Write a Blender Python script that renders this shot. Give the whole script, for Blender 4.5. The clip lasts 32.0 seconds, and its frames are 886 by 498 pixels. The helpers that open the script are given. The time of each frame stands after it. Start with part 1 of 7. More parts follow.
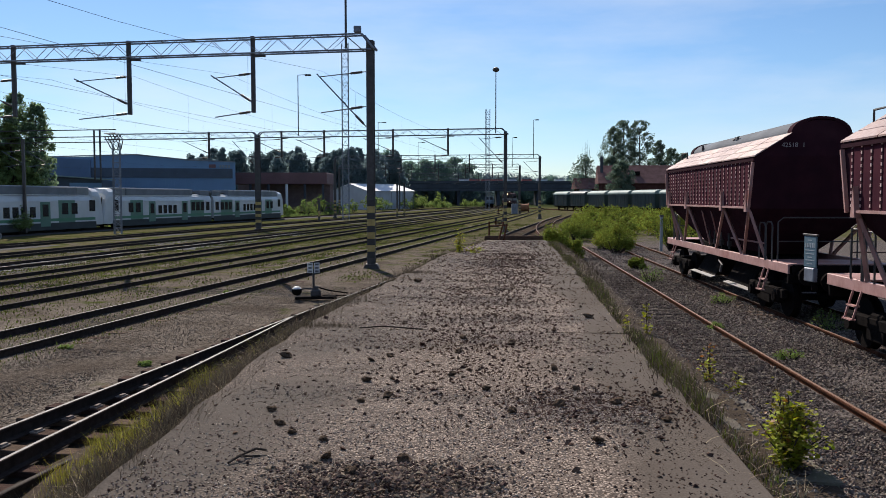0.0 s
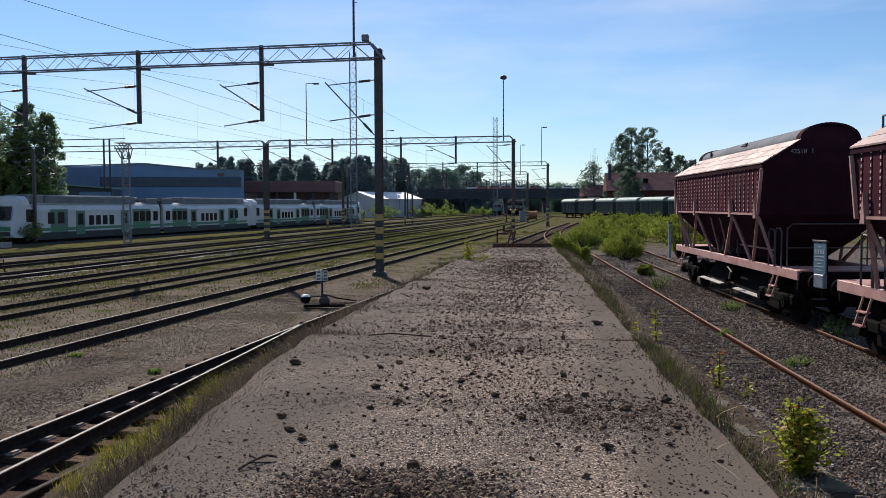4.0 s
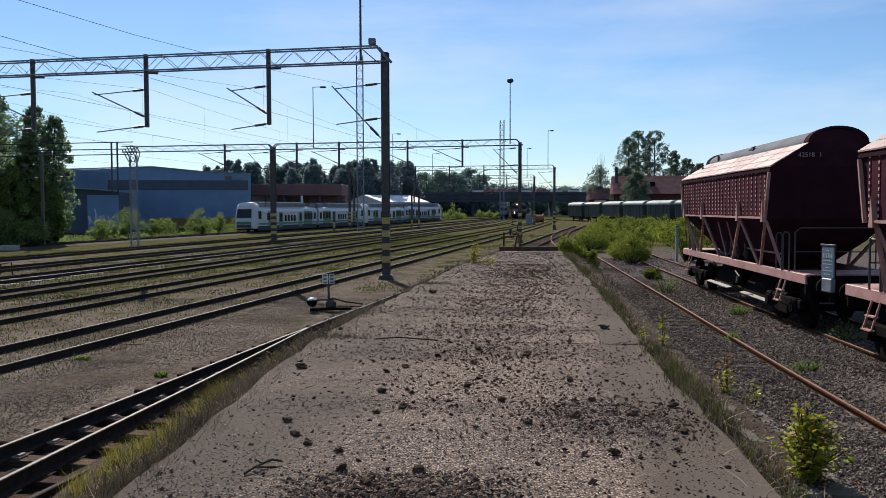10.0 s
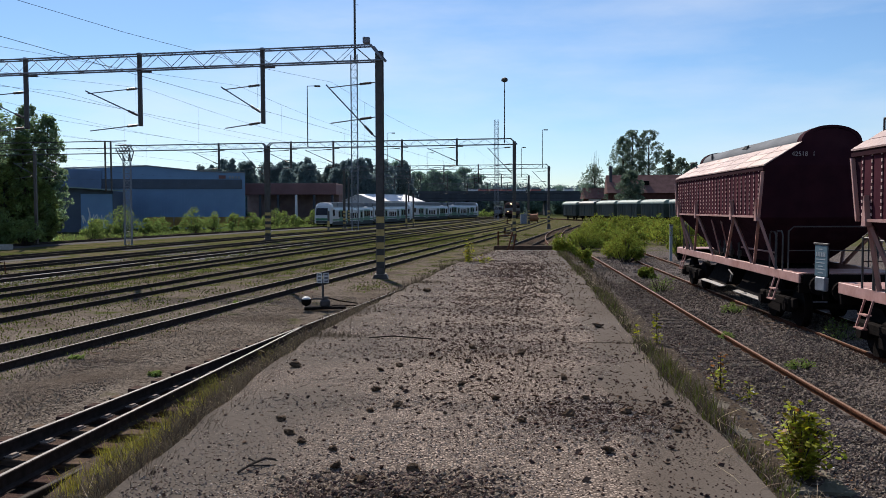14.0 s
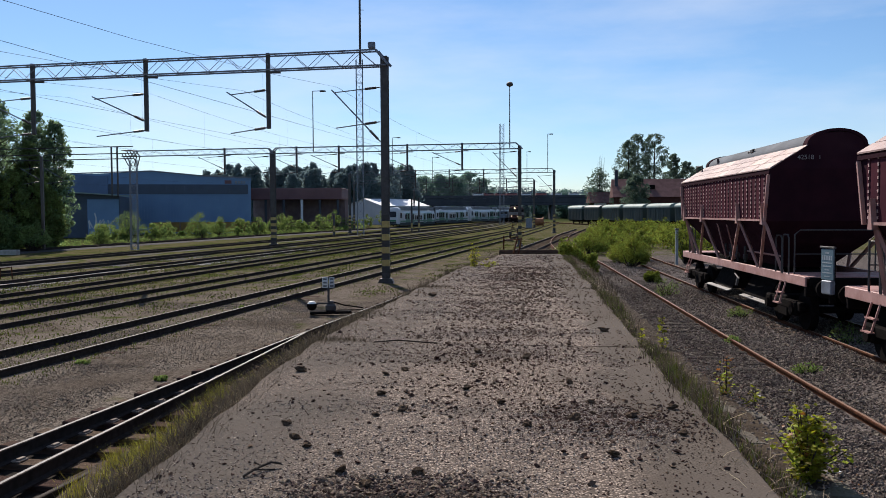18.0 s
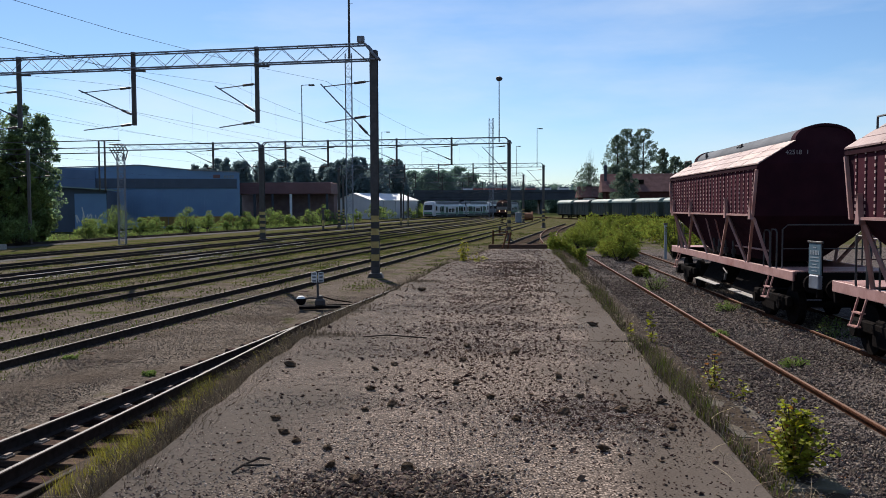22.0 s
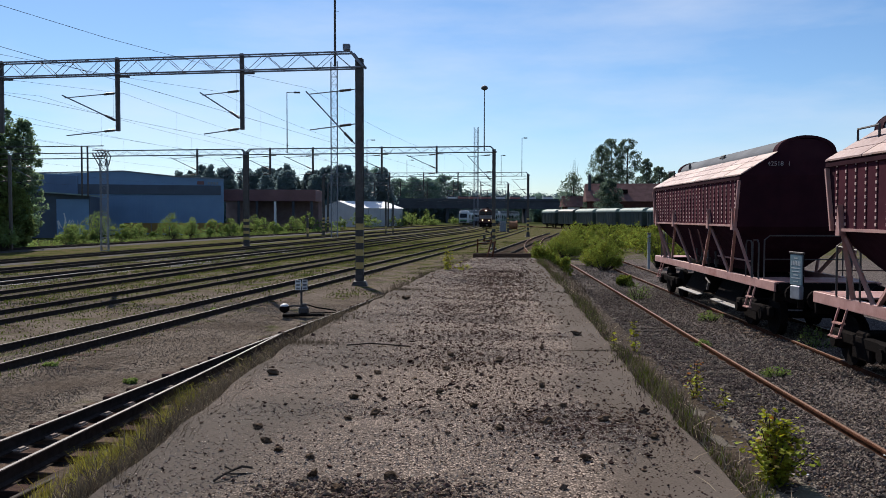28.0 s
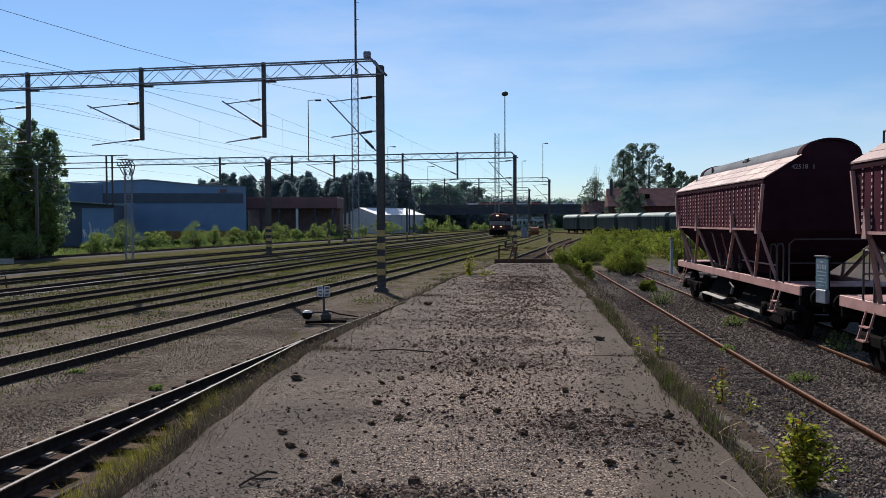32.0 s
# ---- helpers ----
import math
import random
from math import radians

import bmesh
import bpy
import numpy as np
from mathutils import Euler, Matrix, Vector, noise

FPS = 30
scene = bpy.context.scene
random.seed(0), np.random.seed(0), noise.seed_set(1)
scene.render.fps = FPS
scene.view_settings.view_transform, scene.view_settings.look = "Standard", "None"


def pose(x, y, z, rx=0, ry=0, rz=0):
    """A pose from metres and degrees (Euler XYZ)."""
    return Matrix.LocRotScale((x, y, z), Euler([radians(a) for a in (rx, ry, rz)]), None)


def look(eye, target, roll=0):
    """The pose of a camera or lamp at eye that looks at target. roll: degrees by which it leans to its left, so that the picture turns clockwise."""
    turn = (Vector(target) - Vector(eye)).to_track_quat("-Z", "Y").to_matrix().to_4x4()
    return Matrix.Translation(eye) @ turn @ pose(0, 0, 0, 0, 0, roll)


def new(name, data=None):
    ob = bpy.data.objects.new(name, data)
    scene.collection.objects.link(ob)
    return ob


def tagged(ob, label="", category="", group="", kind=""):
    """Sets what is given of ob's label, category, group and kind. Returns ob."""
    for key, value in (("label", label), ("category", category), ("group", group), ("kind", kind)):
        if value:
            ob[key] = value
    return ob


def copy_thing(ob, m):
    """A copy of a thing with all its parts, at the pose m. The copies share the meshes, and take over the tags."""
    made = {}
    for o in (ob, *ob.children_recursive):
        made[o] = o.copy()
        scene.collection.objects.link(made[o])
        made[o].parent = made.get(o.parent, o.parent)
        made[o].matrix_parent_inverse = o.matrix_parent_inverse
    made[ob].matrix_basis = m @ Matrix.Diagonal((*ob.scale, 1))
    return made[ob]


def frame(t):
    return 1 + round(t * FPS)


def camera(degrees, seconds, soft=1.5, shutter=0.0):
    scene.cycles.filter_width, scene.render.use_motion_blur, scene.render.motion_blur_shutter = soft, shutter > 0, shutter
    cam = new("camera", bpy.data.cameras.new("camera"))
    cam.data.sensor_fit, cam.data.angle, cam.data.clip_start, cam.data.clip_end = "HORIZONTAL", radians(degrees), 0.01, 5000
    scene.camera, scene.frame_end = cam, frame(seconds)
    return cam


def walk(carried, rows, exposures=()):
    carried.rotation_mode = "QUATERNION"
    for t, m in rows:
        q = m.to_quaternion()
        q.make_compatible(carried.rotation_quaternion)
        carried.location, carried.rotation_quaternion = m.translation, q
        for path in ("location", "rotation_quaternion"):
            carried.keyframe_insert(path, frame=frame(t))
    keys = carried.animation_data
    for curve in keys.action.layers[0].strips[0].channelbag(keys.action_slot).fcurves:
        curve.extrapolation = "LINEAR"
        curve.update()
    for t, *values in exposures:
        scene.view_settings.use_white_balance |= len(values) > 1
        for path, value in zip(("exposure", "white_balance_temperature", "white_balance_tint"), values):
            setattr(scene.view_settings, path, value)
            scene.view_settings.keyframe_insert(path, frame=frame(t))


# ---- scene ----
cam = camera(55.82, 32.0, soft=0.8)
PATH = [
    (0.0, pose(0.001, 0.009, 2.749, 86.521, 0.005, 0.003)),
    (0.5, pose(0.001, 0.000, 2.742, 86.505, -0.095, -0.027)),
    (1.0, pose(-0.005, 0.013, 2.747, 86.311, -0.082, -0.033)),
    (1.5, pose(-0.000, -0.007, 2.744, 86.513, 0.045, 0.017)),
    (2.0, pose(0.005, -0.017, 2.748, 86.586, 0.148, 0.100)),
    (2.5, pose(0.002, -0.016, 2.746, 86.739, 0.211, 0.234)),
    (3.0, pose(0.006, -0.017, 2.745, 86.925, 0.224, 0.380)),
    (3.5, pose(-0.006, -0.011, 2.742, 87.098, 0.219, 0.463)),
    (5.5, pose(-0.004, -0.007, 2.750, 86.808, 0.177, 0.854)),
    (6.0, pose(-0.001, -0.015, 2.748, 86.824, 0.246, 0.972)),
    (6.5, pose(-0.005, -0.011, 2.750, 86.808, 0.278, 1.101)),
    (7.0, pose(-0.007, -0.005, 2.745, 86.862, 0.235, 1.194)),
    (7.5, pose(-0.007, -0.010, 2.746, 86.918, 0.114, 1.239)),
    (8.0, pose(-0.005, -0.007, 2.745, 86.873, 0.153, 1.197)),
    (8.5, pose(-0.007, -0.012, 2.751, 86.920, -0.006, 1.147)),
    (9.0, pose(-0.009, -0.013, 2.746, 87.027, 0.042, 1.118)),
    (9.5, pose(0.001, 0.035, 2.743, 87.192, 0.017, 1.120)),
    (10.0, pose(-0.003, 0.005, 2.749, 87.275, 0.153, 0.994)),
    (10.5, pose(0.000, 0.009, 2.746, 87.334, 0.006, 0.898)),
    (11.0, pose(-0.004, 0.003, 2.751, 87.261, 0.029, 0.849)),
    (11.5, pose(0.000, 0.003, 2.746, 87.248, 0.058, 0.806)),
    (12.0, pose(0.002, -0.006, 2.750, 87.297, 0.031, 0.652)),
    (12.5, pose(-0.002, 0.001, 2.750, 87.333, 0.166, 0.622)),
    (13.0, pose(-0.001, 0.004, 2.747, 87.352, 0.131, 0.614)),
    (13.5, pose(-0.000, 0.003, 2.745, 87.337, 0.196, 0.576)),
    (14.0, pose(0.001, 0.005, 2.743, 87.217, 0.156, 0.618)),
    (14.5, pose(-0.004, -0.002, 2.745, 87.151, 0.289, 0.744)),
    (16.5, pose(0.001, -0.009, 2.748, 87.336, 0.263, 0.983)),
    (17.0, pose(-0.000, -0.002, 2.748, 87.455, 0.256, 0.934)),
    (17.5, pose(0.001, -0.004, 2.746, 87.522, 0.318, 0.960)),
    (18.0, pose(0.006, -0.002, 2.740, 87.523, 0.293, 0.992)),
    (18.5, pose(0.002, -0.004, 2.747, 87.472, 0.293, 0.940)),
    (19.0, pose(0.003, 0.005, 2.741, 87.385, 0.580, 0.949)),
    (19.5, pose(0.010, 0.002, 2.739, 87.295, 0.633, 0.900)),
    (20.0, pose(0.006, 0.002, 2.744, 87.254, 0.568, 0.765)),
    (20.5, pose(0.012, 0.009, 2.744, 87.173, 0.640, 0.719)),
    (21.0, pose(0.005, 0.008, 2.737, 87.266, 0.568, 0.538)),
    (21.5, pose(0.007, 0.010, 2.740, 87.221, 0.466, 0.370)),
    (22.0, pose(0.005, 0.008, 2.742, 87.146, 0.261, 0.267)),
    (22.5, pose(0.005, 0.003, 2.750, 87.158, 0.191, 0.169)),
    (23.0, pose(0.001, -0.005, 2.737, 87.315, -0.031, 0.077)),
    (23.5, pose(0.005, -0.006, 2.743, 87.371, -0.087, -0.027)),
    (24.0, pose(0.007, -0.003, 2.740, 87.311, -0.167, -0.108)),
    (24.5, pose(0.006, -0.000, 2.738, 87.403, -0.111, -0.146)),
    (25.0, pose(0.007, 0.006, 2.738, 87.400, -0.256, -0.244)),
    (25.5, pose(0.006, 0.003, 2.739, 87.459, -0.230, -0.453)),
    (27.5, pose(0.007, 0.005, 2.744, 87.629, -0.222, -0.815)),
    (28.0, pose(0.007, 0.000, 2.745, 87.716, -0.150, -0.776)),
    (28.5, pose(0.007, 0.002, 2.743, 87.873, -0.055, -0.675)),
    (29.0, pose(0.008, -0.005, 2.741, 88.160, 0.095, -0.471)),
    (29.5, pose(0.006, -0.021, 2.747, 88.369, 0.206, -0.299)),
    (30.0, pose(0.003, -0.008, 2.748, 88.473, 0.135, -0.145)),
    (30.5, pose(0.004, 0.000, 2.740, 88.604, 0.148, -0.028)),
    (31.0, pose(0.002, 0.023, 2.739, 88.419, 0.263, 0.160)),
    (31.5, pose(0.001, -0.012, 2.739, 88.305, 0.242, 0.410)),
    (32.0, pose(-0.002, -0.010, 2.738, 88.142, 0.260, 0.664)),
]
walk(cam, PATH, exposures=[(0.0, 0.55, 6300, 10), (26.0, 0.54, 6250, 10), (32.0, 0.43, 6200, 10)])

# ---------------------------------------------------------------- light
SUN_AZ, SUN_EL = radians(-19), radians(40)      # azimuth from +y towards +x
world = bpy.data.worlds.new("sky")
scene.world = world
world.use_nodes = True
wn, wl = world.node_tree.nodes, world.node_tree.links
wn.clear()
sky = wn.new("ShaderNodeTexSky")
sky.sky_type = "NISHITA"
sky.sun_disc = False
sky.sun_elevation, sky.sun_rotation = SUN_EL, SUN_AZ
sky.altitude, sky.air_density, sky.dust_density, sky.ozone_density = 50, 1.0, 0.15, 6.6
w_co = wn.new("ShaderNodeTexCoord")
w_map = wn.new("ShaderNodeMapping")
w_map.inputs["Scale"].default_value = (1.2, 1.2, 5.0)
w_noise = wn.new("ShaderNodeTexNoise")
w_noise.inputs["Scale"].default_value, w_noise.inputs["Detail"].default_value = 1.7, 7
w_noise.inputs["Roughness"].default_value = 0.55
w_ramp = wn.new("ShaderNodeMapRange")
w_ramp.inputs["From Min"].default_value, w_ramp.inputs["From Max"].default_value = 0.44, 0.7
w_ramp.inputs["To Max"].default_value = 0.45
w_mix = wn.new("ShaderNodeMixRGB")
w_mix.inputs["Color2"].default_value = (8.0, 8.3, 9.0, 1)
w_bg = wn.new("ShaderNodeBackground")
w_bg.inputs["Strength"].default_value = 0.076
w_out = wn.new("ShaderNodeOutputWorld")
wl.new(w_co.outputs["Generated"], w_map.inputs["Vector"])
wl.new(w_map.outputs["Vector"], w_noise.inputs["Vector"])
wl.new(w_noise.outputs["Fac"], w_ramp.inputs["Value"])
wl.new(w_ramp.outputs["Result"], w_mix.inputs["Fac"])
wl.new(sky.outputs["Color"], w_mix.inputs["Color1"])
wl.new(w_mix.outputs["Color"], w_bg.inputs["Color"])
wl.new(w_bg.outputs["Background"], w_out.inputs["Surface"])
sun_data = bpy.data.lights.new("sun", "SUN")
sun_data.energy, sun_data.angle, sun_data.color = 5.0, radians(0.55), (1.0, 0.89, 0.77)
sun = new("sun", sun_data)
sun_way = Vector((math.sin(SUN_AZ) * math.cos(SUN_EL), math.cos(SUN_AZ) * math.cos(SUN_EL), math.sin(SUN_EL)))
sun.matrix_world = look(sun_way * 300, (0, 0, 0))

# ---------------------------------------------------------------- materials
MATS = {}


def mat(name, base, second=None, scale=4.0, rough=0.8, metal=0.0, bump=0.0, fine=40.0, mix=(0.35, 0.65), third=None, third_scale=0.7,
        third_mix=(0.55, 0.75), island=0.0, per_object=0.0, translucent=0.0, emit=0.0, stretch=(1, 1, 1), coat=0.0, spec=0.5):
    """A procedural surface: two colours in a medium noise, a third in large stains, fine bump; coordinates in metres."""
    if name in MATS:
        return MATS[name]
    m = bpy.data.materials.new(name)
    m.use_nodes = True
    n, l = m.node_tree.nodes, m.node_tree.links
    b = n["Principled BSDF"]
    b.inputs["Roughness"].default_value, b.inputs["Metallic"].default_value = rough, metal
    b.inputs["Specular IOR Level"].default_value = min(spec, 0.02) if rough >= 0.85 else spec
    b.inputs["Coat Weight"].default_value = coat
    geo = n.new("ShaderNodeTexCoord")
    mp = n.new("ShaderNodeMapping")
    mp.inputs["Scale"].default_value = stretch
    l.new(geo.outputs["Object"], mp.inputs["Vector"])
    vec = mp.outputs["Vector"]

    def noise_tex(s, detail=4):
        t = n.new("ShaderNodeTexNoise")
        t.inputs["Scale"].default_value, t.inputs["Detail"].default_value = s, detail
        l.new(vec, t.inputs["Vector"])
        return t.outputs["Fac"]

    def ranged(value, lo, hi, a=0.0, z=1.0):
        r = n.new("ShaderNodeMapRange")
        r.inputs["From Min"].default_value, r.inputs["From Max"].default_value = lo, hi
        r.inputs["To Min"].default_value, r.inputs["To Max"].default_value = a, z
        l.new(value, r.inputs["Value"])
        return r.outputs["Result"]

    def blend(fac, c1, c2):
        x = n.new("ShaderNodeMixRGB")
        l.new(fac, x.inputs["Fac"])
        for c, k in ((c1, "Color1"), (c2, "Color2")):
            if isinstance(c, tuple):
                x.inputs[k].default_value = (*c, 1)
            else:
                l.new(c, x.inputs[k])
        return x.outputs["Color"]

    second = second or tuple(c * 0.78 for c in base)
    col = blend(ranged(noise_tex(scale, 6), *mix), base, second)
    if third:
        col = blend(ranged(noise_tex(third_scale, 5), *third_mix), col, third)
    if island or per_object:
        src = n.new("ShaderNodeNewGeometry").outputs["Random Per Island"] if island else n.new("ShaderNodeObjectInfo").outputs["Random"]
        k = island or per_object
        hsv = n.new("ShaderNodeHueSaturation")
        l.new(ranged(src, 0, 1, 1 - k, 1 + k), hsv.inputs["Value"])
        l.new(ranged(src, 0, 1, 0.5 - k * 0.06, 0.5 + k * 0.06), hsv.inputs["Hue"])
        l.new(col, hsv.inputs["Color"])
        col = hsv.outputs["Color"]
    l.new(col, b.inputs["Base Color"])
    if bump:
        bp = n.new("ShaderNodeBump")
        bp.inputs["Strength"].default_value, bp.inputs["Distance"].default_value = min(1.0, bump), 0.02
        l.new(noise_tex(fine, 5), bp.inputs["Height"])
        l.new(bp.outputs["Normal"], b.inputs["Normal"])
        l.new(ranged(noise_tex(fine * 0.3, 3), 0.3, 0.7, max(0.05, rough - 0.12), min(1, rough + 0.12)), b.inputs["Roughness"])
    if emit:
        b.inputs["Emission Color"].default_value = (*base, 1)
        b.inputs["Emission Strength"].default_value = emit
    if translucent:
        tr = n.new("ShaderNodeBsdfTranslucent")
        l.new(col, tr.inputs["Color"])
        ms = n.new("ShaderNodeMixShader")
        ms.inputs["Fac"].default_value = translucent
        l.new(b.outputs["BSDF"], ms.inputs[1])
        l.new(tr.outputs["BSDF"], ms.inputs[2])
        l.new(ms.outputs["Shader"], n["Material Output"].inputs["Surface"])
    MATS[name] = m
    return m


M_RAIL = mat("rail_steel", (0.05, 0.04, 0.036), (0.032, 0.026, 0.023), 9, 0.86, 0.0, 0.3, 60)
M_RAIL_WORN = mat("rail_worn_head", (0.085, 0.072, 0.063), (0.05, 0.041, 0.035), 6, 0.7, 0.1, spec=0.3)
M_TIE_PLATE = mat("pale_tie_plate", (0.22, 0.185, 0.165), (0.13, 0.1, 0.085), 9, 0.86, per_object=0.3)
M_RAIL_DULL = mat("rail_dull_head", (0.055, 0.045, 0.038), (0.035, 0.028, 0.024), 6, 0.8, 0.0, spec=0.06)
M_RAIL_TOP = mat("rail_polished", (0.105, 0.1, 0.1), (0.06, 0.055, 0.05), 9, 0.68, 0.35)
M_RUST = mat("rusty_rail", (0.1, 0.045, 0.025), (0.06, 0.028, 0.018), 12, 0.85, 0.1, 0.5, 80)
M_RUST_TOP = mat("rusty_rail_head", (0.19, 0.105, 0.065), (0.13, 0.068, 0.042), 14, 0.62, 0.3, 0.3, 80)
M_SLEEPER = mat("old_timber", (0.105, 0.068, 0.052), (0.055, 0.039, 0.031), 5, 0.9, 0, 0.8, 25, per_object=0.35, stretch=(0.6, 6, 6))
M_SLEEPER_C = mat("concrete_sleeper", (0.34, 0.32, 0.29), (0.26, 0.245, 0.22), 5, 0.9, 0, 0.4, 40, per_object=0.15)

M_EDGE = mat("pale_coping_concrete", (0.135, 0.118, 0.1), (0.08, 0.069, 0.056), 6, 0.92, 0, 0.9, 45, third=(0.1, 0.093, 0.066), third_scale=1.3, per_object=0.3)
M_BALLAST = mat("ballast_stone", (0.2, 0.165, 0.143), (0.108, 0.089, 0.077), 14, 0.9, 0, 0.5, 60, island=0.5)
M_CLOD = mat("dark_rubble", (0.108, 0.069, 0.053), (0.051, 0.035, 0.028), 14, 0.95, 0, 0.8, 50, island=0.4)
M_CRUMB = mat("brown_crumb", (0.12, 0.08, 0.062), (0.062, 0.042, 0.034), 14, 0.95, 0, 0.6, 50, island=0.5)
M_LITTER = mat("rust_leaf_litter", (0.2, 0.085, 0.045), (0.11, 0.05, 0.03), 14, 0.95, island=0.5)
M_HEAP = mat("broken_stone", (0.19, 0.142, 0.114), (0.075, 0.056, 0.046), 14, 0.92, 0, 0.6, 60, island=0.55)
M_PEBBLE = mat("pale_pebble", (0.36, 0.295, 0.25), (0.2, 0.164, 0.14), 20, 0.85, 0, 0.3, 60, island=0.5)
# a slight blue haze is put into this steel grey
M_STEEL = mat("galvanised_steel", (0.19, 0.21, 0.25), (0.125, 0.14, 0.17), 6, 0.6, 0.3, 0.2, 50)
M_STEEL_PALE = mat("pale_grey_metal", (0.22, 0.24, 0.26), (0.18, 0.2, 0.22), 4, 0.6)
M_MAST = mat("dark_mast_paint", (0.065, 0.06, 0.06), (0.045, 0.042, 0.042), 5, 0.65, 0.2, 0.3, 40)
M_YELLOW = mat("yellow_band", (0.42, 0.32, 0.11), (0.32, 0.23, 0.08), 6, 0.7)
M_BLACK = mat("black_band", (0.025, 0.025, 0.026), (0.04, 0.036, 0.034), 6, 0.7)
M_INSUL = mat("brown_insulator", (0.05, 0.038, 0.036), None, 8, 0.45)
M_WIRE = mat("wire", (0.06, 0.055, 0.05), None, 8, 0.6, 0.5)
# wagon-end shade is put into this near-black red; the side paint is its lit copy
M_WAGON = mat("shaded_oxide_red", (0.034, 0.0125, 0.0185), (0.025, 0.01, 0.0155), 2.2, 0.86, 0, 0.3, 30, third=(0.045, 0.019, 0.025), third_scale=0.8)
M_WAGON_SIDE = mat("lit_maroon_side", (0.068, 0.02, 0.03), (0.048, 0.0145, 0.023), 1.6, 0.9, 0, 0.2, 30)
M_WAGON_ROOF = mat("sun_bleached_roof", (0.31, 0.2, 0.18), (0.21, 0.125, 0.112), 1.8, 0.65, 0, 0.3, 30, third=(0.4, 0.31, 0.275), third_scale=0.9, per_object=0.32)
M_WAGON_FRAME = mat("faded_red_frame", (0.38, 0.215, 0.195), (0.28, 0.145, 0.13), 3, 0.6, 0, 0.3, 30, third=(0.24, 0.09, 0.075), third_scale=1.2)
M_HATCH = mat("grey_hatch_paint", (0.19, 0.2, 0.215), (0.14, 0.148, 0.16), 0.8, 0.85, 0, 0.2, 30)
# sunlight catching the tabs is put into this pale pink
M_WAGON_TICK = mat("sunlit_tab", (0.55, 0.4, 0.37), (0.4, 0.24, 0.22), 3, 0.6)
M_FLAP = mat("sunlit_pale_flap", (0.3, 0.285, 0.27), (0.2, 0.185, 0.175), 4, 0.5, 0.2)
# underside shade is put into this near-black, on top of the grime
M_UNDER = mat("grimy_shade_black", (0.0075, 0.0065, 0.0065), (0.011, 0.009, 0.0085), 6, 0.9, 0, 0.4, 40)
M_BLUE_BOARD = mat("blue_green_board", (0.085, 0.15, 0.19), (0.065, 0.12, 0.155), 6, 0.6)
M_PALE_INK = mat("pale_lettering", (0.3, 0.34, 0.37), None, 8, 0.7)
M_BOARD = mat("white_board", (0.62, 0.63, 0.62), (0.5, 0.51, 0.5), 6, 0.6)
M_WHITE_INK = mat("white_lettering", (0.3, 0.27, 0.27), None, 8, 0.7)
M_GREY_INK = mat("grey_lettering", (0.12, 0.13, 0.14), None, 8, 0.7)
M_LEAF_HOUSE = mat("dark_tree_leaf", (0.15, 0.2, 0.145), (0.1, 0.145, 0.11), 0.5, 0.9, island=0.3, translucent=0.5)
M_LEAF = mat("leaf", (0.22, 0.3, 0.16), (0.14, 0.21, 0.13), 0.6, 0.86, island=0.45, translucent=0.62)
# lit copy of the leaf: backlight is put into its yellower green
M_LEAF_SUN = mat("sunny_tree_leaf", (0.25, 0.31, 0.1), (0.15, 0.21, 0.09), 0.35, 0.86, island=0.5, translucent=0.62)
M_LEAF_MID = mat("shrub_leaf", (0.19, 0.25, 0.07), (0.125, 0.175, 0.055), 0.6, 0.86, island=0.4, translucent=0.52)
M_LEAF_BUSH = mat("bush_leaf", (0.2, 0.225, 0.035), (0.1, 0.13, 0.027), 0.55, 0.86, island=0.5, translucent=0.45)
M_LEAF_RED = mat("reddish_young_leaf", (0.3, 0.1, 0.03), (0.2, 0.1, 0.02), 3, 0.5, island=0.3, translucent=0.5)
# blue-grey distance haze is put into these three far foliage colours
M_PINE = mat("hazy_pine_needles", (0.175, 0.24, 0.25), (0.14, 0.195, 0.205), 0.5, 0.9, island=0.14, translucent=0.5)
M_LEAF_FAR = mat("hazy_far_leaf", (0.2, 0.3, 0.24), (0.14, 0.22, 0.18), 0.4, 0.9, island=0.28, translucent=0.55)
M_FAR = mat("hazy_far_wood", (0.17, 0.235, 0.245), (0.13, 0.19, 0.2), 0.3, 0.9, island=0.25)
M_TUFT = mat("bright_tuft_grass", (0.25, 0.225, 0.034), (0.13, 0.125, 0.026), 2.5, 0.86, island=0.45, translucent=0.45)
M_STRAW = mat("pale_straw", (0.36, 0.29, 0.2), (0.24, 0.19, 0.13), 3, 0.85, island=0.4)
M_GRASS = mat("green_grass", (0.085, 0.1, 0.02), (0.055, 0.068, 0.016), 1.5, 0.86, island=0.45, translucent=0.4)
M_DRY = mat("dry_grass", (0.125, 0.103, 0.078), (0.058, 0.048, 0.037), 1.5, 0.86, island=0.45, translucent=0.3)
M_BARK = mat("bark", (0.06, 0.05, 0.042), (0.03, 0.026, 0.024), 4, 0.9, 0, 0.8, 20, stretch=(3, 3, 0.6))
# bluish distance haze is mixed into this wall blue
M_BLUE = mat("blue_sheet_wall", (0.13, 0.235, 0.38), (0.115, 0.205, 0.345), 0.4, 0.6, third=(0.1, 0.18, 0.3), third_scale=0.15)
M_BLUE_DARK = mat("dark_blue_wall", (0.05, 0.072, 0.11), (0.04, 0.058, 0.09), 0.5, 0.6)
M_GLASS_DARK = mat("dark_glass", (0.012, 0.014, 0.02), None, 2, 0.2, spec=0.3)
M_BRICK_RED = mat("red_fascia", (0.17, 0.085, 0.085), (0.135, 0.068, 0.068), 0.5, 0.8)
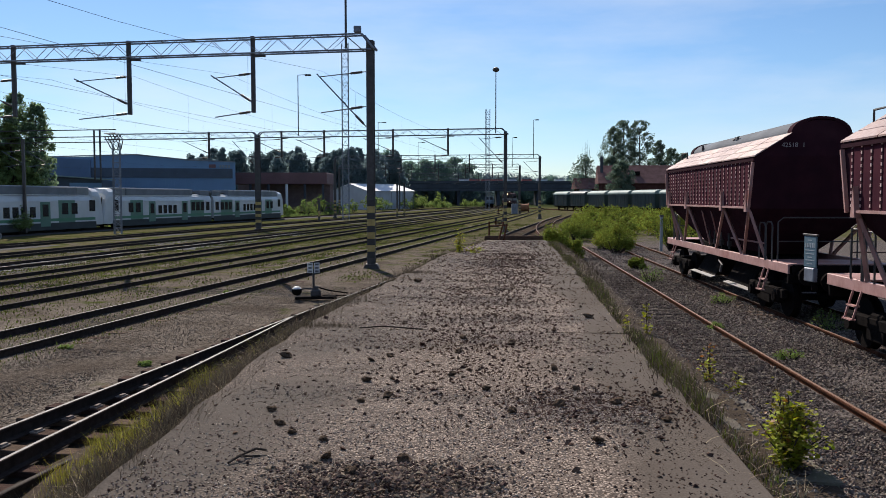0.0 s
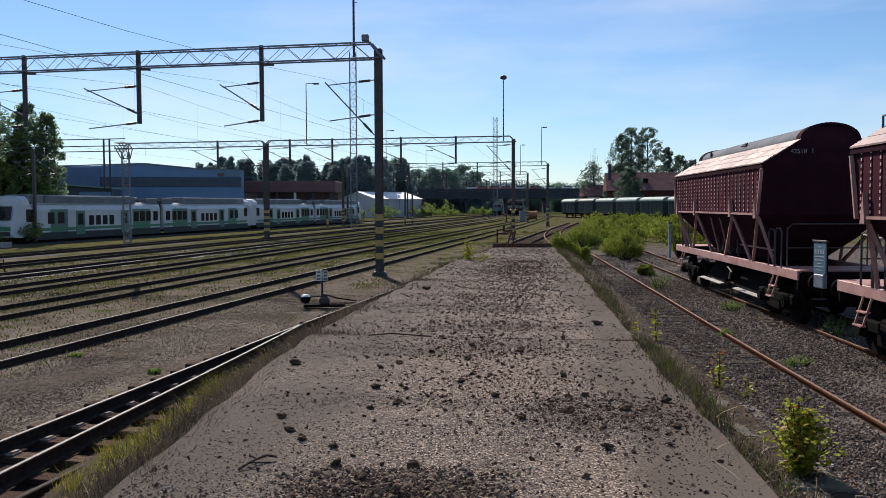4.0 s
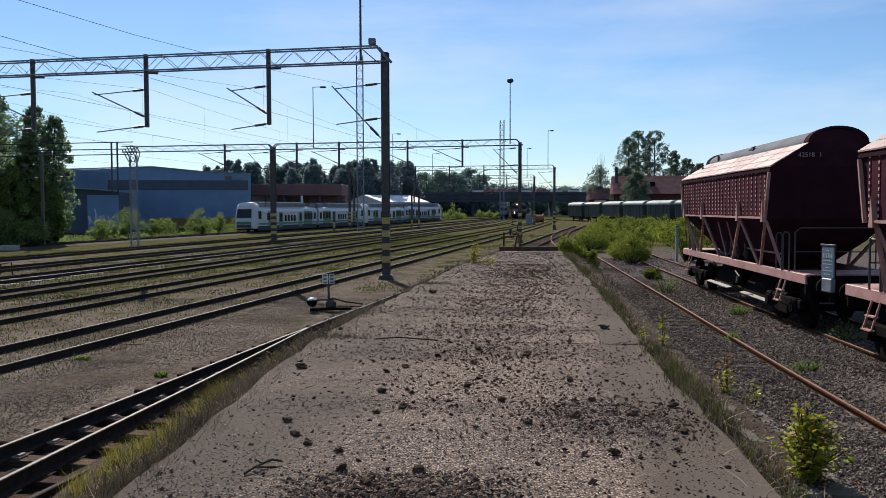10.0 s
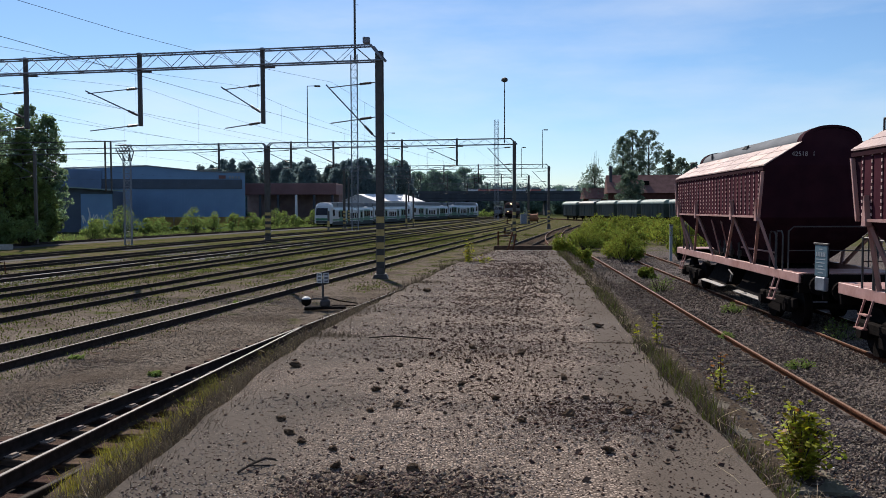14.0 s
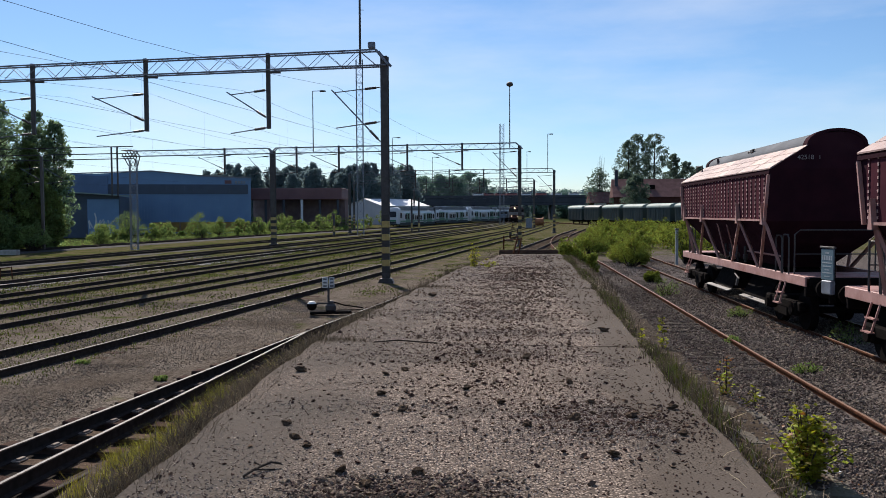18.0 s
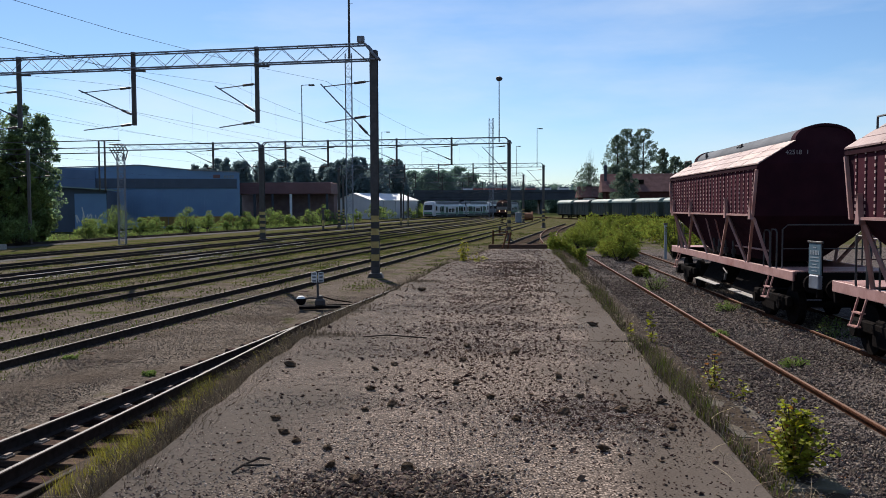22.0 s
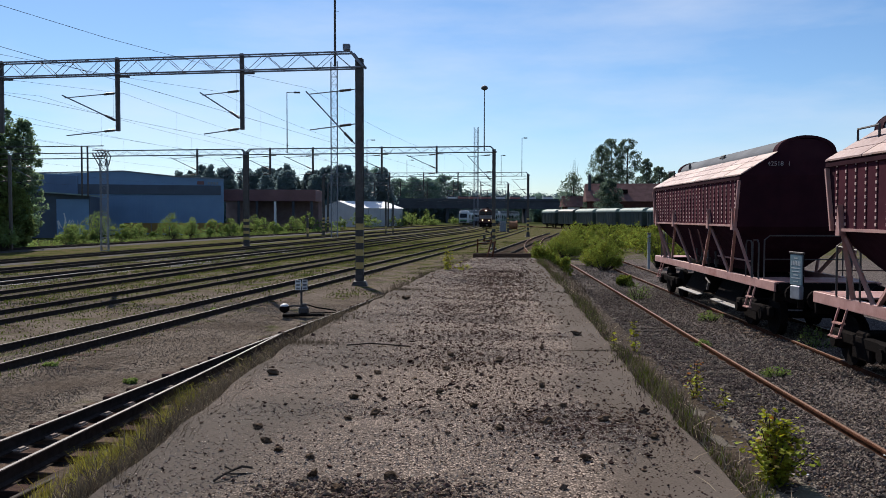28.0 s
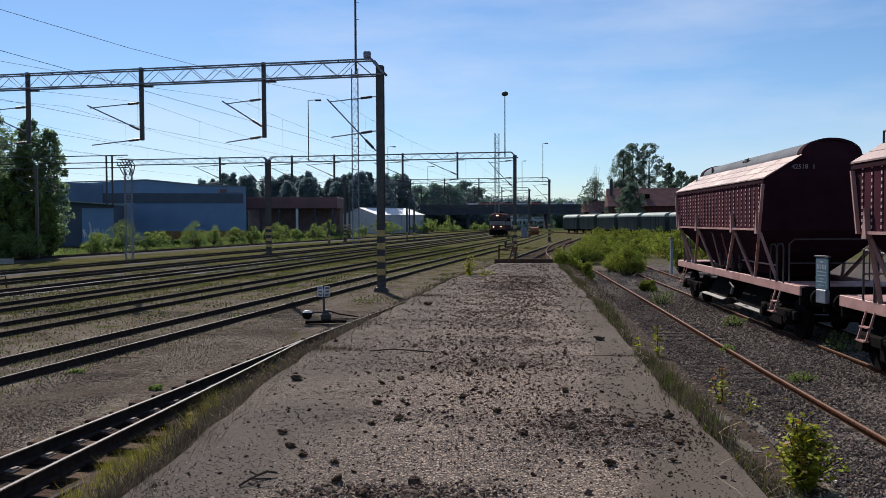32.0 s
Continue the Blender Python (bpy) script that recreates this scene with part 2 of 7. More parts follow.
M_ROOF_RED = mat("red_tile_roof", (0.17, 0.1, 0.094), (0.125, 0.073, 0.068), 0.8, 0.85, 0, 0.3, 6)
# distance haze is put into this paler red for the canopy's back wall
M_CANOPY_WALL = mat("hazed_red_wall", (0.2, 0.145, 0.145), (0.15, 0.105, 0.105), 0.8, 0.9)
M_WALL_DARK = mat("shaded_brick", (0.09, 0.04, 0.035), (0.065, 0.03, 0.026), 1.2, 0.9)
M_TENT = mat("white_canvas", (0.75, 0.76, 0.77), (0.66, 0.67, 0.69), 0.4, 0.75)
# wall shade is put into this greyer copy of the tent canvas
M_TENT_WALL = mat("shaded_canvas", (0.42, 0.44, 0.47), (0.36, 0.38, 0.41), 0.4, 0.8)
M_BRIDGE = mat("bridge_concrete", (0.075, 0.083, 0.097), (0.055, 0.06, 0.073), 0.3, 0.9, third=(0.055, 0.06, 0.067), third_scale=0.1)
M_TRAIN_WHITE = mat("train_white", (0.53, 0.555, 0.575), (0.46, 0.48, 0.5), 0.6, 0.35, coat=0.3)
M_TRAIN_GREEN = mat("train_green", (0.05, 0.2, 0.11), (0.04, 0.16, 0.09), 0.6, 0.4)
M_TRAIN_PALE = mat("train_pale_green", (0.085, 0.19, 0.145), (0.07, 0.16, 0.12), 0.5, 0.4)
M_TRAIN_PLANT = mat("train_roof_plant", (0.15, 0.17, 0.195), (0.11, 0.125, 0.145), 0.8, 0.65)
M_TRAIN_GREY = mat("train_roof_grey", (0.22, 0.235, 0.245), (0.15, 0.16, 0.17), 0.8, 0.6)
M_TRAIN_DARK = mat("train_skirt", (0.035, 0.045, 0.045), (0.025, 0.03, 0.03), 1, 0.7)
M_LOCO_RED = mat("loco_dark_red", (0.06, 0.036, 0.036), (0.045, 0.028, 0.029), 0.7, 0.86)
M_LOCO_WHITE = mat("loco_pale_stripe", (0.21, 0.21, 0.22), None, 0.7, 0.86)
M_LIGHT = mat("headlight_glow", (1.0, 0.72, 0.42), (1.0, 0.75, 0.5), 1, 0.4, emit=9)
# shade of the wagons' near sides is put into the body and rib greens
M_GREENWAGON = mat("shaded_green_wagon", (0.014, 0.03, 0.03), (0.01, 0.022, 0.022), 0.8, 0.6)
M_PALE_ROOF = mat("pale_green_roof", (0.2, 0.265, 0.25), (0.14, 0.19, 0.18), 0.8, 0.7)
M_WAGON_RIB = mat("shaded_wagon_rib", (0.03, 0.05, 0.05), (0.022, 0.038, 0.038), 0.8, 0.8)
M_ORANGE = mat("rusty_drum", (0.3, 0.13, 0.055), (0.2, 0.08, 0.04), 2, 0.8)
M_HUT = mat("blue_grey_paint", (0.13, 0.18, 0.23), (0.1, 0.14, 0.19), 1.5, 0.6)
M_CAR_RED = mat("car_red", (0.33, 0.09, 0.08), None, 2, 0.4)


# ---------------------------------------------------------------- mesh building
class Build:
    """Collects the vertices and faces of one mesh."""

    def __init__(self):
        self.v, self.f, self.k = [], [], []

    def add(self, verts, faces, slot=0):
        o = len(self.v)
        self.v.extend(tuple(p) for p in verts)
        self.f.extend(tuple(i + o for i in q) for q in faces)
        self.k.extend([slot] * len(faces))
        return self

    def box(self, c, s, bevel=0.0, m=None, slot=0):
        """A box of full size s about c, with chamfered edges; m turns and moves it."""
        h = [a / 2 for a in s]
        b = min(bevel, min(h) * 0.9)
        if b <= 0:
            pts = [Vector((x * h[0], y * h[1], z * h[2])) for x in (-1, 1) for y in (-1, 1) for z in (-1, 1)]
            faces = BOX8
        else:
            pts = []
            for x in (-1, 1):
                for y in (-1, 1):
                    for z in (-1, 1):
                        full = (x * h[0], y * h[1], z * h[2])
                        inn = (x * (h[0] - b), y * (h[1] - b), z * (h[2] - b))
                        for a in range(3):
                            pts.append(Vector([full[i] if i == a else inn[i] for i in range(3)]))
            faces = BOX24
        c = Vector(c)
        pts = [(m @ (p + c)) if m else p + c for p in pts]
        return self.add(pts, faces, slot)

    def tube(self, a, b, r, n=8, r2=None, slot=0, cap=True):
        a, b = Vector(a), Vector(b)
        w = (b - a).normalized()
        u = w.orthogonal().normalized()
        q = w.cross(u)
        r2 = r if r2 is None else r2
        pts = [p + (u * math.cos(2 * math.pi * i / n) + q * math.sin(2 * math.pi * i / n)) * s for p, s in ((a, r), (b, r2)) for i in range(n)]
        faces = [(i, (i + 1) % n, n + (i + 1) % n, n + i) for i in range(n)]
        if cap:
            faces += [tuple(reversed(range(n))), tuple(range(n, 2 * n))]
        return self.add(pts, faces, slot)

    def lathe(self, a, d, rings, n=8, slot=0):
        """A turned piece from a along d; rings are (distance, radius)."""
        a, d = Vector(a), Vector(d).normalized()
        u = d.orthogonal().normalized()
        q = d.cross(u)
        o, m = len(self.v), len(rings)
        for s, r in rings:
            self.v.extend(tuple(a + d * s + (u * math.cos(2 * math.pi * k / n) + q * math.sin(2 * math.pi * k / n)) * r) for k in range(n))
        for i in range(m - 1):
            for k in range(n):
                self.f.append((o + i * n + k, o + i * n + (k + 1) % n, o + (i + 1) * n + (k + 1) % n, o + (i + 1) * n + k))
        self.f += [tuple(o + k for k in reversed(range(n))), tuple(o + (m - 1) * n + k for k in range(n))]
        self.k += [slot] * ((m - 1) * n + 2)
        return self

    def line(self, pts, r, n=6, slot=0):
        """A bent rod through the points, in one piece."""
        pts = [Vector(p) for p in pts]
        o, m = len(self.v), len(pts)
        u = None
        for i, p in enumerate(pts):
            w = (pts[min(i + 1, m - 1)] - pts[max(i - 1, 0)]).normalized()
            u = w.orthogonal() if u is None else u - w * u.dot(w)
            u.normalize()
            q = w.cross(u)
            self.v.extend(tuple(p + (u * math.cos(2 * math.pi * k / n) + q * math.sin(2 * math.pi * k / n)) * r) for k in range(n))
        for i in range(m - 1):
            for k in range(n):
                self.f.append((o + i * n + k, o + i * n + (k + 1) % n, o + (i + 1) * n + (k + 1) % n, o + (i + 1) * n + k))
        self.f += [tuple(o + k for k in reversed(range(n))), tuple(o + (m - 1) * n + k for k in range(n))]
        self.k += [slot] * ((m - 1) * n + 2)
        return self

    def bar(self, a, b, w, h, up=(0, 0, 1), slot=0, bevel=0.0):
        """A straight bar of section w x h from a to b."""
        a, b = Vector(a), Vector(b)
        y = (b - a).normalized()
        x = y.cross(Vector(up))
        if x.length < 1e-4:
            x = y.orthogonal()
        x.normalize()
        z = x.cross(y)
        m = Matrix((x, y, z)).transposed().to_4x4()
        m.translation = (a + b) / 2
        return self.box((0, 0, 0), (w, (b - a).length, h), bevel, m, slot)

    def sweep(self, ring, path, closed=True, slot=0, slots=None, cap=True):
        """Sweeps a section (x across, z up) along a path of poses."""
        n = len(ring)
        pts = [m @ Vector((x, 0, z)) for m in path for x, z in ring]
        o = len(self.v)
        self.v.extend(tuple(p) for p in pts)
        for i in range(len(path) - 1):
            for j in range(n if closed else n - 1):
                k = (j + 1) % n
                self.f.append((o + i * n + j, o + (i + 1) * n + j, o + (i + 1) * n + k, o + i * n + k))
                self.k.append(slots[j] if slots else slot)
        if cap and closed:
            self.f.append(tuple(o + j for j in range(n)))
            self.f.append(tuple(o + (len(path) - 1) * n + j for j in reversed(range(n))))
            self.k += [slot, slot]
        return self

    def arrays(self, v, f, slot=0):
        o = len(self.v)
        self.v.extend(map(tuple, v.tolist()))
        self.f.extend(map(tuple, (f + o).tolist()))
        self.k.extend([slot] * len(f))
        return self

    def mesh(self, name, materials, smooth=False):
        me = bpy.data.meshes.new(name)
        me.from_pydata(self.v, [], self.f)
        for x in materials:
            me.materials.append(x)
        if len(materials) > 1:
            me.polygons.foreach_set("material_index", np.array(self.k, dtype=np.int32))
        if smooth:
            me.polygons.foreach_set("use_smooth", np.ones(len(self.f), dtype=bool))
        me.update()
        return me


def _box24():
    def cid(s):
        return 4 * (s[0] > 0) + 2 * (s[1] > 0) + (s[2] > 0)
    faces = []
    for a in range(3):
        b, d = [i for i in range(3) if i != a]
        for s in (-1, 1):
            ring = []
            for p, q in ((-1, -1), (1, -1), (1, 1), (-1, 1)):
                t = [0, 0, 0]
                t[a], t[b], t[d] = s, p, q
                ring.append(3 * cid(t) + a)
            faces.append(ring)
        for p in (-1, 1):
            for q in (-1, 1):
                t1, t2 = [0, 0, 0], [0, 0, 0]
                t1[a], t1[b], t1[d] = -1, p, q
                t2[a], t2[b], t2[d] = 1, p, q
                faces.append([3 * cid(t1) + b, 3 * cid(t2) + b, 3 * cid(t2) + d, 3 * cid(t1) + d])
    faces += [[3 * c, 3 * c + 1, 3 * c + 2] for c in range(8)]
    pts = []
    for x in (-1, 1):
        for y in (-1, 1):
            for z in (-1, 1):
                for a in range(3):
                    pts.append(Vector([(1.0 if i == a else 0.8) * (x, y, z)[i] for i in range(3)]))
    out = []
    for f in faces:
        c = sum((pts[i] for i in f), Vector()) / len(f)
        nrm = (pts[f[1]] - pts[f[0]]).cross(pts[f[2]] - pts[f[0]])
        out.append(tuple(f) if nrm.dot(c) > 0 else tuple(reversed(f)))
    return out


BOX24 = _box24()
BOX8 = [(0, 1, 3, 2), (4, 6, 7, 5), (0, 4, 5, 1), (2, 3, 7, 6), (0, 2, 6, 4), (1, 5, 7, 3)]


def part(name, build, material, parent=None, label="", smooth=False, m=None):
    """Links a mesh as one object, under a thing or a part if one is given."""
    materials = material if isinstance(material, (list, tuple)) else [material]
    ob = new(name, build.mesh(name, materials, smooth))
    if parent:
        ob.parent = parent
    if m:
        ob.matrix_basis = m
    if label:
        tagged(ob, label)
    return ob


def piece(name, me, parent, m):
    """One more object on a mesh that others share."""
    ob = new(name, me)
    ob.parent = parent
    ob.matrix_basis = m
    return ob


def thing(name, m, label, category, group="", kind=""):
    ob = new(name)
    ob.empty_display_size = 0.3
    ob.matrix_basis = m
    return tagged(ob, label, category, group, kind)


def stones(rng, xyz, sizes, squash=0.7):
    """Rough eight-faced stones at the places xyz."""
    n = len(xyz)
    base = np.array([(1, 0, 0), (-1, 0, 0), (0, 1, 0), (0, -1, 0), (0, 0, 1), (0, 0, -1)], float)
    v = base[None] * rng.uniform(0.55, 1.15, (n, 6, 1))
    v = v + rng.normal(0, 0.16, (n, 6, 3))
    a = rng.uniform(0, 2 * np.pi, n)
    b = rng.uniform(-0.6, 0.6, n)
    ca, sa, cb, sb = np.cos(a), np.sin(a), np.cos(b), np.sin(b)
    x, y, z = v[..., 0], v[..., 1], v[..., 2] * squash
    y, z = y * cb[:, None] - z * sb[:, None], y * sb[:, None] + z * cb[:, None]
    x, y = x * ca[:, None] - y * sa[:, None], x * sa[:, None] + y * ca[:, None]
    v = np.stack([x, y, z], -1) * (np.asarray(sizes)[:, None, None] / 2) + xyz[:, None, :]
    f = np.array([(0, 2, 4), (2, 1, 4), (1, 3, 4), (3, 0, 4), (2, 0, 5), (1, 2, 5), (3, 1, 5), (0, 3, 5)])
    return v.reshape(-1, 3), (f[None] + 6 * np.arange(n)[:, None, None]).reshape(-1, 3)


def blades(rng, xyz, heights, width=0.012, lean=0.35):
    """Bent grass blades, each of two triangles and a quad."""
    n = len(xyz)
    a = rng.uniform(0, 2 * np.pi, n)
    side = np.stack([np.cos(a), np.sin(a), np.zeros(n)], -1)
    w = rng.uniform(0, 2 * np.pi, n)
    out = np.stack([np.cos(w), np.sin(w), np.zeros(n)], -1) * (rng.uniform(0.1, 1.0, n) * lean)[:, None]
    h = np.asarray(heights)[:, None]
    wd = np.broadcast_to(np.asarray(width, float), (n,))[:, None] * rng.uniform(0.6, 1.3, (n, 1))
    up = np.array([0, 0, 1.0])
    p0, p1 = xyz - side * wd / 2, xyz + side * wd / 2
    mid = xyz + up * h * 0.55 + out * h * 0.35
    p2, p3 = mid + side * wd * 0.35, mid - side * wd * 0.35
    tip = xyz + up * h * 0.95 + out * h * 1.0
    v = np.stack([p0, p1, p2, p3, tip], 1).reshape(-1, 3)
    k = 5 * np.arange(n)[:, None]
    return v, np.concatenate([k + np.array([[0, 1, 2]]), k + np.array([[0, 2, 3]]), k + np.array([[3, 2, 4]])])


def leaf_cloud(rng, centres, radii, per, size, flat=0.8):
    """Leaves scattered in balls about the centres, denser towards their skins; each leaf is a bent diamond."""
    centres, radii = np.asarray(centres, float), np.asarray(radii, float)
    n = len(centres) * per
    c = np.repeat(centres, per, 0)
    r = np.repeat(radii, per)
    d = rng.normal(size=(n, 3))
    d /= np.linalg.norm(d, axis=1)[:, None]
    p = c + d * (r * rng.uniform(0.25, 1.0, n) ** 0.6)[:, None] * np.array([1, 1, flat])
    u = rng.normal(size=(n, 3))
    u /= np.linalg.norm(u, axis=1)[:, None]
    w = np.cross(u, rng.normal(size=(n, 3)))
    w /= np.linalg.norm(w, axis=1)[:, None]
    q = np.cross(u, w)
    s = (size * rng.uniform(0.55, 1.3, n))[:, None]
    v = np.stack([p - u * s * 0.5, p + w * s * 0.32 + q * s * 0.1, p + u * s * 0.5, p - w * s * 0.32 + q * s * 0.1], 1).reshape(-1, 3)
    k = 4 * np.arange(n)[:, None]
    return v, np.concatenate([k + np.array([[0, 1, 2]]), k + np.array([[0, 2, 3]])])


class Line:
    """A smooth centre line in plan through points (y, x)."""

    def __init__(self, pts, z=0.0):
        self.k = np.array(pts, float)
        self.z = z
        self.m = np.gradient(self.k[:, 1], self.k[:, 0])
        self.y = np.linspace(self.k[0, 0], self.k[-1, 0], 1500)
        self.x = np.array([self.at(y) for y in self.y])
        self.s = np.concatenate([[0], np.cumsum(np.hypot(np.diff(self.x), np.diff(self.y)))])

    def at(self, y):
        k = self.k
        i = int(min(max(np.searchsorted(k[:, 0], y, side="right") - 1, 0), len(k) - 2))
        h = k[i + 1, 0] - k[i, 0]
        s = (y - k[i, 0]) / h
        return ((2 * s ** 3 - 3 * s ** 2 + 1) * k[i, 1] + (s ** 3 - 2 * s ** 2 + s) * h * self.m[i]
                + (-2 * s ** 3 + 3 * s ** 2) * k[i + 1, 1] + (s ** 3 - s ** 2) * h * self.m[i + 1])

    def point(self, s):
        return Vector((np.interp(s, self.s, self.x), np.interp(s, self.s, self.y), self.z))

    def place(self, y, dx=0.0, dz=0.0):
        """A pose at y whose own y axis follows the line."""
        t = (self.at(y + 0.5) - self.at(y - 0.5))
        m = Matrix.Rotation(-math.atan(t), 4, "Z")
        m.translation = (self.at(y), y, self.z + dz)
        return m @ Matrix.Translation((dx, 0, 0))


def step(a, b, x):
    s = min(max((x - a) / (b - a), 0.0), 1.0)
    return s * s * (3 - 2 * s)


# ---------------------------------------------------------------- plan: tracks and platform edges, points (y, x)
SLOPE = 0.184
PLAN_L = Line([(-30, -11.9), (0, -6.35), (9.93, -4.49), (17.5, -3.1), (25.4, -1.55), (66.7, 5.95), (92.5, 11.0), (127, 18.0), (180, 28.5), (260, 44)])
PLAN_L2 = Line([(-30, -7.6), (0, -4.75), (8.77, -3.88), (13.8, -3.3), (19.5, -2.72)])
PLAN_A = Line([(-30, -17.2), (31, -5.85), (71, 1.5), (107, 8.1), (170, 18.5), (240, 29)])
PLAN_B = Line([(-30, -22.5), (43, -7.9), (90, 1.1), (160, 13.5), (240, 25)])
PLAN_C = Line([(-30, -26.2), (50, -11.1), (105, -1.4), (158, 8.3), (192, 12.4), (213, 14.1), (240, 17.6), (270, 22.5), (330, 33)])
PLAN_D = Line([(-30, -30.4), (43, -16.6), (104, -5.0), (170, 6.0), (240, 14.5), (330, 30)])
PLAN_E = Line([(-30, -35), (41, -21.6), (104, -10.0), (170, 1.5), (240, 12.0), (330, 28)])
PLAN_F = Line([(-30, -41), (50, -25.8), (104, -15.8), (170, -3.0), (240, 9.6), (330, 26.5)])


def low(y):
    return -0.58 * (1 - step(170, 250, y))


PLAN_G = Line([(-40, -64), (0, -57), (42.4, -49.8), (96.5, -38.4), (146.3, -27.6), (201.4, -13.25), (259.7, 8.5), (318, 25.4), (400, 46)])
PLAN_R = Line([(-30, 2.1), (0, 3.95), (10.15, 4.62), (13.9, 4.85), (27.3, 5.8), (42.4, 6.85), (78, 9.45), (100, 12.6), (127, 17.9)])
PLAN_W = Line([(-30, 6.1), (0, 7.75), (19.6, 8.87), (31, 9.55), (45, 10.5), (80, 14), (130, 23), (170, 33)])
PLAN_Q = Line([(95, 56.5), (150, 40.6), (204, 28.4), (270, 15)])
EDGE_LEFT = Line([(-15, -3.0), (4.6, -2.03), (7.5, -1.95), (10.5, -1.82), (13.5, -1.48), (16.4, -1.08), (25.2, 0.16), (33.2, 1.72)])
EDGE_RIGHT = Line([(-15, 0.7), (4.7, 1.88), (9.4, 2.16), (13.6, 2.54), (18.9, 2.98), (22.4, 3.27), (33.2, 4.05)])
TOP = 1.1                      # platform height over the rails


def ground_z(x, y):
    u = x - SLOPE * y
    dip = step(-37, -46, u) * (1 - step(170, 250, y))
    lift = max(0.055 * step(-8.3, -10.3, u) + 0.01 * step(-13, -14.5, u), 0.1 * step(-3.2, -1.4, u)) - 0.075 * step(-8.6, -7.4, u) * (1 - step(-4.6, -3.6, u)) * (1 - step(30, 50, y))
    return -0.205 + lift - 0.68 * dip


# ---------------------------------------------------------------- ground
def ground_material():
    m = bpy.data.materials.new("yard_ground")
    m.use_nodes = True
    n, l = m.node_tree.nodes, m.node_tree.links
    b = n["Principled BSDF"]
    b.inputs["Roughness"].default_value = 0.97
    b.inputs["Specular IOR Level"].default_value = 0.0
    pos = n.new("ShaderNodeNewGeometry").outputs["Position"]
    sep = n.new("ShaderNodeSeparateXYZ")
    l.new(pos, sep.inputs["Vector"])

    def tex(s, d=5):
        t = n.new("ShaderNodeTexNoise")
        t.inputs["Scale"].default_value, t.inputs["Detail"].default_value = s, d
        l.new(pos, t.inputs["Vector"])
        return t.outputs["Fac"]

    def rng(v, lo, hi, a=0.0, z=1.0):
        r = n.new("ShaderNodeMapRange")
        for key, val in (("From Min", lo), ("From Max", hi), ("To Min", a), ("To Max", z)):
            r.inputs[key].default_value = val
        l.new(v, r.inputs["Value"])
        return r.outputs["Result"]

    def mth(op, a, c):
        x = n.new("ShaderNodeMath")
        x.operation = op
        for i, val in enumerate((a, c)):
            if isinstance(val, (int, float)):
                x.inputs[i].default_value = val
            else:
                l.new(val, x.inputs[i])
        return x.outputs[0]

    def mix(f, a, c):
        x = n.new("ShaderNodeMixRGB")
        l.new(f, x.inputs["Fac"])
        for key, val in (("Color1", a), ("Color2", c)):
            if isinstance(val, tuple):
                x.inputs[key].default_value = (*val, 1)
            else:
                l.new(val, x.inputs[key])
        return x.outputs["Color"]

    vor = n.new("ShaderNodeTexVoronoi")
    vor.inputs["Scale"].default_value = 30
    l.new(pos, vor.inputs["Vector"])
    gravel = mix(rng(vor.outputs["Color"], 0.1, 0.9), (0.024, 0.0205, 0.017), (0.2, 0.17, 0.143))
    gravel = mix(rng(tex(0.8), 0.45, 0.65, 0, 0.5), gravel, (0.05, 0.038, 0.029))
    gravel = mix(rng(tex(0.25), 0.5, 0.7, 0, 0.45), gravel, (0.045, 0.035, 0.027))
    gravel = mix(rng(tex(0.55), 0.52, 0.66, 0, 0.45), gravel, (0.16, 0.135, 0.112))
    lat = mth("SUBTRACT", sep.outputs["X"], mth("MULTIPLY", sep.outputs["Y"], SLOPE))
    # dark ballast on the siding side, past the platform
    right = rng(lat, -1.5, 0.8)
    ballast = mix(rng(vor.outputs["Color"], 0.15, 0.85), (0.036, 0.031, 0.03), (0.15, 0.13, 0.121))
    col = mix(right, gravel, ballast)
    grass = mix(rng(tex(3.5), 0.35, 0.65), (0.05, 0.057, 0.019), (0.118, 0.094, 0.06))
    grass = mix(rng(tex(0.5), 0.45, 0.62), grass, (0.05, 0.06, 0.018))
    cover = mth("ADD", tex(1.1, 7), rng(sep.outputs["Y"], 18, 70, -0.17, 0.13))
    cover = mth("ADD", cover, mth("MULTIPLY", right, rng(sep.outputs["Y"], 30, 60, -0.5, 0.0)))
    cover = mth("ADD", cover, rng(lat, -9.5, -13.5, 0.0, 0.07))
    cover = mth("ADD", cover, rng(lat, -35, -38, 0.0, 0.2))
    col = mix(rng(cover, 0.47, 0.6), col, grass)
    # verges and fields far out
    far = mth("MAXIMUM", rng(sep.outputs["Y"], 230, 300), rng(lat, -62, -70))
    col = mix(far, col, mix(rng(tex(0.12), 0.4, 0.6), (0.05, 0.06, 0.024), (0.03, 0.04, 0.018)))
    l.new(col, b.inputs["Base Color"])
    bp = n.new("ShaderNodeBump")
    bp.inputs["Strength"].default_value, bp.inputs["Distance"].default_value = 0.6, 0.018
    l.new(mth("ADD", vor.outputs["Distance"], tex(9)), bp.inputs["Height"])
    l.new(bp.outputs["Normal"], b.inputs["Normal"])
    return m


M_GROUND = ground_material()
xs = [-3500, -1500, -700, -400, -250, -170, -120, -95] + list(np.arange(-80, 61, 2.0)) + [75, 95, 120, 170, 250, 400, 700, 1500, 3500]
ys = [-2500, -900, -300, -120, -60, -40] + list(np.arange(-30, 291, 2.5)) + [310, 340, 380, 450, 600, 900, 1500, 2500, 4500]
gb = Build()
rs = np.random.default_rng(3)
for y in ys:
    for x in xs:
        gb.v.append((x, y, ground_z(x, y) + (rs.uniform(-0.02, 0.012) if abs(x) < 90 and -30 < y < 300 else 0)))
nx = len(xs)
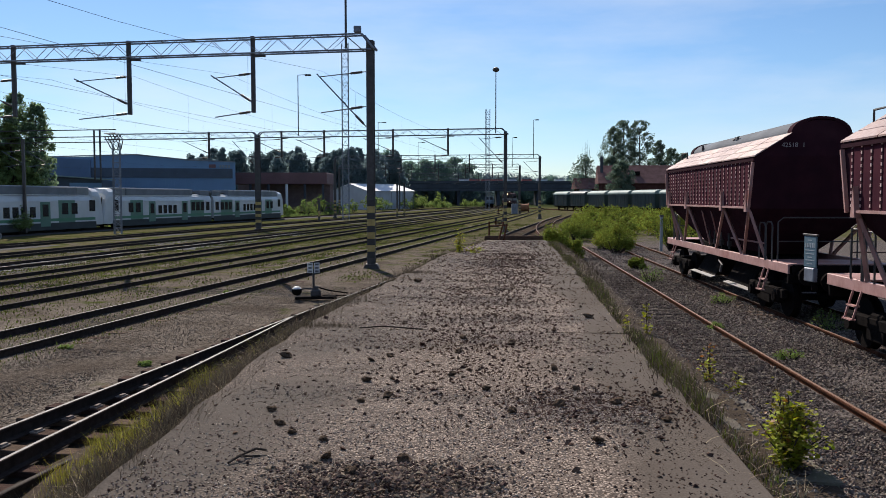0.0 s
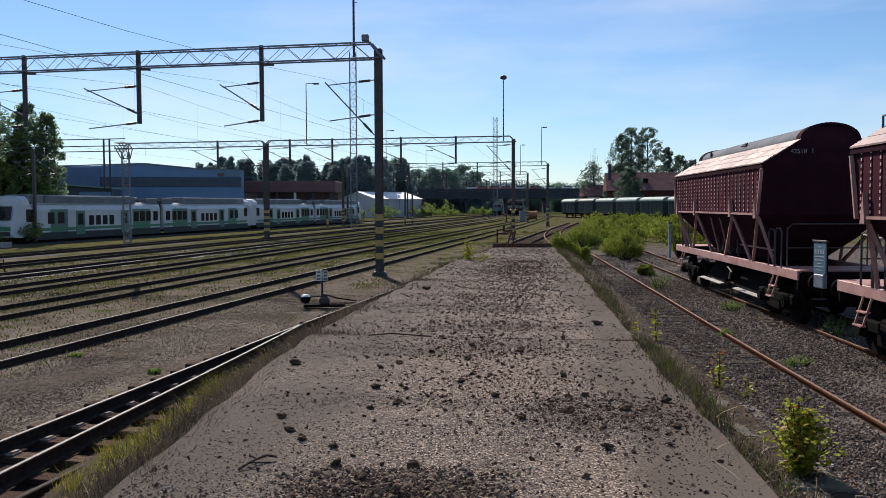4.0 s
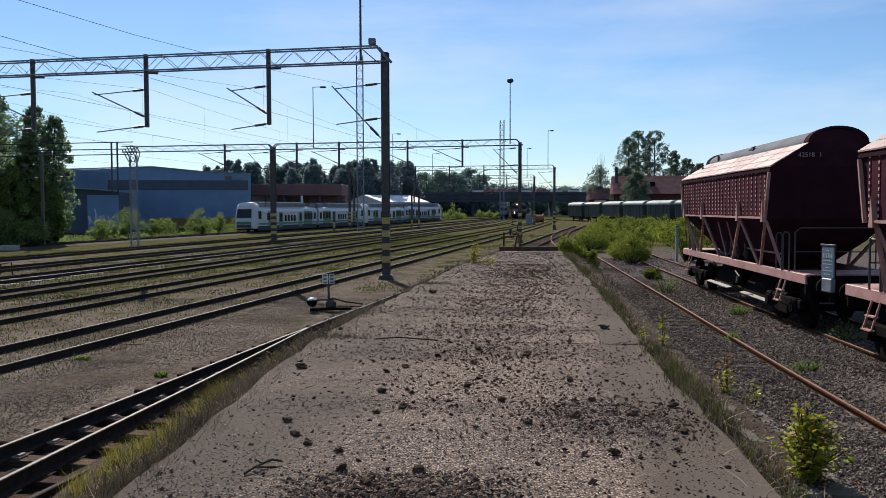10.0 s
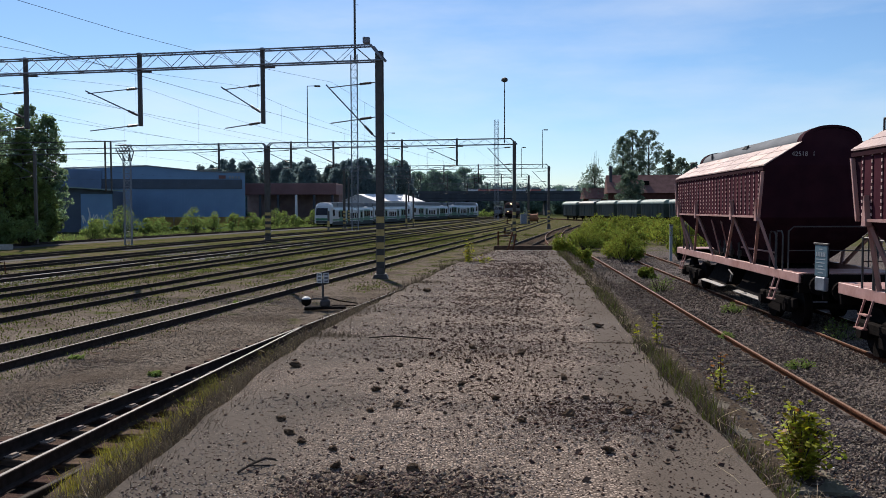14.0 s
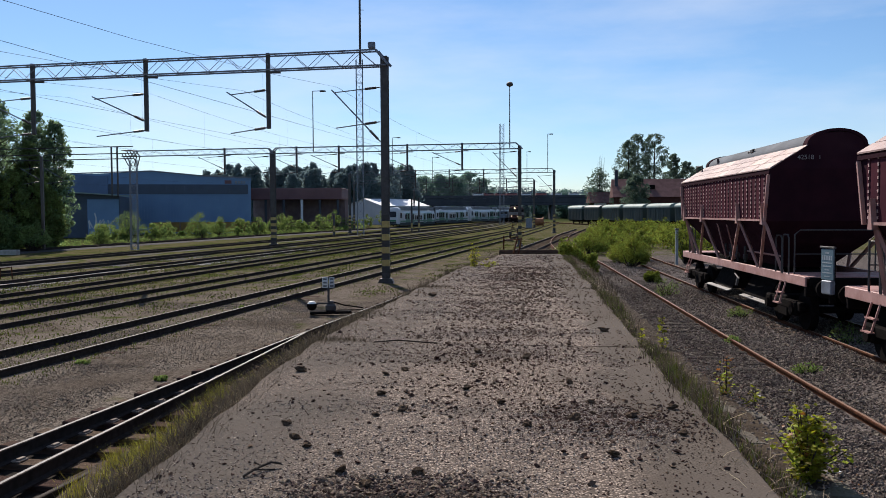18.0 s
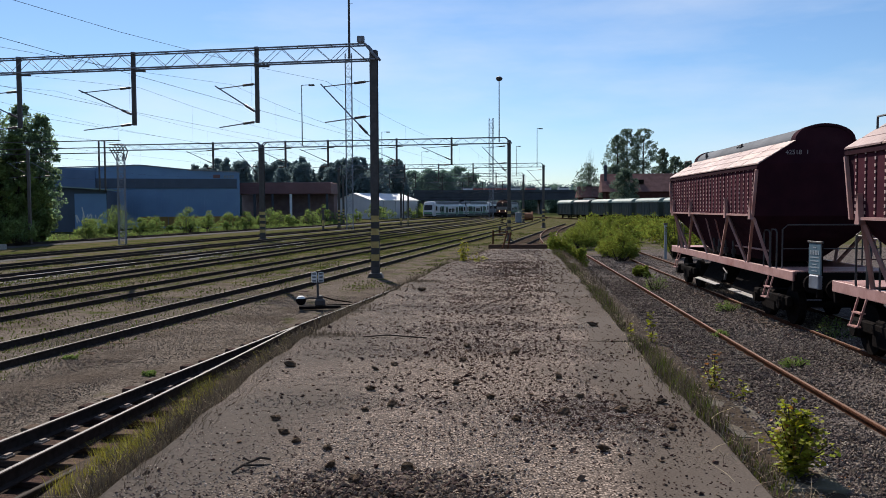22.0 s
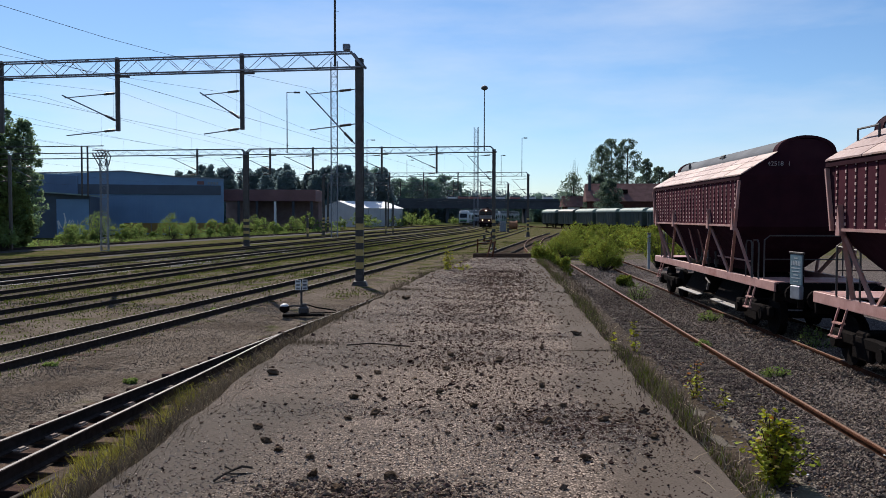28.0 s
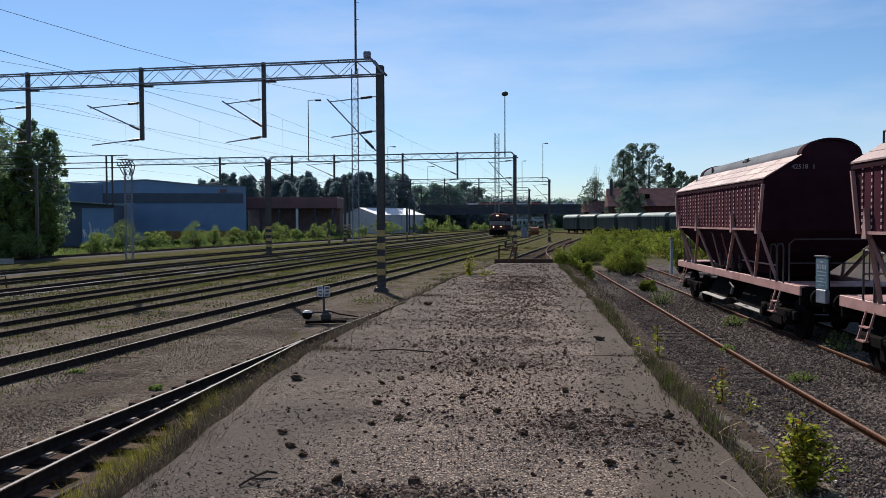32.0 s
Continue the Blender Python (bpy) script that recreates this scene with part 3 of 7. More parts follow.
for j in range(len(ys) - 1):
    for i in range(nx - 1):
        gb.f.append((j * nx + i, j * nx + i + 1, (j + 1) * nx + i + 1, (j + 1) * nx + i))
gb.k = [0] * len(gb.f)
ground = part("ground", gb, M_GROUND, smooth=True)
tagged(ground, "gravelly railway yard ground with patches of grass", "ground", kind="structure")


def aggregate_concrete():
    """Worn concrete: smooth grey dust over patches of exposed pale and dark aggregate."""
    m = bpy.data.materials.new("worn_aggregate_concrete")
    m.use_nodes = True
    n, l = m.node_tree.nodes, m.node_tree.links
    b = n["Principled BSDF"]
    b.inputs["Roughness"].default_value = 0.93
    b.inputs["Specular IOR Level"].default_value = 0.05
    pos = n.new("ShaderNodeNewGeometry").outputs["Position"]

    def tex(s, d=5):
        t = n.new("ShaderNodeTexNoise")
        t.inputs["Scale"].default_value, t.inputs["Detail"].default_value = s, d
        l.new(pos, t.inputs["Vector"])
        return t.outputs["Fac"]

    def rng(v, lo, hi, a=0.0, z=1.0):
        r = n.new("ShaderNodeMapRange")
        for key, val in (("From Min", lo), ("From Max", hi), ("To Min", a), ("To Max", z)):
            r.inputs[key].default_value = val
        l.new(v, r.inputs["Value"])
        return r.outputs["Result"]

    def mix(f, a, c):
        x = n.new("ShaderNodeMixRGB")
        l.new(f, x.inputs["Fac"])
        for key, val in (("Color1", a), ("Color2", c)):
            if isinstance(val, tuple):
                x.inputs[key].default_value = (*val, 1)
            else:
                l.new(val, x.inputs[key])
        return x.outputs["Color"]

    vor = n.new("ShaderNodeTexVoronoi")
    vor.inputs["Scale"].default_value = 56
    l.new(pos, vor.inputs["Vector"])
    cell = n.new("ShaderNodeSeparateXYZ")
    l.new(vor.outputs["Color"], cell.inputs["Vector"])
    pebble = mix(rng(cell.outputs["X"], 0.1, 0.95), (0.078, 0.06, 0.049), (0.43, 0.345, 0.283))
    pebble = mix(rng(vor.outputs["Distance"], 0.3, 0.65), pebble, (0.08, 0.064, 0.054))
    dust = mix(rng(tex(70, 4), 0.3, 0.7), (0.032, 0.026, 0.021), (0.138, 0.114, 0.095))
    dust = mix(rng(tex(2.2, 6), 0.42, 0.68, 0, 0.8), dust, (0.078, 0.062, 0.051))
    dust = mix(rng(tex(0.45, 5), 0.45, 0.6, 0, 0.5), dust, (0.105, 0.09, 0.078))
    # smooth dust towards the siding
    sep = n.new("ShaderNodeSeparateXYZ")
    l.new(pos, sep.inputs["Vector"])
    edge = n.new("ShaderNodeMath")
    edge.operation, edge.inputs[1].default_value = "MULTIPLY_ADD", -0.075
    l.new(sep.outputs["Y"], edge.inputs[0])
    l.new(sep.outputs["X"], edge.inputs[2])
    bare = n.new("ShaderNodeMath")
    bare.operation = "SUBTRACT"
    l.new(tex(0.8, 7), bare.inputs[0])
    sides = n.new("ShaderNodeMath")
    sides.operation = "ADD"
    l.new(rng(edge.outputs[0], 0.6, 1.15, 0.0, 0.42), sides.inputs[0])
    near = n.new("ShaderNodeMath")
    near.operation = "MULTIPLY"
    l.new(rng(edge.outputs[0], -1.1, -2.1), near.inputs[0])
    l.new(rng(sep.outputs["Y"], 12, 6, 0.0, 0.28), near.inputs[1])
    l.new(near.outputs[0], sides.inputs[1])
    l.new(sides.outputs[0], bare.inputs[1])
    worn = rng(bare.outputs[0], 0.27, 0.42)
    # darker soil tone mixed in towards the grassy side, broken up by noise
    grass_side = n.new("ShaderNodeMath")
    grass_side.operation = "MULTIPLY"
    l.new(rng(edge.outputs[0], -0.7, -1.8), grass_side.inputs[0])
    l.new(rng(tex(1.6, 6), 0.3, 0.6, 0.25, 0.75), grass_side.inputs[1])
    l.new(mix(grass_side.outputs[0], mix(worn, dust, pebble), mix(rng(tex(55, 4), 0.35, 0.7), (0.034, 0.029, 0.025), (0.1, 0.085, 0.073))), b.inputs["Base Color"])
    bp = n.new("ShaderNodeBump")
    bp.inputs["Strength"].default_value, bp.inputs["Distance"].default_value = 0.5, 0.01
    h = n.new("ShaderNodeMath")
    h.operation = "MULTIPLY"
    l.new(worn, h.inputs[0])
    l.new(rng(vor.outputs["Distance"], 0.0, 0.6, 1.0, 0.0), h.inputs[1])
    h2 = n.new("ShaderNodeMath")
    h2.operation = "ADD"
    l.new(h.outputs[0], h2.inputs[0])
    l.new(rng(tex(60, 4), 0, 1, 0, 0.5), h2.inputs[1])
    l.new(h2.outputs[0], bp.inputs["Height"])
    l.new(bp.outputs["Normal"], b.inputs["Normal"])
    return m


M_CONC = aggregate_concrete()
# ---------------------------------------------------------------- platform
platform = thing("platform", pose(0, 0, 0), "worn concrete loading platform strewn with rubble", "platform", kind="structure")
JOINTS = [-15, -4.6, 3.2, 10.35, 18.2, 25.6, 33.2]
for a, c in zip(JOINTS, JOINTS[1:]):
    sb = Build()
    cuts = np.linspace(a + 0.003, c - 0.003, 15)
    r1 = np.random.default_rng(int(a * 7 + 200))
    for i, y in enumerate(cuts):
        jl, jr = r1.uniform(-0.05, 0.05), r1.uniform(-0.035, 0.035)
        tilt = 0.13
        x0, x1 = EDGE_LEFT.at(y) + jl, EDGE_RIGHT.at(y) + jr
        for x, z in ((x0, TOP - 0.05), (x0 + 0.05, TOP), (x1 - 0.03, TOP), (x1, TOP - 0.03), (x1, TOP - 0.4), (x0, TOP - 0.4)):
            sb.v.append((x, y - tilt * (x - 0.4), z + (r1.uniform(-0.006, 0.006) if z == TOP else 0)))
    for i in range(len(cuts) - 1):
        for j in range(6):
            k = (j + 1) % 6
            sb.f.append((6 * i + j, 6 * i + 6 + j, 6 * i + 6 + k, 6 * i + k))
    sb.f += [tuple(range(6)), tuple(6 * (len(cuts) - 1) + j for j in reversed(range(6)))]
    sb.k = [0] * len(sb.f)
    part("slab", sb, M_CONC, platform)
core = Build()
cuts = np.linspace(-15, 32.9, 40)
for y in cuts:
    core.v += [(EDGE_LEFT.at(y) + 0.12, y, TOP - 0.06), (EDGE_RIGHT.at(y) + 0.5, y, TOP - 0.1), (EDGE_RIGHT.at(y) + 0.5, y, -0.4), (EDGE_LEFT.at(y) + 0.12, y, -0.4)]
for i in range(len(cuts) - 1):
    for j in range(4):
        core.f.append((4 * i + j, 4 * i + 4 + j, 4 * i + 4 + (j + 1) % 4, 4 * i + (j + 1) % 4))
core.f += [(0, 1, 2, 3), tuple(4 * (len(cuts) - 1) + j for j in (3, 2, 1, 0))]
core.k = [0] * len(core.f)
M_SOIL = mat("dark_soil", (0.042, 0.032, 0.024), (0.065, 0.05, 0.036), 5, 0.95, 0, 0.9, 30)
part("fill", core, M_SOIL, platform, "dark earth fill showing in the joints")
# coping stones along the siding
rc = np.random.default_rng(11)
COPING = []
for k in range(5):
    bm = bmesh.new()
    bmesh.ops.create_cube(bm, size=1.0)
    bmesh.ops.subdivide_edges(bm, edges=bm.edges[:], cuts=4, use_grid_fill=True)
    for v in bm.verts:
        v.co = Vector((v.co.x * 0.42, v.co.y * 1.14, v.co.z * 0.3))
        v.co += Vector((0.05, 0.06, 0.035)) * noise.noise(v.co * 3.5 + Vector((k * 9.0, 0, 0))) + Vector((0.02, 0.02, 0.02)) * noise.noise(v.co * 11)
    me = bpy.data.meshes.new("coping_stone")
    bm.to_mesh(me)
    bm.free()
    me.materials.append(M_EDGE)
    COPING.append(me)
y = -10.0
while y < 32.5:
    m = EDGE_RIGHT.place(y, 0.36 + rc.uniform(-0.05, 0.05), TOP - 0.25 + rc.uniform(-0.07, 0.02)) @ pose(0, 0, 0, rc.uniform(-2, 2), rc.uniform(-1, 5), rc.uniform(-3, 3))
    if rc.random() > 0.18:
        piece("coping_stone", COPING[int(rc.integers(0, 5))], platform, m)
    y += 1.2


def bank_width(y):
    k = step(6.0, 9.0, y)
    return 1.6 * (1 - k) + k * (EDGE_LEFT.at(y) - PLAN_L.at(y) - 0.42)


BANK = [(-1.1, -0.3), (-1.0, -0.16), (-0.88, -0.03), (-0.7, 0.07), (-0.5, 0.24), (-0.3, 0.52), (-0.14, 0.84), (-0.02, TOP - 0.06), (0.1, TOP - 0.08)]


# grassy bank between the platform and the yard track
bank = Build()
cuts = np.linspace(-14, 33.0, 95)
rb = np.random.default_rng(5)
for y in cuts:
    x0, w = EDGE_LEFT.at(y), bank_width(y)
    for s, z in reversed(BANK):
        bank.v.append((x0 + (s * w if s < 0 else s), y, z + rb.uniform(-0.04, 0.04)))
for i in range(len(cuts) - 1):
    for j in range(8):
        bank.f.append((9 * i + j, 9 * i + j + 1, 9 * i + 10 + j, 9 * i + 9 + j))
bank.k = [0] * len(bank.f)
tagged(part("bank", bank, M_SOIL, smooth=True), "earth bank with dry and green grass beside the platform", "bank", kind="structure")

# ---------------------------------------------------------------- tracks
HEAD = [(-0.075, -0.172), (-0.075, -0.158), (-0.012, -0.14), (-0.01, -0.045), (-0.034, -0.032), (-0.034, -0.006), (-0.022, 0.0),
        (0.022, 0.0), (0.034, -0.006), (0.034, -0.032), (0.01, -0.045), (0.012, -0.14), (0.075, -0.158), (0.075, -0.172)]
SL_WOOD = Build().box((0, 0, -0.245), (2.72, 0.245, 0.15), 0.012).mesh("sleeper", [M_SLEEPER])
M_SLEEPER_OLD = mat("grey_rotten_timber", (0.062, 0.053, 0.047), (0.034, 0.029, 0.026), 5, 0.92, 0, 0.9, 25, per_object=0.4, stretch=(0.6, 6, 6))
SL_OLD = Build().box((0, 0, -0.245), (2.62, 0.235, 0.15), 0.02).mesh("sleeper", [M_SLEEPER_OLD])
SL_CONC = Build().box((0, 0, -0.255), (2.6, 0.27, 0.17), 0.03).mesh("sleeper", [M_SLEEPER_C])
SL_LONG = Build().box((0.45, 0, -0.245), (3.7, 0.245, 0.15), 0.012).mesh("sleeper", [M_SLEEPER])
TIE_PLATE = Build().box((0, 0, -0.162), (0.34, 0.17, 0.02), 0.004).box((-0.13, 0, -0.145), (0.05, 0.12, 0.03), 0.004).box((0.13, 0, -0.145), (0.05, 0.12, 0.03), 0.004).mesh("tie_plate", [M_TIE_PLATE])


def track(line, label, y0, y1, sides=(-0.762, 0.762), mats=(M_RAIL, M_RAIL_DULL), sleeper=SL_WOOD, near=(0, 0), far=None, lift=0.0, spacing=0.62, zf=None, second=None, plates=False):
    """Two rails, and sleepers as parts over the stretch near, joined ones beyond."""
    t = thing("railway_track", pose(0, 0, 0), label, "railway track", "tracks of the yard", "structure")
    cuts = list(np.arange(y0, min(60, y1), 1.5)) + list(np.arange(max(y0, min(60, y1)), y1, 4.0)) + [y1]
    for i, dx in enumerate(sides):
        b = Build()
        path = [line.place(y, dx, (zf(y) if zf else 0)) for y in cuts]
        b.sweep(HEAD, path, slots=[1 if j == 6 else 0 for j in range(14)])
        part("rail", b, list(second if second and i else mats), t)
    r = np.random.default_rng(int(abs(y0) * 3 + abs(line.at(30)) * 11))
    y = near[0]
    while y < near[1]:
        piece("sleeper", sleeper, t, line.place(y, r.uniform(-0.05, 0.05), lift + (zf(y) if zf else 0) + r.uniform(-0.008, 0.008)) @ pose(0, 0, 0, 0, 0, r.uniform(-1.5, 1.5)))
        if plates:
            for dx in sides:
                piece("tie_plate", TIE_PLATE, t, line.place(y, dx, lift))
        y += spacing
    if far:
        b = Build()
        y = far[0]
        while y < far[1]:
            b.box((0, 0, -0.245), (2.65, 0.25, 0.15), 0, line.place(y, 0, lift + (zf(y) if zf else 0)))
            y += spacing
        tagged(part("sleepers", b, sleeper.materials[0], t), kind="stuff")
    return t


track(PLAN_L, "yard track with polished rails on dark timber sleepers", -12, 140, mats=(M_RAIL, M_RAIL_TOP), near=(4, 34), far=(55, 130), second=(M_RAIL, M_RAIL_DULL), plates=True)
track(PLAN_L2, "turnout branch with rail half hidden in grass", -12, 19.6, mats=(M_RAIL, M_RAIL_TOP), near=(2, 3))
track(PLAN_A, "yard track with dull rails sunk in gravel and grass", -12, 235, mats=(M_RAIL, M_RAIL_WORN), near=(12, 60), lift=0.004, far=(60, 160))
track(PLAN_B, "yard track with dull rails sunk in grass", -12, 235, near=(18, 60), lift=0.004, far=(60, 160))
track(PLAN_C, "yard track with dull rails among green grass", -12, 300, near=(22, 50), lift=0.004, far=(50, 160))
track(PLAN_D, "main track on pale concrete sleepers", -12, 300, sleeper=SL_CONC, near=(26, 70), lift=0.038)
track(PLAN_E, "main track with dark ballast", -12, 300, near=(30, 50), far=(50, 170), lift=0.015)
track(PLAN_F, "main track with dark ballast", -12, 300, near=(35, 55), far=(55, 170), lift=0.015)
track(PLAN_G, "main track on which the commuter train runs", 20, 390, near=(60, 75), far=(75, 200), zf=low)
track(PLAN_R, "rusty siding beside the platform with half buried sleepers", -12, 124, mats=(M_RUST, M_RUST_TOP), near=(2, 40), lift=0.077, sleeper=SL_OLD)
track(PLAN_W, "rusty siding on which the hopper wagons stand", -12, 165, mats=(M_RUST, M_RUST_TOP), near=(6, 48), lift=0.06)
track(PLAN_Q, "far siding with green covered wagons", 100, 265, mats=(M_RUST, M_RUST_TOP), far=(130, 220))


# dark ballast shoulders under the main tracks
def ballast_bed(line, y0, y1, half, mat_, zf=None, raised=0.09):
    b = Build()
    cuts = np.arange(y0, y1, 3.0)
    b.sweep([(-half - 0.5, -0.27), (-half, -0.185), (0, -0.188), (half, -0.185), (half + 0.5, -0.27)], [line.place(y, 0, raised + (zf(y) if zf else 0)) for y in cuts], closed=False)
    return tagged(part("ballast_bed", b, mat_, smooth=True), "dark crushed stone under the main track", "ballast", kind="structure")


M_BED = mat("track_bed", (0.1, 0.096, 0.095), (0.05, 0.047, 0.046), 11, 0.95, 0, 0.9, 35, third=(0.06, 0.05, 0.042), third_scale=0.6)
M_BROWN_BED = mat("brown_track_bed", (0.085, 0.068, 0.052), (0.035, 0.029, 0.023), 16, 0.95, 0, 0.9, 35, third=(0.075, 0.08, 0.03), third_scale=0.5)
# shade of the hollows between sleepers is put into this oily bed colour
M_OILY_SHADE = mat("oily_shaded_track_bed", (0.022, 0.019, 0.017), (0.036, 0.03, 0.025), 8, 0.95, 0, 0.9, 30)
ballast_bed(PLAN_L, -12, 60, 1.0, M_OILY_SHADE, raised=-0.06)
ballast_bed(PLAN_A, -12, 60, 0.82, M_BROWN_BED, raised=0.03)
ballast_bed(PLAN_B, -12, 70, 0.75, M_BROWN_BED, raised=0.05)
ballast_bed(PLAN_C, -12, 80, 0.75, M_BROWN_BED, raised=0.05)
ballast_bed(PLAN_D, -12, 300, 1.9, M_BED, raised=0.04)
ballast_bed(PLAN_E, -12, 300, 1.9, M_BED, raised=0.04)
ballast_bed(PLAN_F, -12, 300, 1.9, M_BED, raised=0.04)
ballast_bed(PLAN_G, 20, 390, 2.2, M_BED, low, 0.03)


# ---------------------------------------------------------------- overhead line
LAT = Vector((-0.9835, 0.181, 0))           # along a portal's beam, away from the near mast
ALONG = Vector((0.181, 0.9835, 0))


def cantilever(b, ins, root, reach, z_top, z_low, z_arm):
    """Insulated arms that carry the wires, from the root outwards along a beam."""
    tip = root + LAT * reach
    top_in, top_out = root + Vector((0, 0, z_top)), tip + Vector((0, 0, z_top - 0.16))
    b.tube(top_in, top_out, 0.022, 6)
    low_in = root + Vector((0, 0, z_low))
    end = tip + LAT * 0.12 + Vector((0, 0, z_top - 0.04))
    b.tube(low_in, end, 0.03, 6)
    arm_in, arm_out = root + Vector((0, 0, z_arm)), root + LAT * (reach * 0.97) + Vector((0, 0, z_arm - 0.22))
    b.tube(arm_in, arm_out, 0.024, 6)
    for p, q in ((top_in, top_out), (low_in, end), (arm_in, arm_out)):
        d = (q - p).normalized()
        s = p + d * 0.16
        ins.append(Build().lathe(s, d, [(0.035 * i, 0.062 if i % 2 else 0.045) for i in range(15)]))
    return b


def portal(label, base, length, z_top, depth, posts, arms, r=0.035, mast=0.36, striped=True, mast_arm=True, far_mast=True, foot_z=-0.2):
    """A latticed beam on masts across the tracks; posts: distances from the near mast at which drop posts hang."""
    base = Vector(base)
    t = thing("catenary_portal", Matrix.Translation(base), label, "catenary portal", "portals over the tracks")

    def mast_at(d, top):
        b = Build()
        p = LAT * d
        for w in (-1, 1):
            b.box(p + ALONG * (w * mast * 0.36) + Vector((0, 0, (top + foot_z) / 2)), (mast, 0.06, top - foot_z), 0.01, None)
        b.box(p + Vector((0, 0, (top + foot_z) / 2)), (0.05, mast * 0.66, top - foot_z), 0)
        ob = part("mast", b, M_MAST, t)
        if striped:
            z = 0.25
            for i in range(9):
                s = Build().box(p + Vector((0, 0, z + 0.135)), (mast * 1.06, mast * 1.0, 0.268), 0.008)
                part("stripe", s, M_YELLOW if i % 2 else M_BLACK, ob)
                z += 0.27
        f = Build()
        f.sweep([(-0.34, 0), (-0.24, 0.2), (0.24, 0.2), (0.34, 0)], [Matrix.Translation(p + Vector((0, -0.3, foot_z))), Matrix.Translation(p + Vector((0, 0.3, foot_z)))])
        part("foundation", f, M_MAST, t)
        return ob

    mast_at(0, z_top - 0.25)
    if far_mast:
        mast_at(length, z_top - 0.25)
    beam = Build()
    x0, x1 = -0.1, length + 0.1
    cham = 0.42
    for w in (-0.22, 0.22):
        o = ALONG * w
        beam.tube(o + LAT * (x0 + cham) + Vector((0, 0, z_top)), o + LAT * (x1 - cham) + Vector((0, 0, z_top)), r, 6)
        beam.tube(o + LAT * (x1 - cham) + Vector((0, 0, z_top)), o + LAT * (x1 + 0.12) + Vector((0, 0, z_top - depth)), r * 1.6, 6)
        beam.tube(o + LAT * x0 + Vector((0, 0, z_top - depth)), o + LAT * x1 + Vector((0, 0, z_top - depth)), r, 6)
        beam.tube(o + LAT * (x0 + cham) + Vector((0, 0, z_top)), o + LAT * (x0 - 0.12) + Vector((0, 0, z_top - depth)), r * 1.6, 6)
        n = int((x1 - x0 - cham) / 0.75)
        for i in range(n):
            a = x0 + cham + i * 0.75
            z1, z2 = (z_top, z_top - depth) if i % 2 else (z_top - depth, z_top)
            beam.tube(o + LAT * a + Vector((0, 0, z1)), o + LAT * (a + 0.75) + Vector((0, 0, z2)), r * 0.42, 4)
    for i in range(int((x1 - x0) / 1.5)):
        for z in (z_top, z_top - depth):
            s = LAT * (x0 + cham + i * 1.5)
            beam.tube(s + ALONG * 0.22 + Vector((0, 0, z)), s - ALONG * 0.22 + Vector((0, 0, z)), r * 0.5, 4)
    part("beam", beam, M_STEEL, t)
    for d, zb, *far_reach in posts:
        p = LAT * d
        reach = far_reach[0] if far_reach else 2.55
        b = Build().box(p + Vector((0, 0, (z_top + 0.1 + zb) / 2)), (0.17, 0.17, z_top + 0.1 - zb), 0.02)
        b.box(p + Vector((0, 0, z_top - depth - 0.1)) - LAT * 0.25, (0.6, 0.1, 0.07), 0.01)
        drop = part("drop_post", b, M_MAST, t)
        if arms:
            ca, ci = Build(), []
            cantilever(ca, ci, p, reach, zb + 1.66, zb + 0.42, zb + 0.06)
            part("cantilever", ca, M_STEEL, drop)
            for k in ci:
                part("insulator", k, M_INSUL, drop)
    if mast_arm:
        ca, ci = Build(), []
        cantilever(ca, ci, LAT * 0.2, 2.0, 7.98, 5.72, 6.55)
        part("cantilever", ca, M_STEEL, t)
        for k in ci:
            part("insulator", k, M_INSUL, t)
    return t


P1 = Vector((-3.0, 35.0, 0))
p1 = portal("dark steel catenary portal with black and yellow striped mast", P1, 34, 9.5, 0.64, [(5.15, 6.38, 1.8), (10.9, 6.4), (16.55, 6.4), (22.2, 6.4)], True, mast=0.3)
# slim aerial on the beam, and a floodlight beside it
ab = Build().tube(LAT * 1.05 + Vector((0, 0, 8.95)), LAT * 1.05 + Vector((0, 0, 16.0)), 0.05, 8, 0.035)
for z in (11.2, 11.9, 12.6):
    ab.tube(LAT * 1.05 + Vector((0.0, 0, z)), LAT * 1.05 + Vector((0.16, 0, z)), 0.012, 5)
part("aerial", ab, M_MAST, p1)
part("floodlight", Build().box(LAT * 0.55 + Vector((0, 0, 9.72)), (0.3, 0.26, 0.26), 0.03), M_STEEL, p1)
P2 = Vector((5.35, 72.0, 0))
p2 = portal("catenary portal spanning the yard in the middle distance", P2, 22.4, 8.7, 0.5, [(5.0, 6.4), (9.9, 6.4), (16.2, 6.4), (20.2, 6.4)], True, mast=0.28)
P2B = P2 + LAT * 22.6
portal("catenary portal over the main tracks", P2B, 13.8, 8.7, 0.5, [(4.6, 6.4)], True, mast=0.28, far_mast=False, mast_arm=True)
P3 = Vector((13.6, 118.0, 0))
p3 = portal("far steel catenary portal across the yard", P3, 30, 8.9, 0.55, [(5, 6.4), (10, 6.4), (15, 6.4), (20, 6.4)], True, mast=0.32)
P4 = Vector((13.9, 152.0, 0))
p4 = portal("far catenary portal before the road bridge", P4, 34, 8.9, 0.55, [(5, 6.4), (10, 6.4), (15, 6.4), (20, 6.4), (25, 6.4)], True, mast=0.32, striped=True)
P5 = Vector((18.6, 205.0, 0))
portal("far catenary portal before the road bridge", P5, 30, 8.9, 0.55, [(5, 6.4), (10, 6.4), (15, 6.4), (20, 6.4)], True, mast=0.32, striped=False)


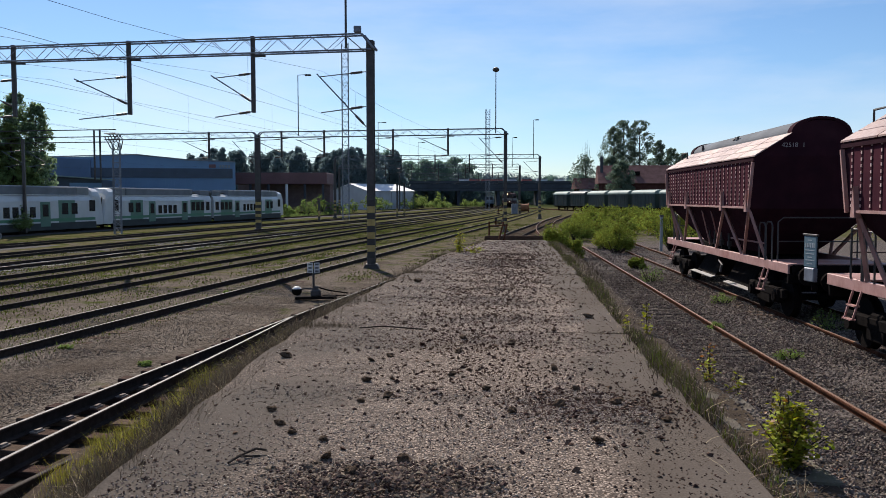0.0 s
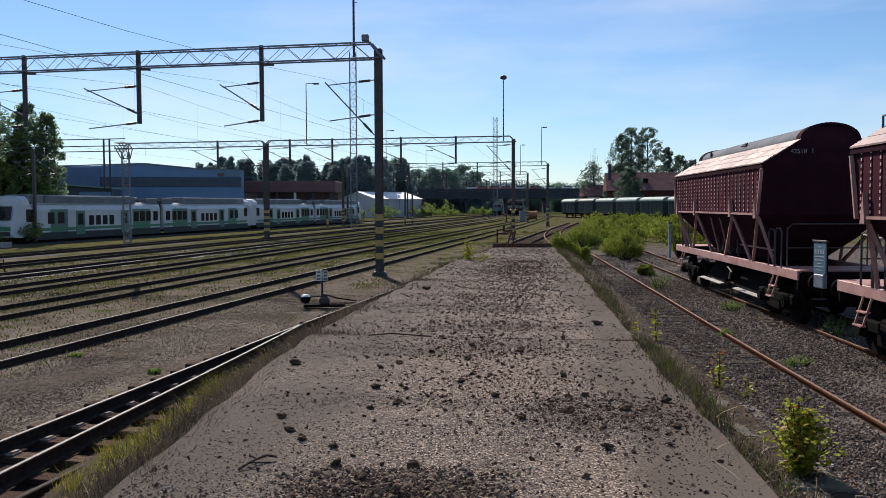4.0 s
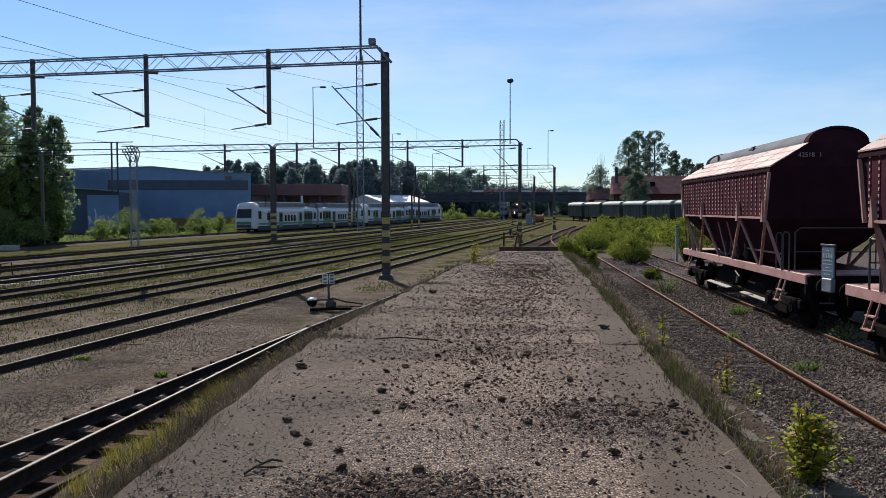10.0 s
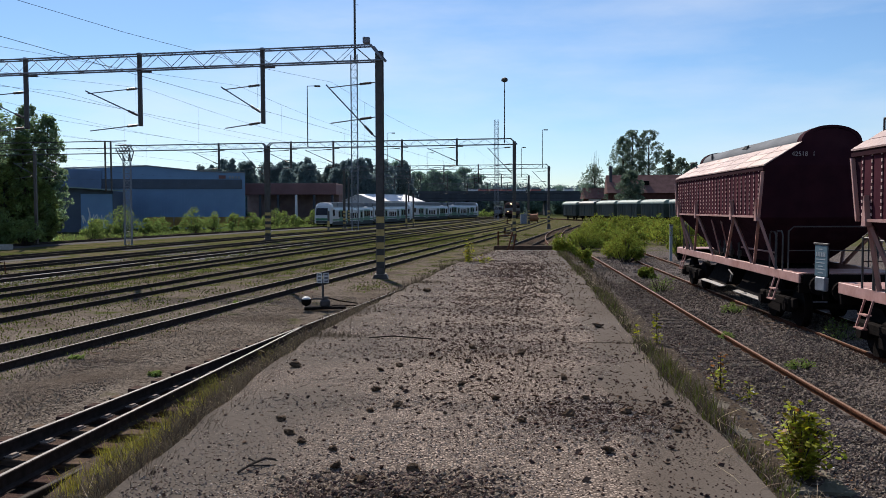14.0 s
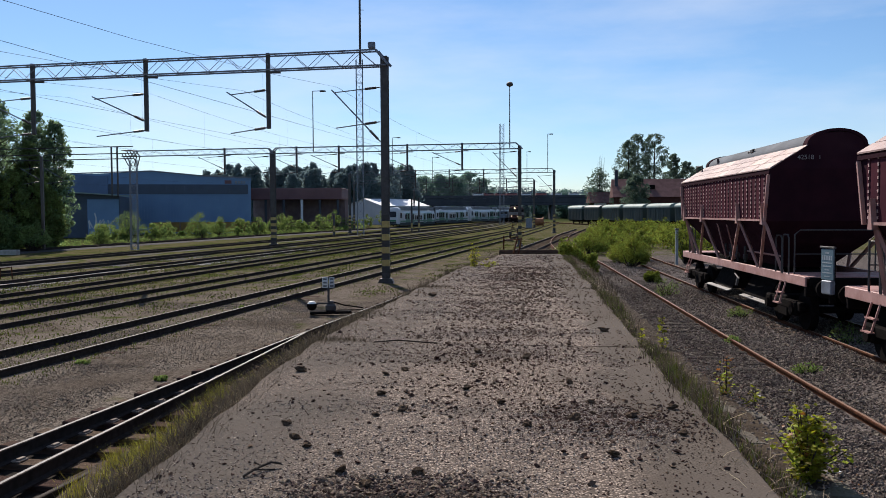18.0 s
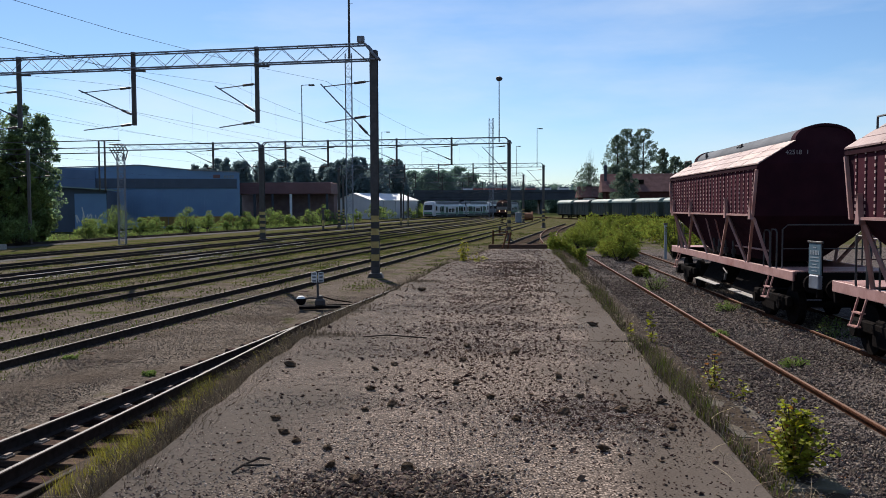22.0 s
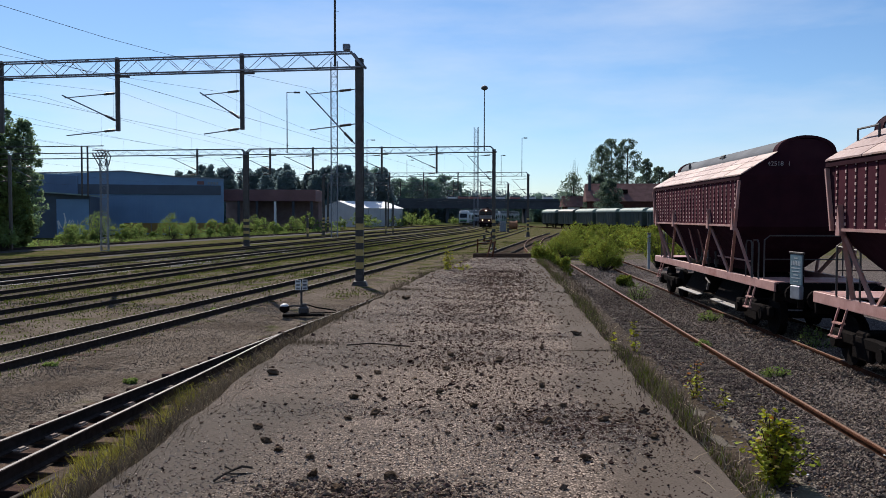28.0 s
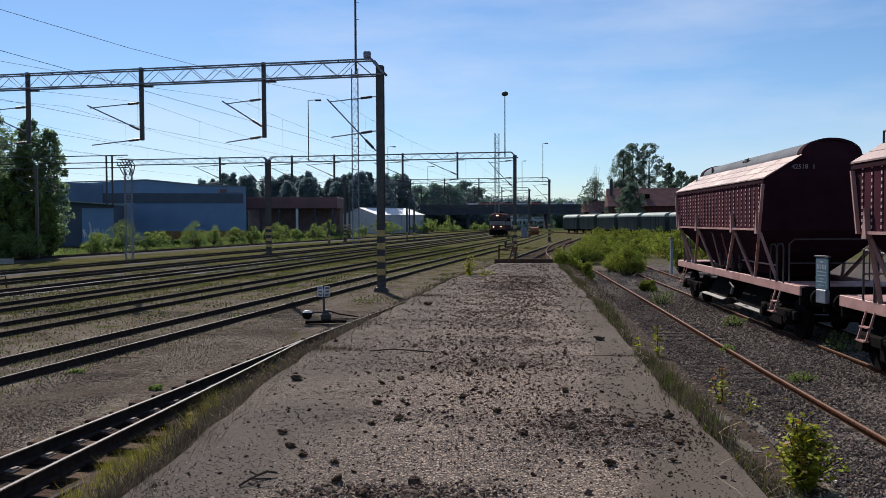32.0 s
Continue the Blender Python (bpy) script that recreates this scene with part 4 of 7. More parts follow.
def lattice_mast(name, label, category, x, y, w, h, z0=-0.5, mat_=M_STEEL, bay=0.9, r=0.035, taper=1.0):
    """A four-legged braced mast."""
    t = thing(name, pose(x, y, 0, 0, 0, 12), label, category)
    n = max(2, int((h - z0) / bay))
    zs = np.linspace(z0, h, n + 1)
    ws = [w * (1 - (1 - taper) * i / n) / 2 for i in range(n + 1)]
    for sx in (-1, 1):
        for sy in (-1, 1):
            b = Build().tube((sx * ws[0], sy * ws[0], z0), (sx * ws[-1], sy * ws[-1], h), r, 6)
            part("leg", b, mat_, t)
    b = Build()
    for i in range(n):
        for sx, sy, tx, ty in ((-1, -1, 1, -1), (1, -1, 1, 1), (1, 1, -1, 1), (-1, 1, -1, -1)):
            b.tube((sx * ws[i], sy * ws[i], zs[i]), (tx * ws[i + 1], ty * ws[i + 1], zs[i + 1]), r * 0.6, 4)
            b.tube((sx * ws[i], sy * ws[i], zs[i]), (tx * ws[i], ty * ws[i], zs[i]), r * 0.6, 4)
    part("bracing", b, mat_, t)
    return t


P2C = P2B + LAT * 13.9
lm = lattice_mast("lattice_mast", "square latticed steel mast at the end of the catenary portal", "mast", P2C.x, P2C.y, 0.62, 7.9, -0.6, M_STEEL, 0.6, 0.045)
kb = Build()
for w in (-0.28, 0.28):
    for z0_, d0, z1_, d1 in ((7.3, 0.3, 8.5, 1.0), (7.3, -0.3, 8.2, -0.55), (8.2, -0.55, 8.75, -0.1), (8.75, -0.1, 8.75, 1.0), (8.2, -0.55, 8.2, 1.0), (7.9, 0.0, 8.75, 0.5)):
        kb.tube(LAT * d0 + ALONG * w + Vector((0, 0, z0_)), LAT * d1 + ALONG * w + Vector((0, 0, z1_)), 0.05, 5)
part("knee_bracket", kb, M_MAST, lm, m=Matrix.Rotation(-radians(12), 4, "Z"))
# heavier beam running on to the left of the latticed mast
hb = Build()
for z in (8.0, 8.5, 9.15):
    hb.tube(P2C + Vector((0, 0, z)), P2C + LAT * 24 + Vector((0, 0, z)), 0.045, 6)
for d in (1.65, 2.25):
    hb.box(P2C + LAT * d + Vector((0, 0, 6.8)), (0.14, 0.14, 4.7), 0.02)
tagged(part("catenary_beam", hb, M_MAST), "dark triple catenary beam between trees and latticed mast", "catenary portal", "portals over the tracks")
tm = thing("catenary_mast", Matrix.Translation(P2C + LAT * 9.75), "dark catenary mast standing among the trees", "mast")
part("mast", Build().box((0, 0, 3.9), (0.26, 0.26, 9.0), 0.02), M_INSUL, tm)
part("sign", Build().box((-0.5, -0.3, 0.6), (0.4, 0.06, 0.6), 0.02), M_STEEL_PALE, tm)
for root in (LAT * 0.2, LAT * -2.4):
    ca, ci = Build(), []
    cantilever(ca, ci, root, 2.0, 7.3, 6.1, 5.95)
    part("cantilever", ca, M_STEEL, tm)
    for k in ci:
        part("insulator", k, M_INSUL, tm)
lattice_mast("lattice_tower", "tall slender latticed floodlight tower", "tower", -12.75, 110, 0.82, 22.8, -0.5, M_STEEL, 1.0, 0.04)
lattice_mast("lattice_tower", "tall slender latticed floodlight tower far off", "tower", 10.6, 200, 0.9, 23.8, -0.3, M_STEEL, 1.2, 0.045)


def portal_lamp(parent, d, top=13.6, arm=0.9, ball=False):
    """A lamp pole standing on a portal's beam."""
    p = LAT * d
    pole = part("lamp_pole", Build().tube(p + Vector((0, 0, 8.3)), p + Vector((0, 0, top)), 0.05, 8, 0.035), M_MAST, parent)
    if ball:
        part("lamp_head", Build().lathe(p + Vector((0, 0, top)), (0, 0, 1), [(0, 0.1), (0.08, 0.26), (0.2, 0.3), (0.32, 0.24), (0.4, 0.08)], 12), M_MAST, pole)
    else:
        part("lamp_arm", Build().tube(p + Vector((0, 0, top)), p + Vector((arm, 0, top + 0.04)), 0.03, 6), M_MAST, pole)
        part("lamp_head", Build().box(p + Vector((arm, 0, top)), (0.55, 0.25, 0.14), 0.04), M_MAST, pole)


portal_lamp(p2, 0.85, 13.5, ball=True)
portal_lamp(p2, 18.6, 13.7, 0.9)
portal_lamp(p3, 0.9, 13.7, 0.5)
portal_lamp(p3, 23.4, 13.7, 0.9)
portal_lamp(p4, 1.3, 13.7, 0.5)
portal_lamp(p4, 18.8, 13.0, 1.0)


# wires: a messenger sagging between the portals, a level contact wire, droppers between
def wire(line, z_c, z_m, ys_, label, r=0.0058):
    t = thing("overhead_wire", pose(0, 0, 0), label, "overhead wire", "overhead wires")
    low_pts, top_pts = [], []
    for a, e in zip(ys_, ys_[1:]):
        n = 8
        for i in range(n + (e == ys_[-1])):
            s = i / n
            y = a + (e - a) * s
            x = line.at(y)
            z = z_m - 1.42 * 4 * s * (1 - s) * min(1.0, abs(e - a) / 60) ** 2
            low_pts.append(Vector((x, y, z_c)))
            top_pts.append(Vector((x, y, z)))
            if i % 2:
                part("dropper", Build().tube(low_pts[-1], top_pts[-1], r * 0.45, 3, cap=False), M_WIRE, t)
    part("contact_wire", Build().line(low_pts, r, 4), M_WIRE, t)
    part("messenger_wire", Build().line(top_pts, r, 4), M_WIRE, t)


for ln, dy in ((PLAN_A, 0.4), (PLAN_B, 1.2), (PLAN_C, 2.0), (PLAN_D, 2.9), (PLAN_E, 3.8)):
    wire(ln, 6.05, 8.05, [-25, 35 + dy, 73 + dy, 119 + dy, 153 + dy, 206 + dy, 236], "thin overhead contact and messenger wire pair")
wire(PLAN_F, 6.05, 8.05, [-25, 40, 78, 124, 158, 210, 240], "thin overhead contact and messenger wire pair")
wire(PLAN_G, 6.0, 7.8, [20, 80, 128, 182, 236, 300], "thin overhead contact and messenger wire pair")

# ---------------------------------------------------------------- hopper wagons
def bogie_parts(parent, y, gauge=1.524, r=0.46, base=1.8):
    """Two wheelsets, side frames and springs."""
    f = Build()
    for sx in (-1, 1):
        f.box((sx * 1.0, y, 0.55), (0.14, base + 0.7, 0.22), 0.03)
        f.box((sx * 1.0, y, 0.38), (0.12, 0.7, 0.3), 0.03)
        for dy in (-base / 2, base / 2):
            f.box((sx * 1.02, y + dy, 0.5), (0.2, 0.3, 0.34), 0.04)
    f.box((0, y, 0.62), (2.1, 0.5, 0.24), 0.04)
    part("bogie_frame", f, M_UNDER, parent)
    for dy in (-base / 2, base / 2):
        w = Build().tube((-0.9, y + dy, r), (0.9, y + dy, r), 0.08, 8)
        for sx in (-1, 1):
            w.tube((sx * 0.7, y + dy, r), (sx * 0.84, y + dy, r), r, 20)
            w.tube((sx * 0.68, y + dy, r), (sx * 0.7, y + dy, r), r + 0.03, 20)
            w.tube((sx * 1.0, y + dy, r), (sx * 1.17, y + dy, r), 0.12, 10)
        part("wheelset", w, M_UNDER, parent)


HL, BL = 6.38, 5.05            # half lengths over the sills and over the body


def hopper_wagon():
    t = thing("hopper_wagon", pose(0, 0, 0), "dark red ribbed hopper wagon with sun-bleached roof", "wagon", "hopper wagons on the siding")
    # body shell: straight sides above, sloping ends, funnels below
    b = Build()
    secs = [(3.74, 1.5, 5.0), (2.5, 1.5, 4.68), (1.95, 1.05, 4.1), (1.3, 0.55, 3.1)]
    for z, hx, hy in secs:
        b.v += [(-hx, -hy, z), (hx, -hy, z), (hx, hy, z), (-hx, hy, z)]
    for i in range(3):
        for j in range(4):
            k = (j + 1) % 4
            b.f.append((4 * i + j, 4 * i + 4 + j, 4 * i + 4 + k, 4 * i + k))
    b.f.append((12, 15, 14, 13))
    # end gables up to the roof
    for s in (-1, 1):
        o = len(b.v)
        prof = [(-1.5, 3.74), (-0.66, 4.29)] + [(0.66 * math.cos(a), 4.31 + 0.28 * math.sin(a)) for a in np.linspace(math.pi, 0, 11)] + [(0.66, 4.29), (1.5, 3.74)]
        b.v += [(x, s * 5.0, z) for x, z in prof]
        b.f.append(tuple(o + i for i in (range(len(prof)) if s < 0 else reversed(range(len(prof))))))
    b.k = [0] * len(b.f)
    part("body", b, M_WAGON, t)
    # roof: three overlapping boards on each slope
    for s in (-1, 1):
        for i in range(3):
            q0, q1 = i / 3, (i + 1) / 3 - 0.045
            x0, z0 = 1.54 - q0 * 0.9, 3.73 + q0 * 0.57
            x1, z1 = 1.54 - q1 * 0.9, 3.73 + q1 * 0.57
            n = 7
            for k in range(n):
                y0, y1 = -BL + 2 * BL * k / n, -BL + 2 * BL * (k + 1) / n - 0.045
                rb_ = Build()
                up = 0.03 - 0.008 * i
                rb_.v += [(s * x0, y0, z0 + up), (s * x0, y1, z0 + up), (s * x1, y1, z1 + up), (s * x1, y0, z1 + up),
                          (s * x0, y0, z0), (s * x0, y1, z0), (s * x1, y1, z1), (s * x1, y0, z1)]
                rb_.f += [(0, 1, 2, 3), (7, 6, 5, 4), (0, 4, 5, 1), (1, 5, 6, 2), (2, 6, 7, 3), (3, 7, 4, 0)]
                rb_.k = [0] * 6
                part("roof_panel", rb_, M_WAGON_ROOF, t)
    def arch(r, h, thick):
        outer = [(r * math.cos(a), 4.29 + h * math.sin(a)) for a in np.linspace(0, math.pi, 23)]
        return outer + [(x * (1 - thick / r), z - thick) for x, z in reversed(outer)]
    part("hatch_cover", Build().sweep(arch(0.66, 0.35, 0.03), [Matrix.Translation((0, -BL + 0.3, 0)), Matrix.Translation((0, BL - 0.1, 0))]), M_HATCH, t, "long grey arched hatch cover")
    for e in (-1, 1):
        part("end_arch", Build().sweep(arch(0.69, 0.38, 0.06), [Matrix.Translation((0, e * BL - 0.07 + 0.1 * (e < 0), 0)), Matrix.Translation((0, e * BL + 0.07 - 0.1 * (e > 0), 0))]).sweep(arch(0.685, 0.375, 0.03), [Matrix.Translation((0, e * (BL - 0.34), 0)), Matrix.Translation((0, e * (BL - 0.08), 0))]), M_WAGON, t)
    part("hatch_lever", Build().box((-0.6, -0.3, 4.48), (0.06, 0.24, 0.1), 0.01).tube((-0.6, -0.5, 4.52), (-0.6, 0.1, 4.46), 0.02, 6), M_MAST, t)
    rail = Build().line([(-1.0, BL - 0.1, 4.0), (-1.0, BL - 0.1, 4.3), (-1.0, BL - 0.9, 4.3), (-1.0, BL - 0.9, 4.08)], 0.022)
    part("roof_rail", rail, M_MAST, t)
    part("roof_valve", Build().box((-0.66, 3.4, 4.42), (0.07, 0.07, 0.18), 0.02), M_MAST, t)
    # ribs and rows of tabs on both long sides, the tabs coloured as sunlit
    for s in (-1, 1):
        ribs, tabs = Build(), Build()
        for k in range(26):
            y = -4.55 + k * 0.364
            ribs.box((s * 1.51, y, 3.1), (0.012, 0.06, 1.14), 0)
            for r_ in range(10):
                tabs.box((s * 1.52, y, 2.62 + r_ * 0.112), (0.014, 0.036, 0.052), 0)
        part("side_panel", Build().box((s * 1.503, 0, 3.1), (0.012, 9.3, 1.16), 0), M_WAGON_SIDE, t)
        part("ribs", ribs, M_WAGON, t)
        tagged(part("tabwork", tabs, M_WAGON_TICK, t), "rows of tabs on the ribs in a sunlit pink", kind="stuff")
        part("eave_strip", Build().bar((s * 1.52, -4.98, 3.66), (s * 1.52, 4.98, 3.66), 0.05, 0.07), M_WAGON, t)
        part("lower_edge", Build().bar((s * 1.53, -4.4, 2.52), (s * 1.53, 4.4, 2.52), 0.1, 0.05), M_WAGON_FRAME, t)
        for e in (-1, 1):
            part("corner_post", Build().bar((s * 1.54, e * 4.93, 3.6), (s * 1.54, e * 4.66, 2.5), 0.05, 0.07, up=(1, 0, 0)), M_WAGON_FRAME, t)
        for y, long_leg, short_leg in ((-4.57, -3.0, -4.75), (-2.36, -0.29, -2.84), (1.74, 3.75, 1.2), (4.3, 3.95, 4.7)):
            br = Build()
            top = Vector((s * 1.5, y, 2.5))
            br.bar(top, (s * 1.13, long_leg, 1.28), 0.07, 0.065)
            br.bar(top, (s * 1.13, short_leg, 1.28), 0.07, 0.065)
            br.v += [(s * 1.6, y - 0.09, 2.42), (s * 1.6, y + 0.09, 2.42), (s * 1.6, y, 2.95), (s * 1.5, y - 0.09, 2.42), (s * 1.5, y + 0.09, 2.42), (s * 1.5, y, 2.95)]
            o = len(br.v) - 6
            br.f += [(o, o + 1, o + 2), (o + 5, o + 4, o + 3), (o, o + 2, o + 5, o + 3), (o + 1, o + 4, o + 5, o + 2), (o, o + 3, o + 4, o + 1)]
            br.k += [0] * 5
            part("brace", br, M_WAGON_FRAME, t)
        for y in (-0.6, 0.45):
            part("strut", Build().tube((s * 1.4, y, 2.45), (s * 1.1, y + 0.1, 1.36), 0.022, 6), M_WAGON_FRAME, t)
        sill = Build().bar((s * 1.12, -HL, 1.18), (s * 1.12, HL, 1.18), 0.1, 0.215, bevel=0.01)
        part("sill", sill, M_WAGON_FRAME, t, "faded pink steel sill")
        for e in (-1, 1):
            # steps at the corners and grab rails over them
            st = Build()
            y = e * (HL - 1.4)
            for dy in (-0.17, 0.17):
                st.bar((s * 1.18, y + dy, 1.1), (s * 1.33, y + dy, 0.58), 0.025, 0.035)
            for z in (0.59, 0.83):
                st.box((s * (1.325 - (z - 0.58) * 0.28), y, z), (0.1, 0.36, 0.025), 0)
            part("step_ladder", st, M_WAGON_FRAME, t)
            gr = Build()
            for off, h in ((0.0, 2.19), (-0.5, 2.16)):
                yy = e * (HL - 1.3 + off)
                gr.line([(s * 1.17, yy - 0.22, 1.28), (s * 1.17, yy - 0.22, h - 0.08), (s * 1.17, yy - 0.14, h), (s * 1.17, yy + 0.14, h), (s * 1.17, yy + 0.22, h - 0.08), (s * 1.17, yy + 0.22, 1.28)], 0.018)
            part("grab_rail", gr, M_MAST, t)
    for e in (-1, 1):
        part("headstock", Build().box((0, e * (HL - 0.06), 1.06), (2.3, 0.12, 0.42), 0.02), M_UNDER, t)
        part("end_platform", Build().box((0, e * (HL - 0.75), 1.28), (2.2, 1.4, 0.03), 0), M_WAGON_FRAME, t)
        er = Build()
        er.line([(-1.1, e * (HL - 0.9), 1.28), (-1.1, e * (HL - 0.9), 2.2), (-0.98, e * (HL - 0.9), 2.3), (0.98, e * (HL - 0.9), 2.3), (1.1, e * (HL - 0.9), 2.2), (1.1, e * (HL - 0.9), 1.28)], 0.018)
        er.line([(-1.1, e * (HL - 0.9), 1.75), (1.1, e * (HL - 0.9), 1.75)], 0.014)
        part("end_railing", er, M_MAST, t)
        for s in (-1, 1):
            bf = Build().tube((s * 0.9, e * HL, 1.06), (s * 0.9, e * (HL + 0.42), 1.06), 0.09, 10).tube((s * 0.9, e * (HL + 0.42), 1.06), (s * 0.9, e * (HL + 0.5), 1.06), 0.2, 14)
            part("buffer", bf, M_UNDER, t)
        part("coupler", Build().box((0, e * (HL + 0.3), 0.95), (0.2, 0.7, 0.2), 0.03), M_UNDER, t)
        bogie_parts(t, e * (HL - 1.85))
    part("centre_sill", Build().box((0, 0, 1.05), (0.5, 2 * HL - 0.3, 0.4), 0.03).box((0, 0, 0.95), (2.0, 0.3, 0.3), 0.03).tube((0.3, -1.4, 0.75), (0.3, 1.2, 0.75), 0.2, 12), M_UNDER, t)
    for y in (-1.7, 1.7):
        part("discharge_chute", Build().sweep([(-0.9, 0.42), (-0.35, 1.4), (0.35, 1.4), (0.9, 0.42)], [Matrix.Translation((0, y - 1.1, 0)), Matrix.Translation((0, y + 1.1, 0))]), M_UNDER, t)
    # sunlit strips below the chutes, given as flaps with the light in their colour
    for s in (-1, 1):
        for y0, y1 in ((0.5, 3.1), (-3.5, -0.85)):
            part("discharge_flap", Build().box((0, 0, 0), (0.15, y1 - y0, 0.03), 0.006, pose(s * 1.0, (y0 + y1) / 2, 0.37, 0, s * 12, 0)), M_FLAP, t, "discharge flap, pale as if sunlit")
    lv = Build().tube((-1.2, -1.2, 0.92), (-1.25, -1.2, 0.66), 0.035, 6).tube((-1.24, -1.42, 0.86), (-1.24, -1.0, 0.98), 0.022, 6)
    for y in (-0.2, 0.5, 1.1, -1.0):
        part("valve_lever", Build().tube((-0.95, y, 1.3), (-0.95, y + 0.1, 1.75), 0.03, 6).box((-0.95, y, 1.45), (0.12, 0.1, 0.16), 0.02), M_MAST, t)
    part("brake_lever", lv, M_MAST, t)
    part("discharge_pipe", Build().tube((-0.8, -3.6, 1.8), (-0.8, 3.6, 1.8), 0.05, 8), M_WAGON_FRAME, t)
    part("air_pipe", Build().tube((-0.9, -3.9, 1.62), (-0.9, -1.0, 1.62), 0.025, 6), M_WAGON_FRAME, t)
    return t


w1 = hopper_wagon()
w1.matrix_basis = PLAN_W.place(24.75)
w2 = copy_thing(w1, PLAN_W.place(9.85))
tagged(w2, "red ribbed hopper wagon with peeling bleached roof boards")


def lettering(text, size, parent, m, material, name="lettering"):
    """Letters of the built-in font, turned into a mesh."""
    cu = bpy.data.curves.new(name, "FONT")
    cu.body, cu.size, cu.align_x, cu.extrude = text, size, "CENTER", 0.002
    ob = bpy.data.objects.new(name, cu)
    scene.collection.objects.link(ob)
    me = bpy.data.meshes.new_from_object(ob.evaluated_get(bpy.context.evaluated_depsgraph_get()))
    bpy.data.objects.remove(ob)
    me.materials.append(material)
    o = new(name, me)
    o.parent, o.matrix_basis = parent, m
    return o


lettering("42518", 0.15, w1, pose(-0.72, -5.02, 3.95, 90, 0, 0), M_WHITE_INK, "wagon_number")
lettering("1", 0.15, w1, pose(-0.4, -5.02, 3.95, 90, 0, 0), M_WHITE_INK, "check_digit")
# data board hung between the two wagons
plate = thing("data_board", PLAN_W.place(16.75) @ pose(-1.3, 0, -0.07, 0, 0, -80), "blue-green data board with pale lettering on the wagon end", "sign")
part("panel", Build().box((0, 0, 1.74), (0.44, 0.03, 0.62), 0.006), M_BLUE_BOARD, plate)
part("cap", Build().box((0, 0, 2.08), (0.52, 0.05, 0.04), 0.006), M_MAST, plate)
part("box", Build().box((0.02, 0, 1.28), (0.36, 0.1, 0.28), 0.02), M_STEEL, plate)
part("bracket", Build().box((0, 0.1, 1.5), (0.06, 0.12, 1.1), 0.01), M_UNDER, plate)
ink = Build()
for z, w, h in ((1.97, 0.12, 0.03), (1.77, 0.34, 0.02), (1.7, 0.3, 0.02), (1.63, 0.16, 0.02), (1.57, 0.34, 0.02), (1.5, 0.2, 0.02)):
    ink.box((0, -0.018, z), (w, 0.004, h), 0)
for k in range(6):
    ink.box((-0.15 + k * 0.06, -0.018, 1.87), (0.036, 0.004, 0.09), 0)
part("lettering", ink, M_PALE_INK, plate)


# ---------------------------------------------------------------- green covered wagons far off
def covered_wagon(roof):
    t = thing("covered_wagon", pose(0, 0, 0), "green covered wagon with shaded side colour and pale rounded roof", "wagon", "green covered wagons")
    hl, hw = 4.55, 1.5
    part("body", Build().box((0, 0, 2.1), (2 * hw, 2 * hl, 2.5), 0.03), M_GREENWAGON, t)
    ring = [(-1.6, 3.1)] + [(1.6 * math.cos(a), 3.28 + 0.55 * math.sin(a)) for a in np.linspace(math.pi, 0, 11)] + [(1.6, 3.1)]
    part("roof", Build().sweep(ring, [Matrix.Translation((0, -hl - 0.1, 0)), Matrix.Translation((0, hl + 0.1, 0))]), roof, t)
    for s in (-1, 1):
        for k in range(9):
            part("rib", Build().box((s * (hw + 0.03), -hl + 0.4 + k * (2 * hl - 0.8) / 8, 2.05), (0.08, 0.1, 2.2), 0.01), M_WAGON_RIB, t)
    for o in t.children:
        for v in o.data.vertices:
            v.co.z *= 1.13
    part("underframe", Build().box((0, 0, 0.85), (2.4, 2 * hl + 0.6, 0.35), 0.02), M_UNDER, t)
    for y in (-2.9, 2.9):
        w = Build()
        for s in (-1, 1):
            w.tube((s * 0.7, y, 0.48), (s * 0.84, y, 0.48), 0.48, 14)
        w.tube((-1, y, 0.48), (1, y, 0.48), 0.1, 8)
        part("wheelset", w, M_UNDER, t)
    return t


cw = covered_wagon(M_PALE_ROOF)
cd = covered_wagon(M_GREENWAGON)
tagged(cd, "dark covered wagon with a dull flat-looking roof")
sq = np.interp(204.5, PLAN_Q.y, PLAN_Q.s)
for i in range(7):
    yq = float(np.interp(sq - i * 10.9 - 5, PLAN_Q.s, PLAN_Q.y))
    src = cd if i == 1 else cw
    if i < 2:
        src.matrix_basis = PLAN_Q.place(yq)
    else:
        copy_thing(cw, PLAN_Q.place(yq))


# ---------------------------------------------------------------- commuter train
CAR = 25.2


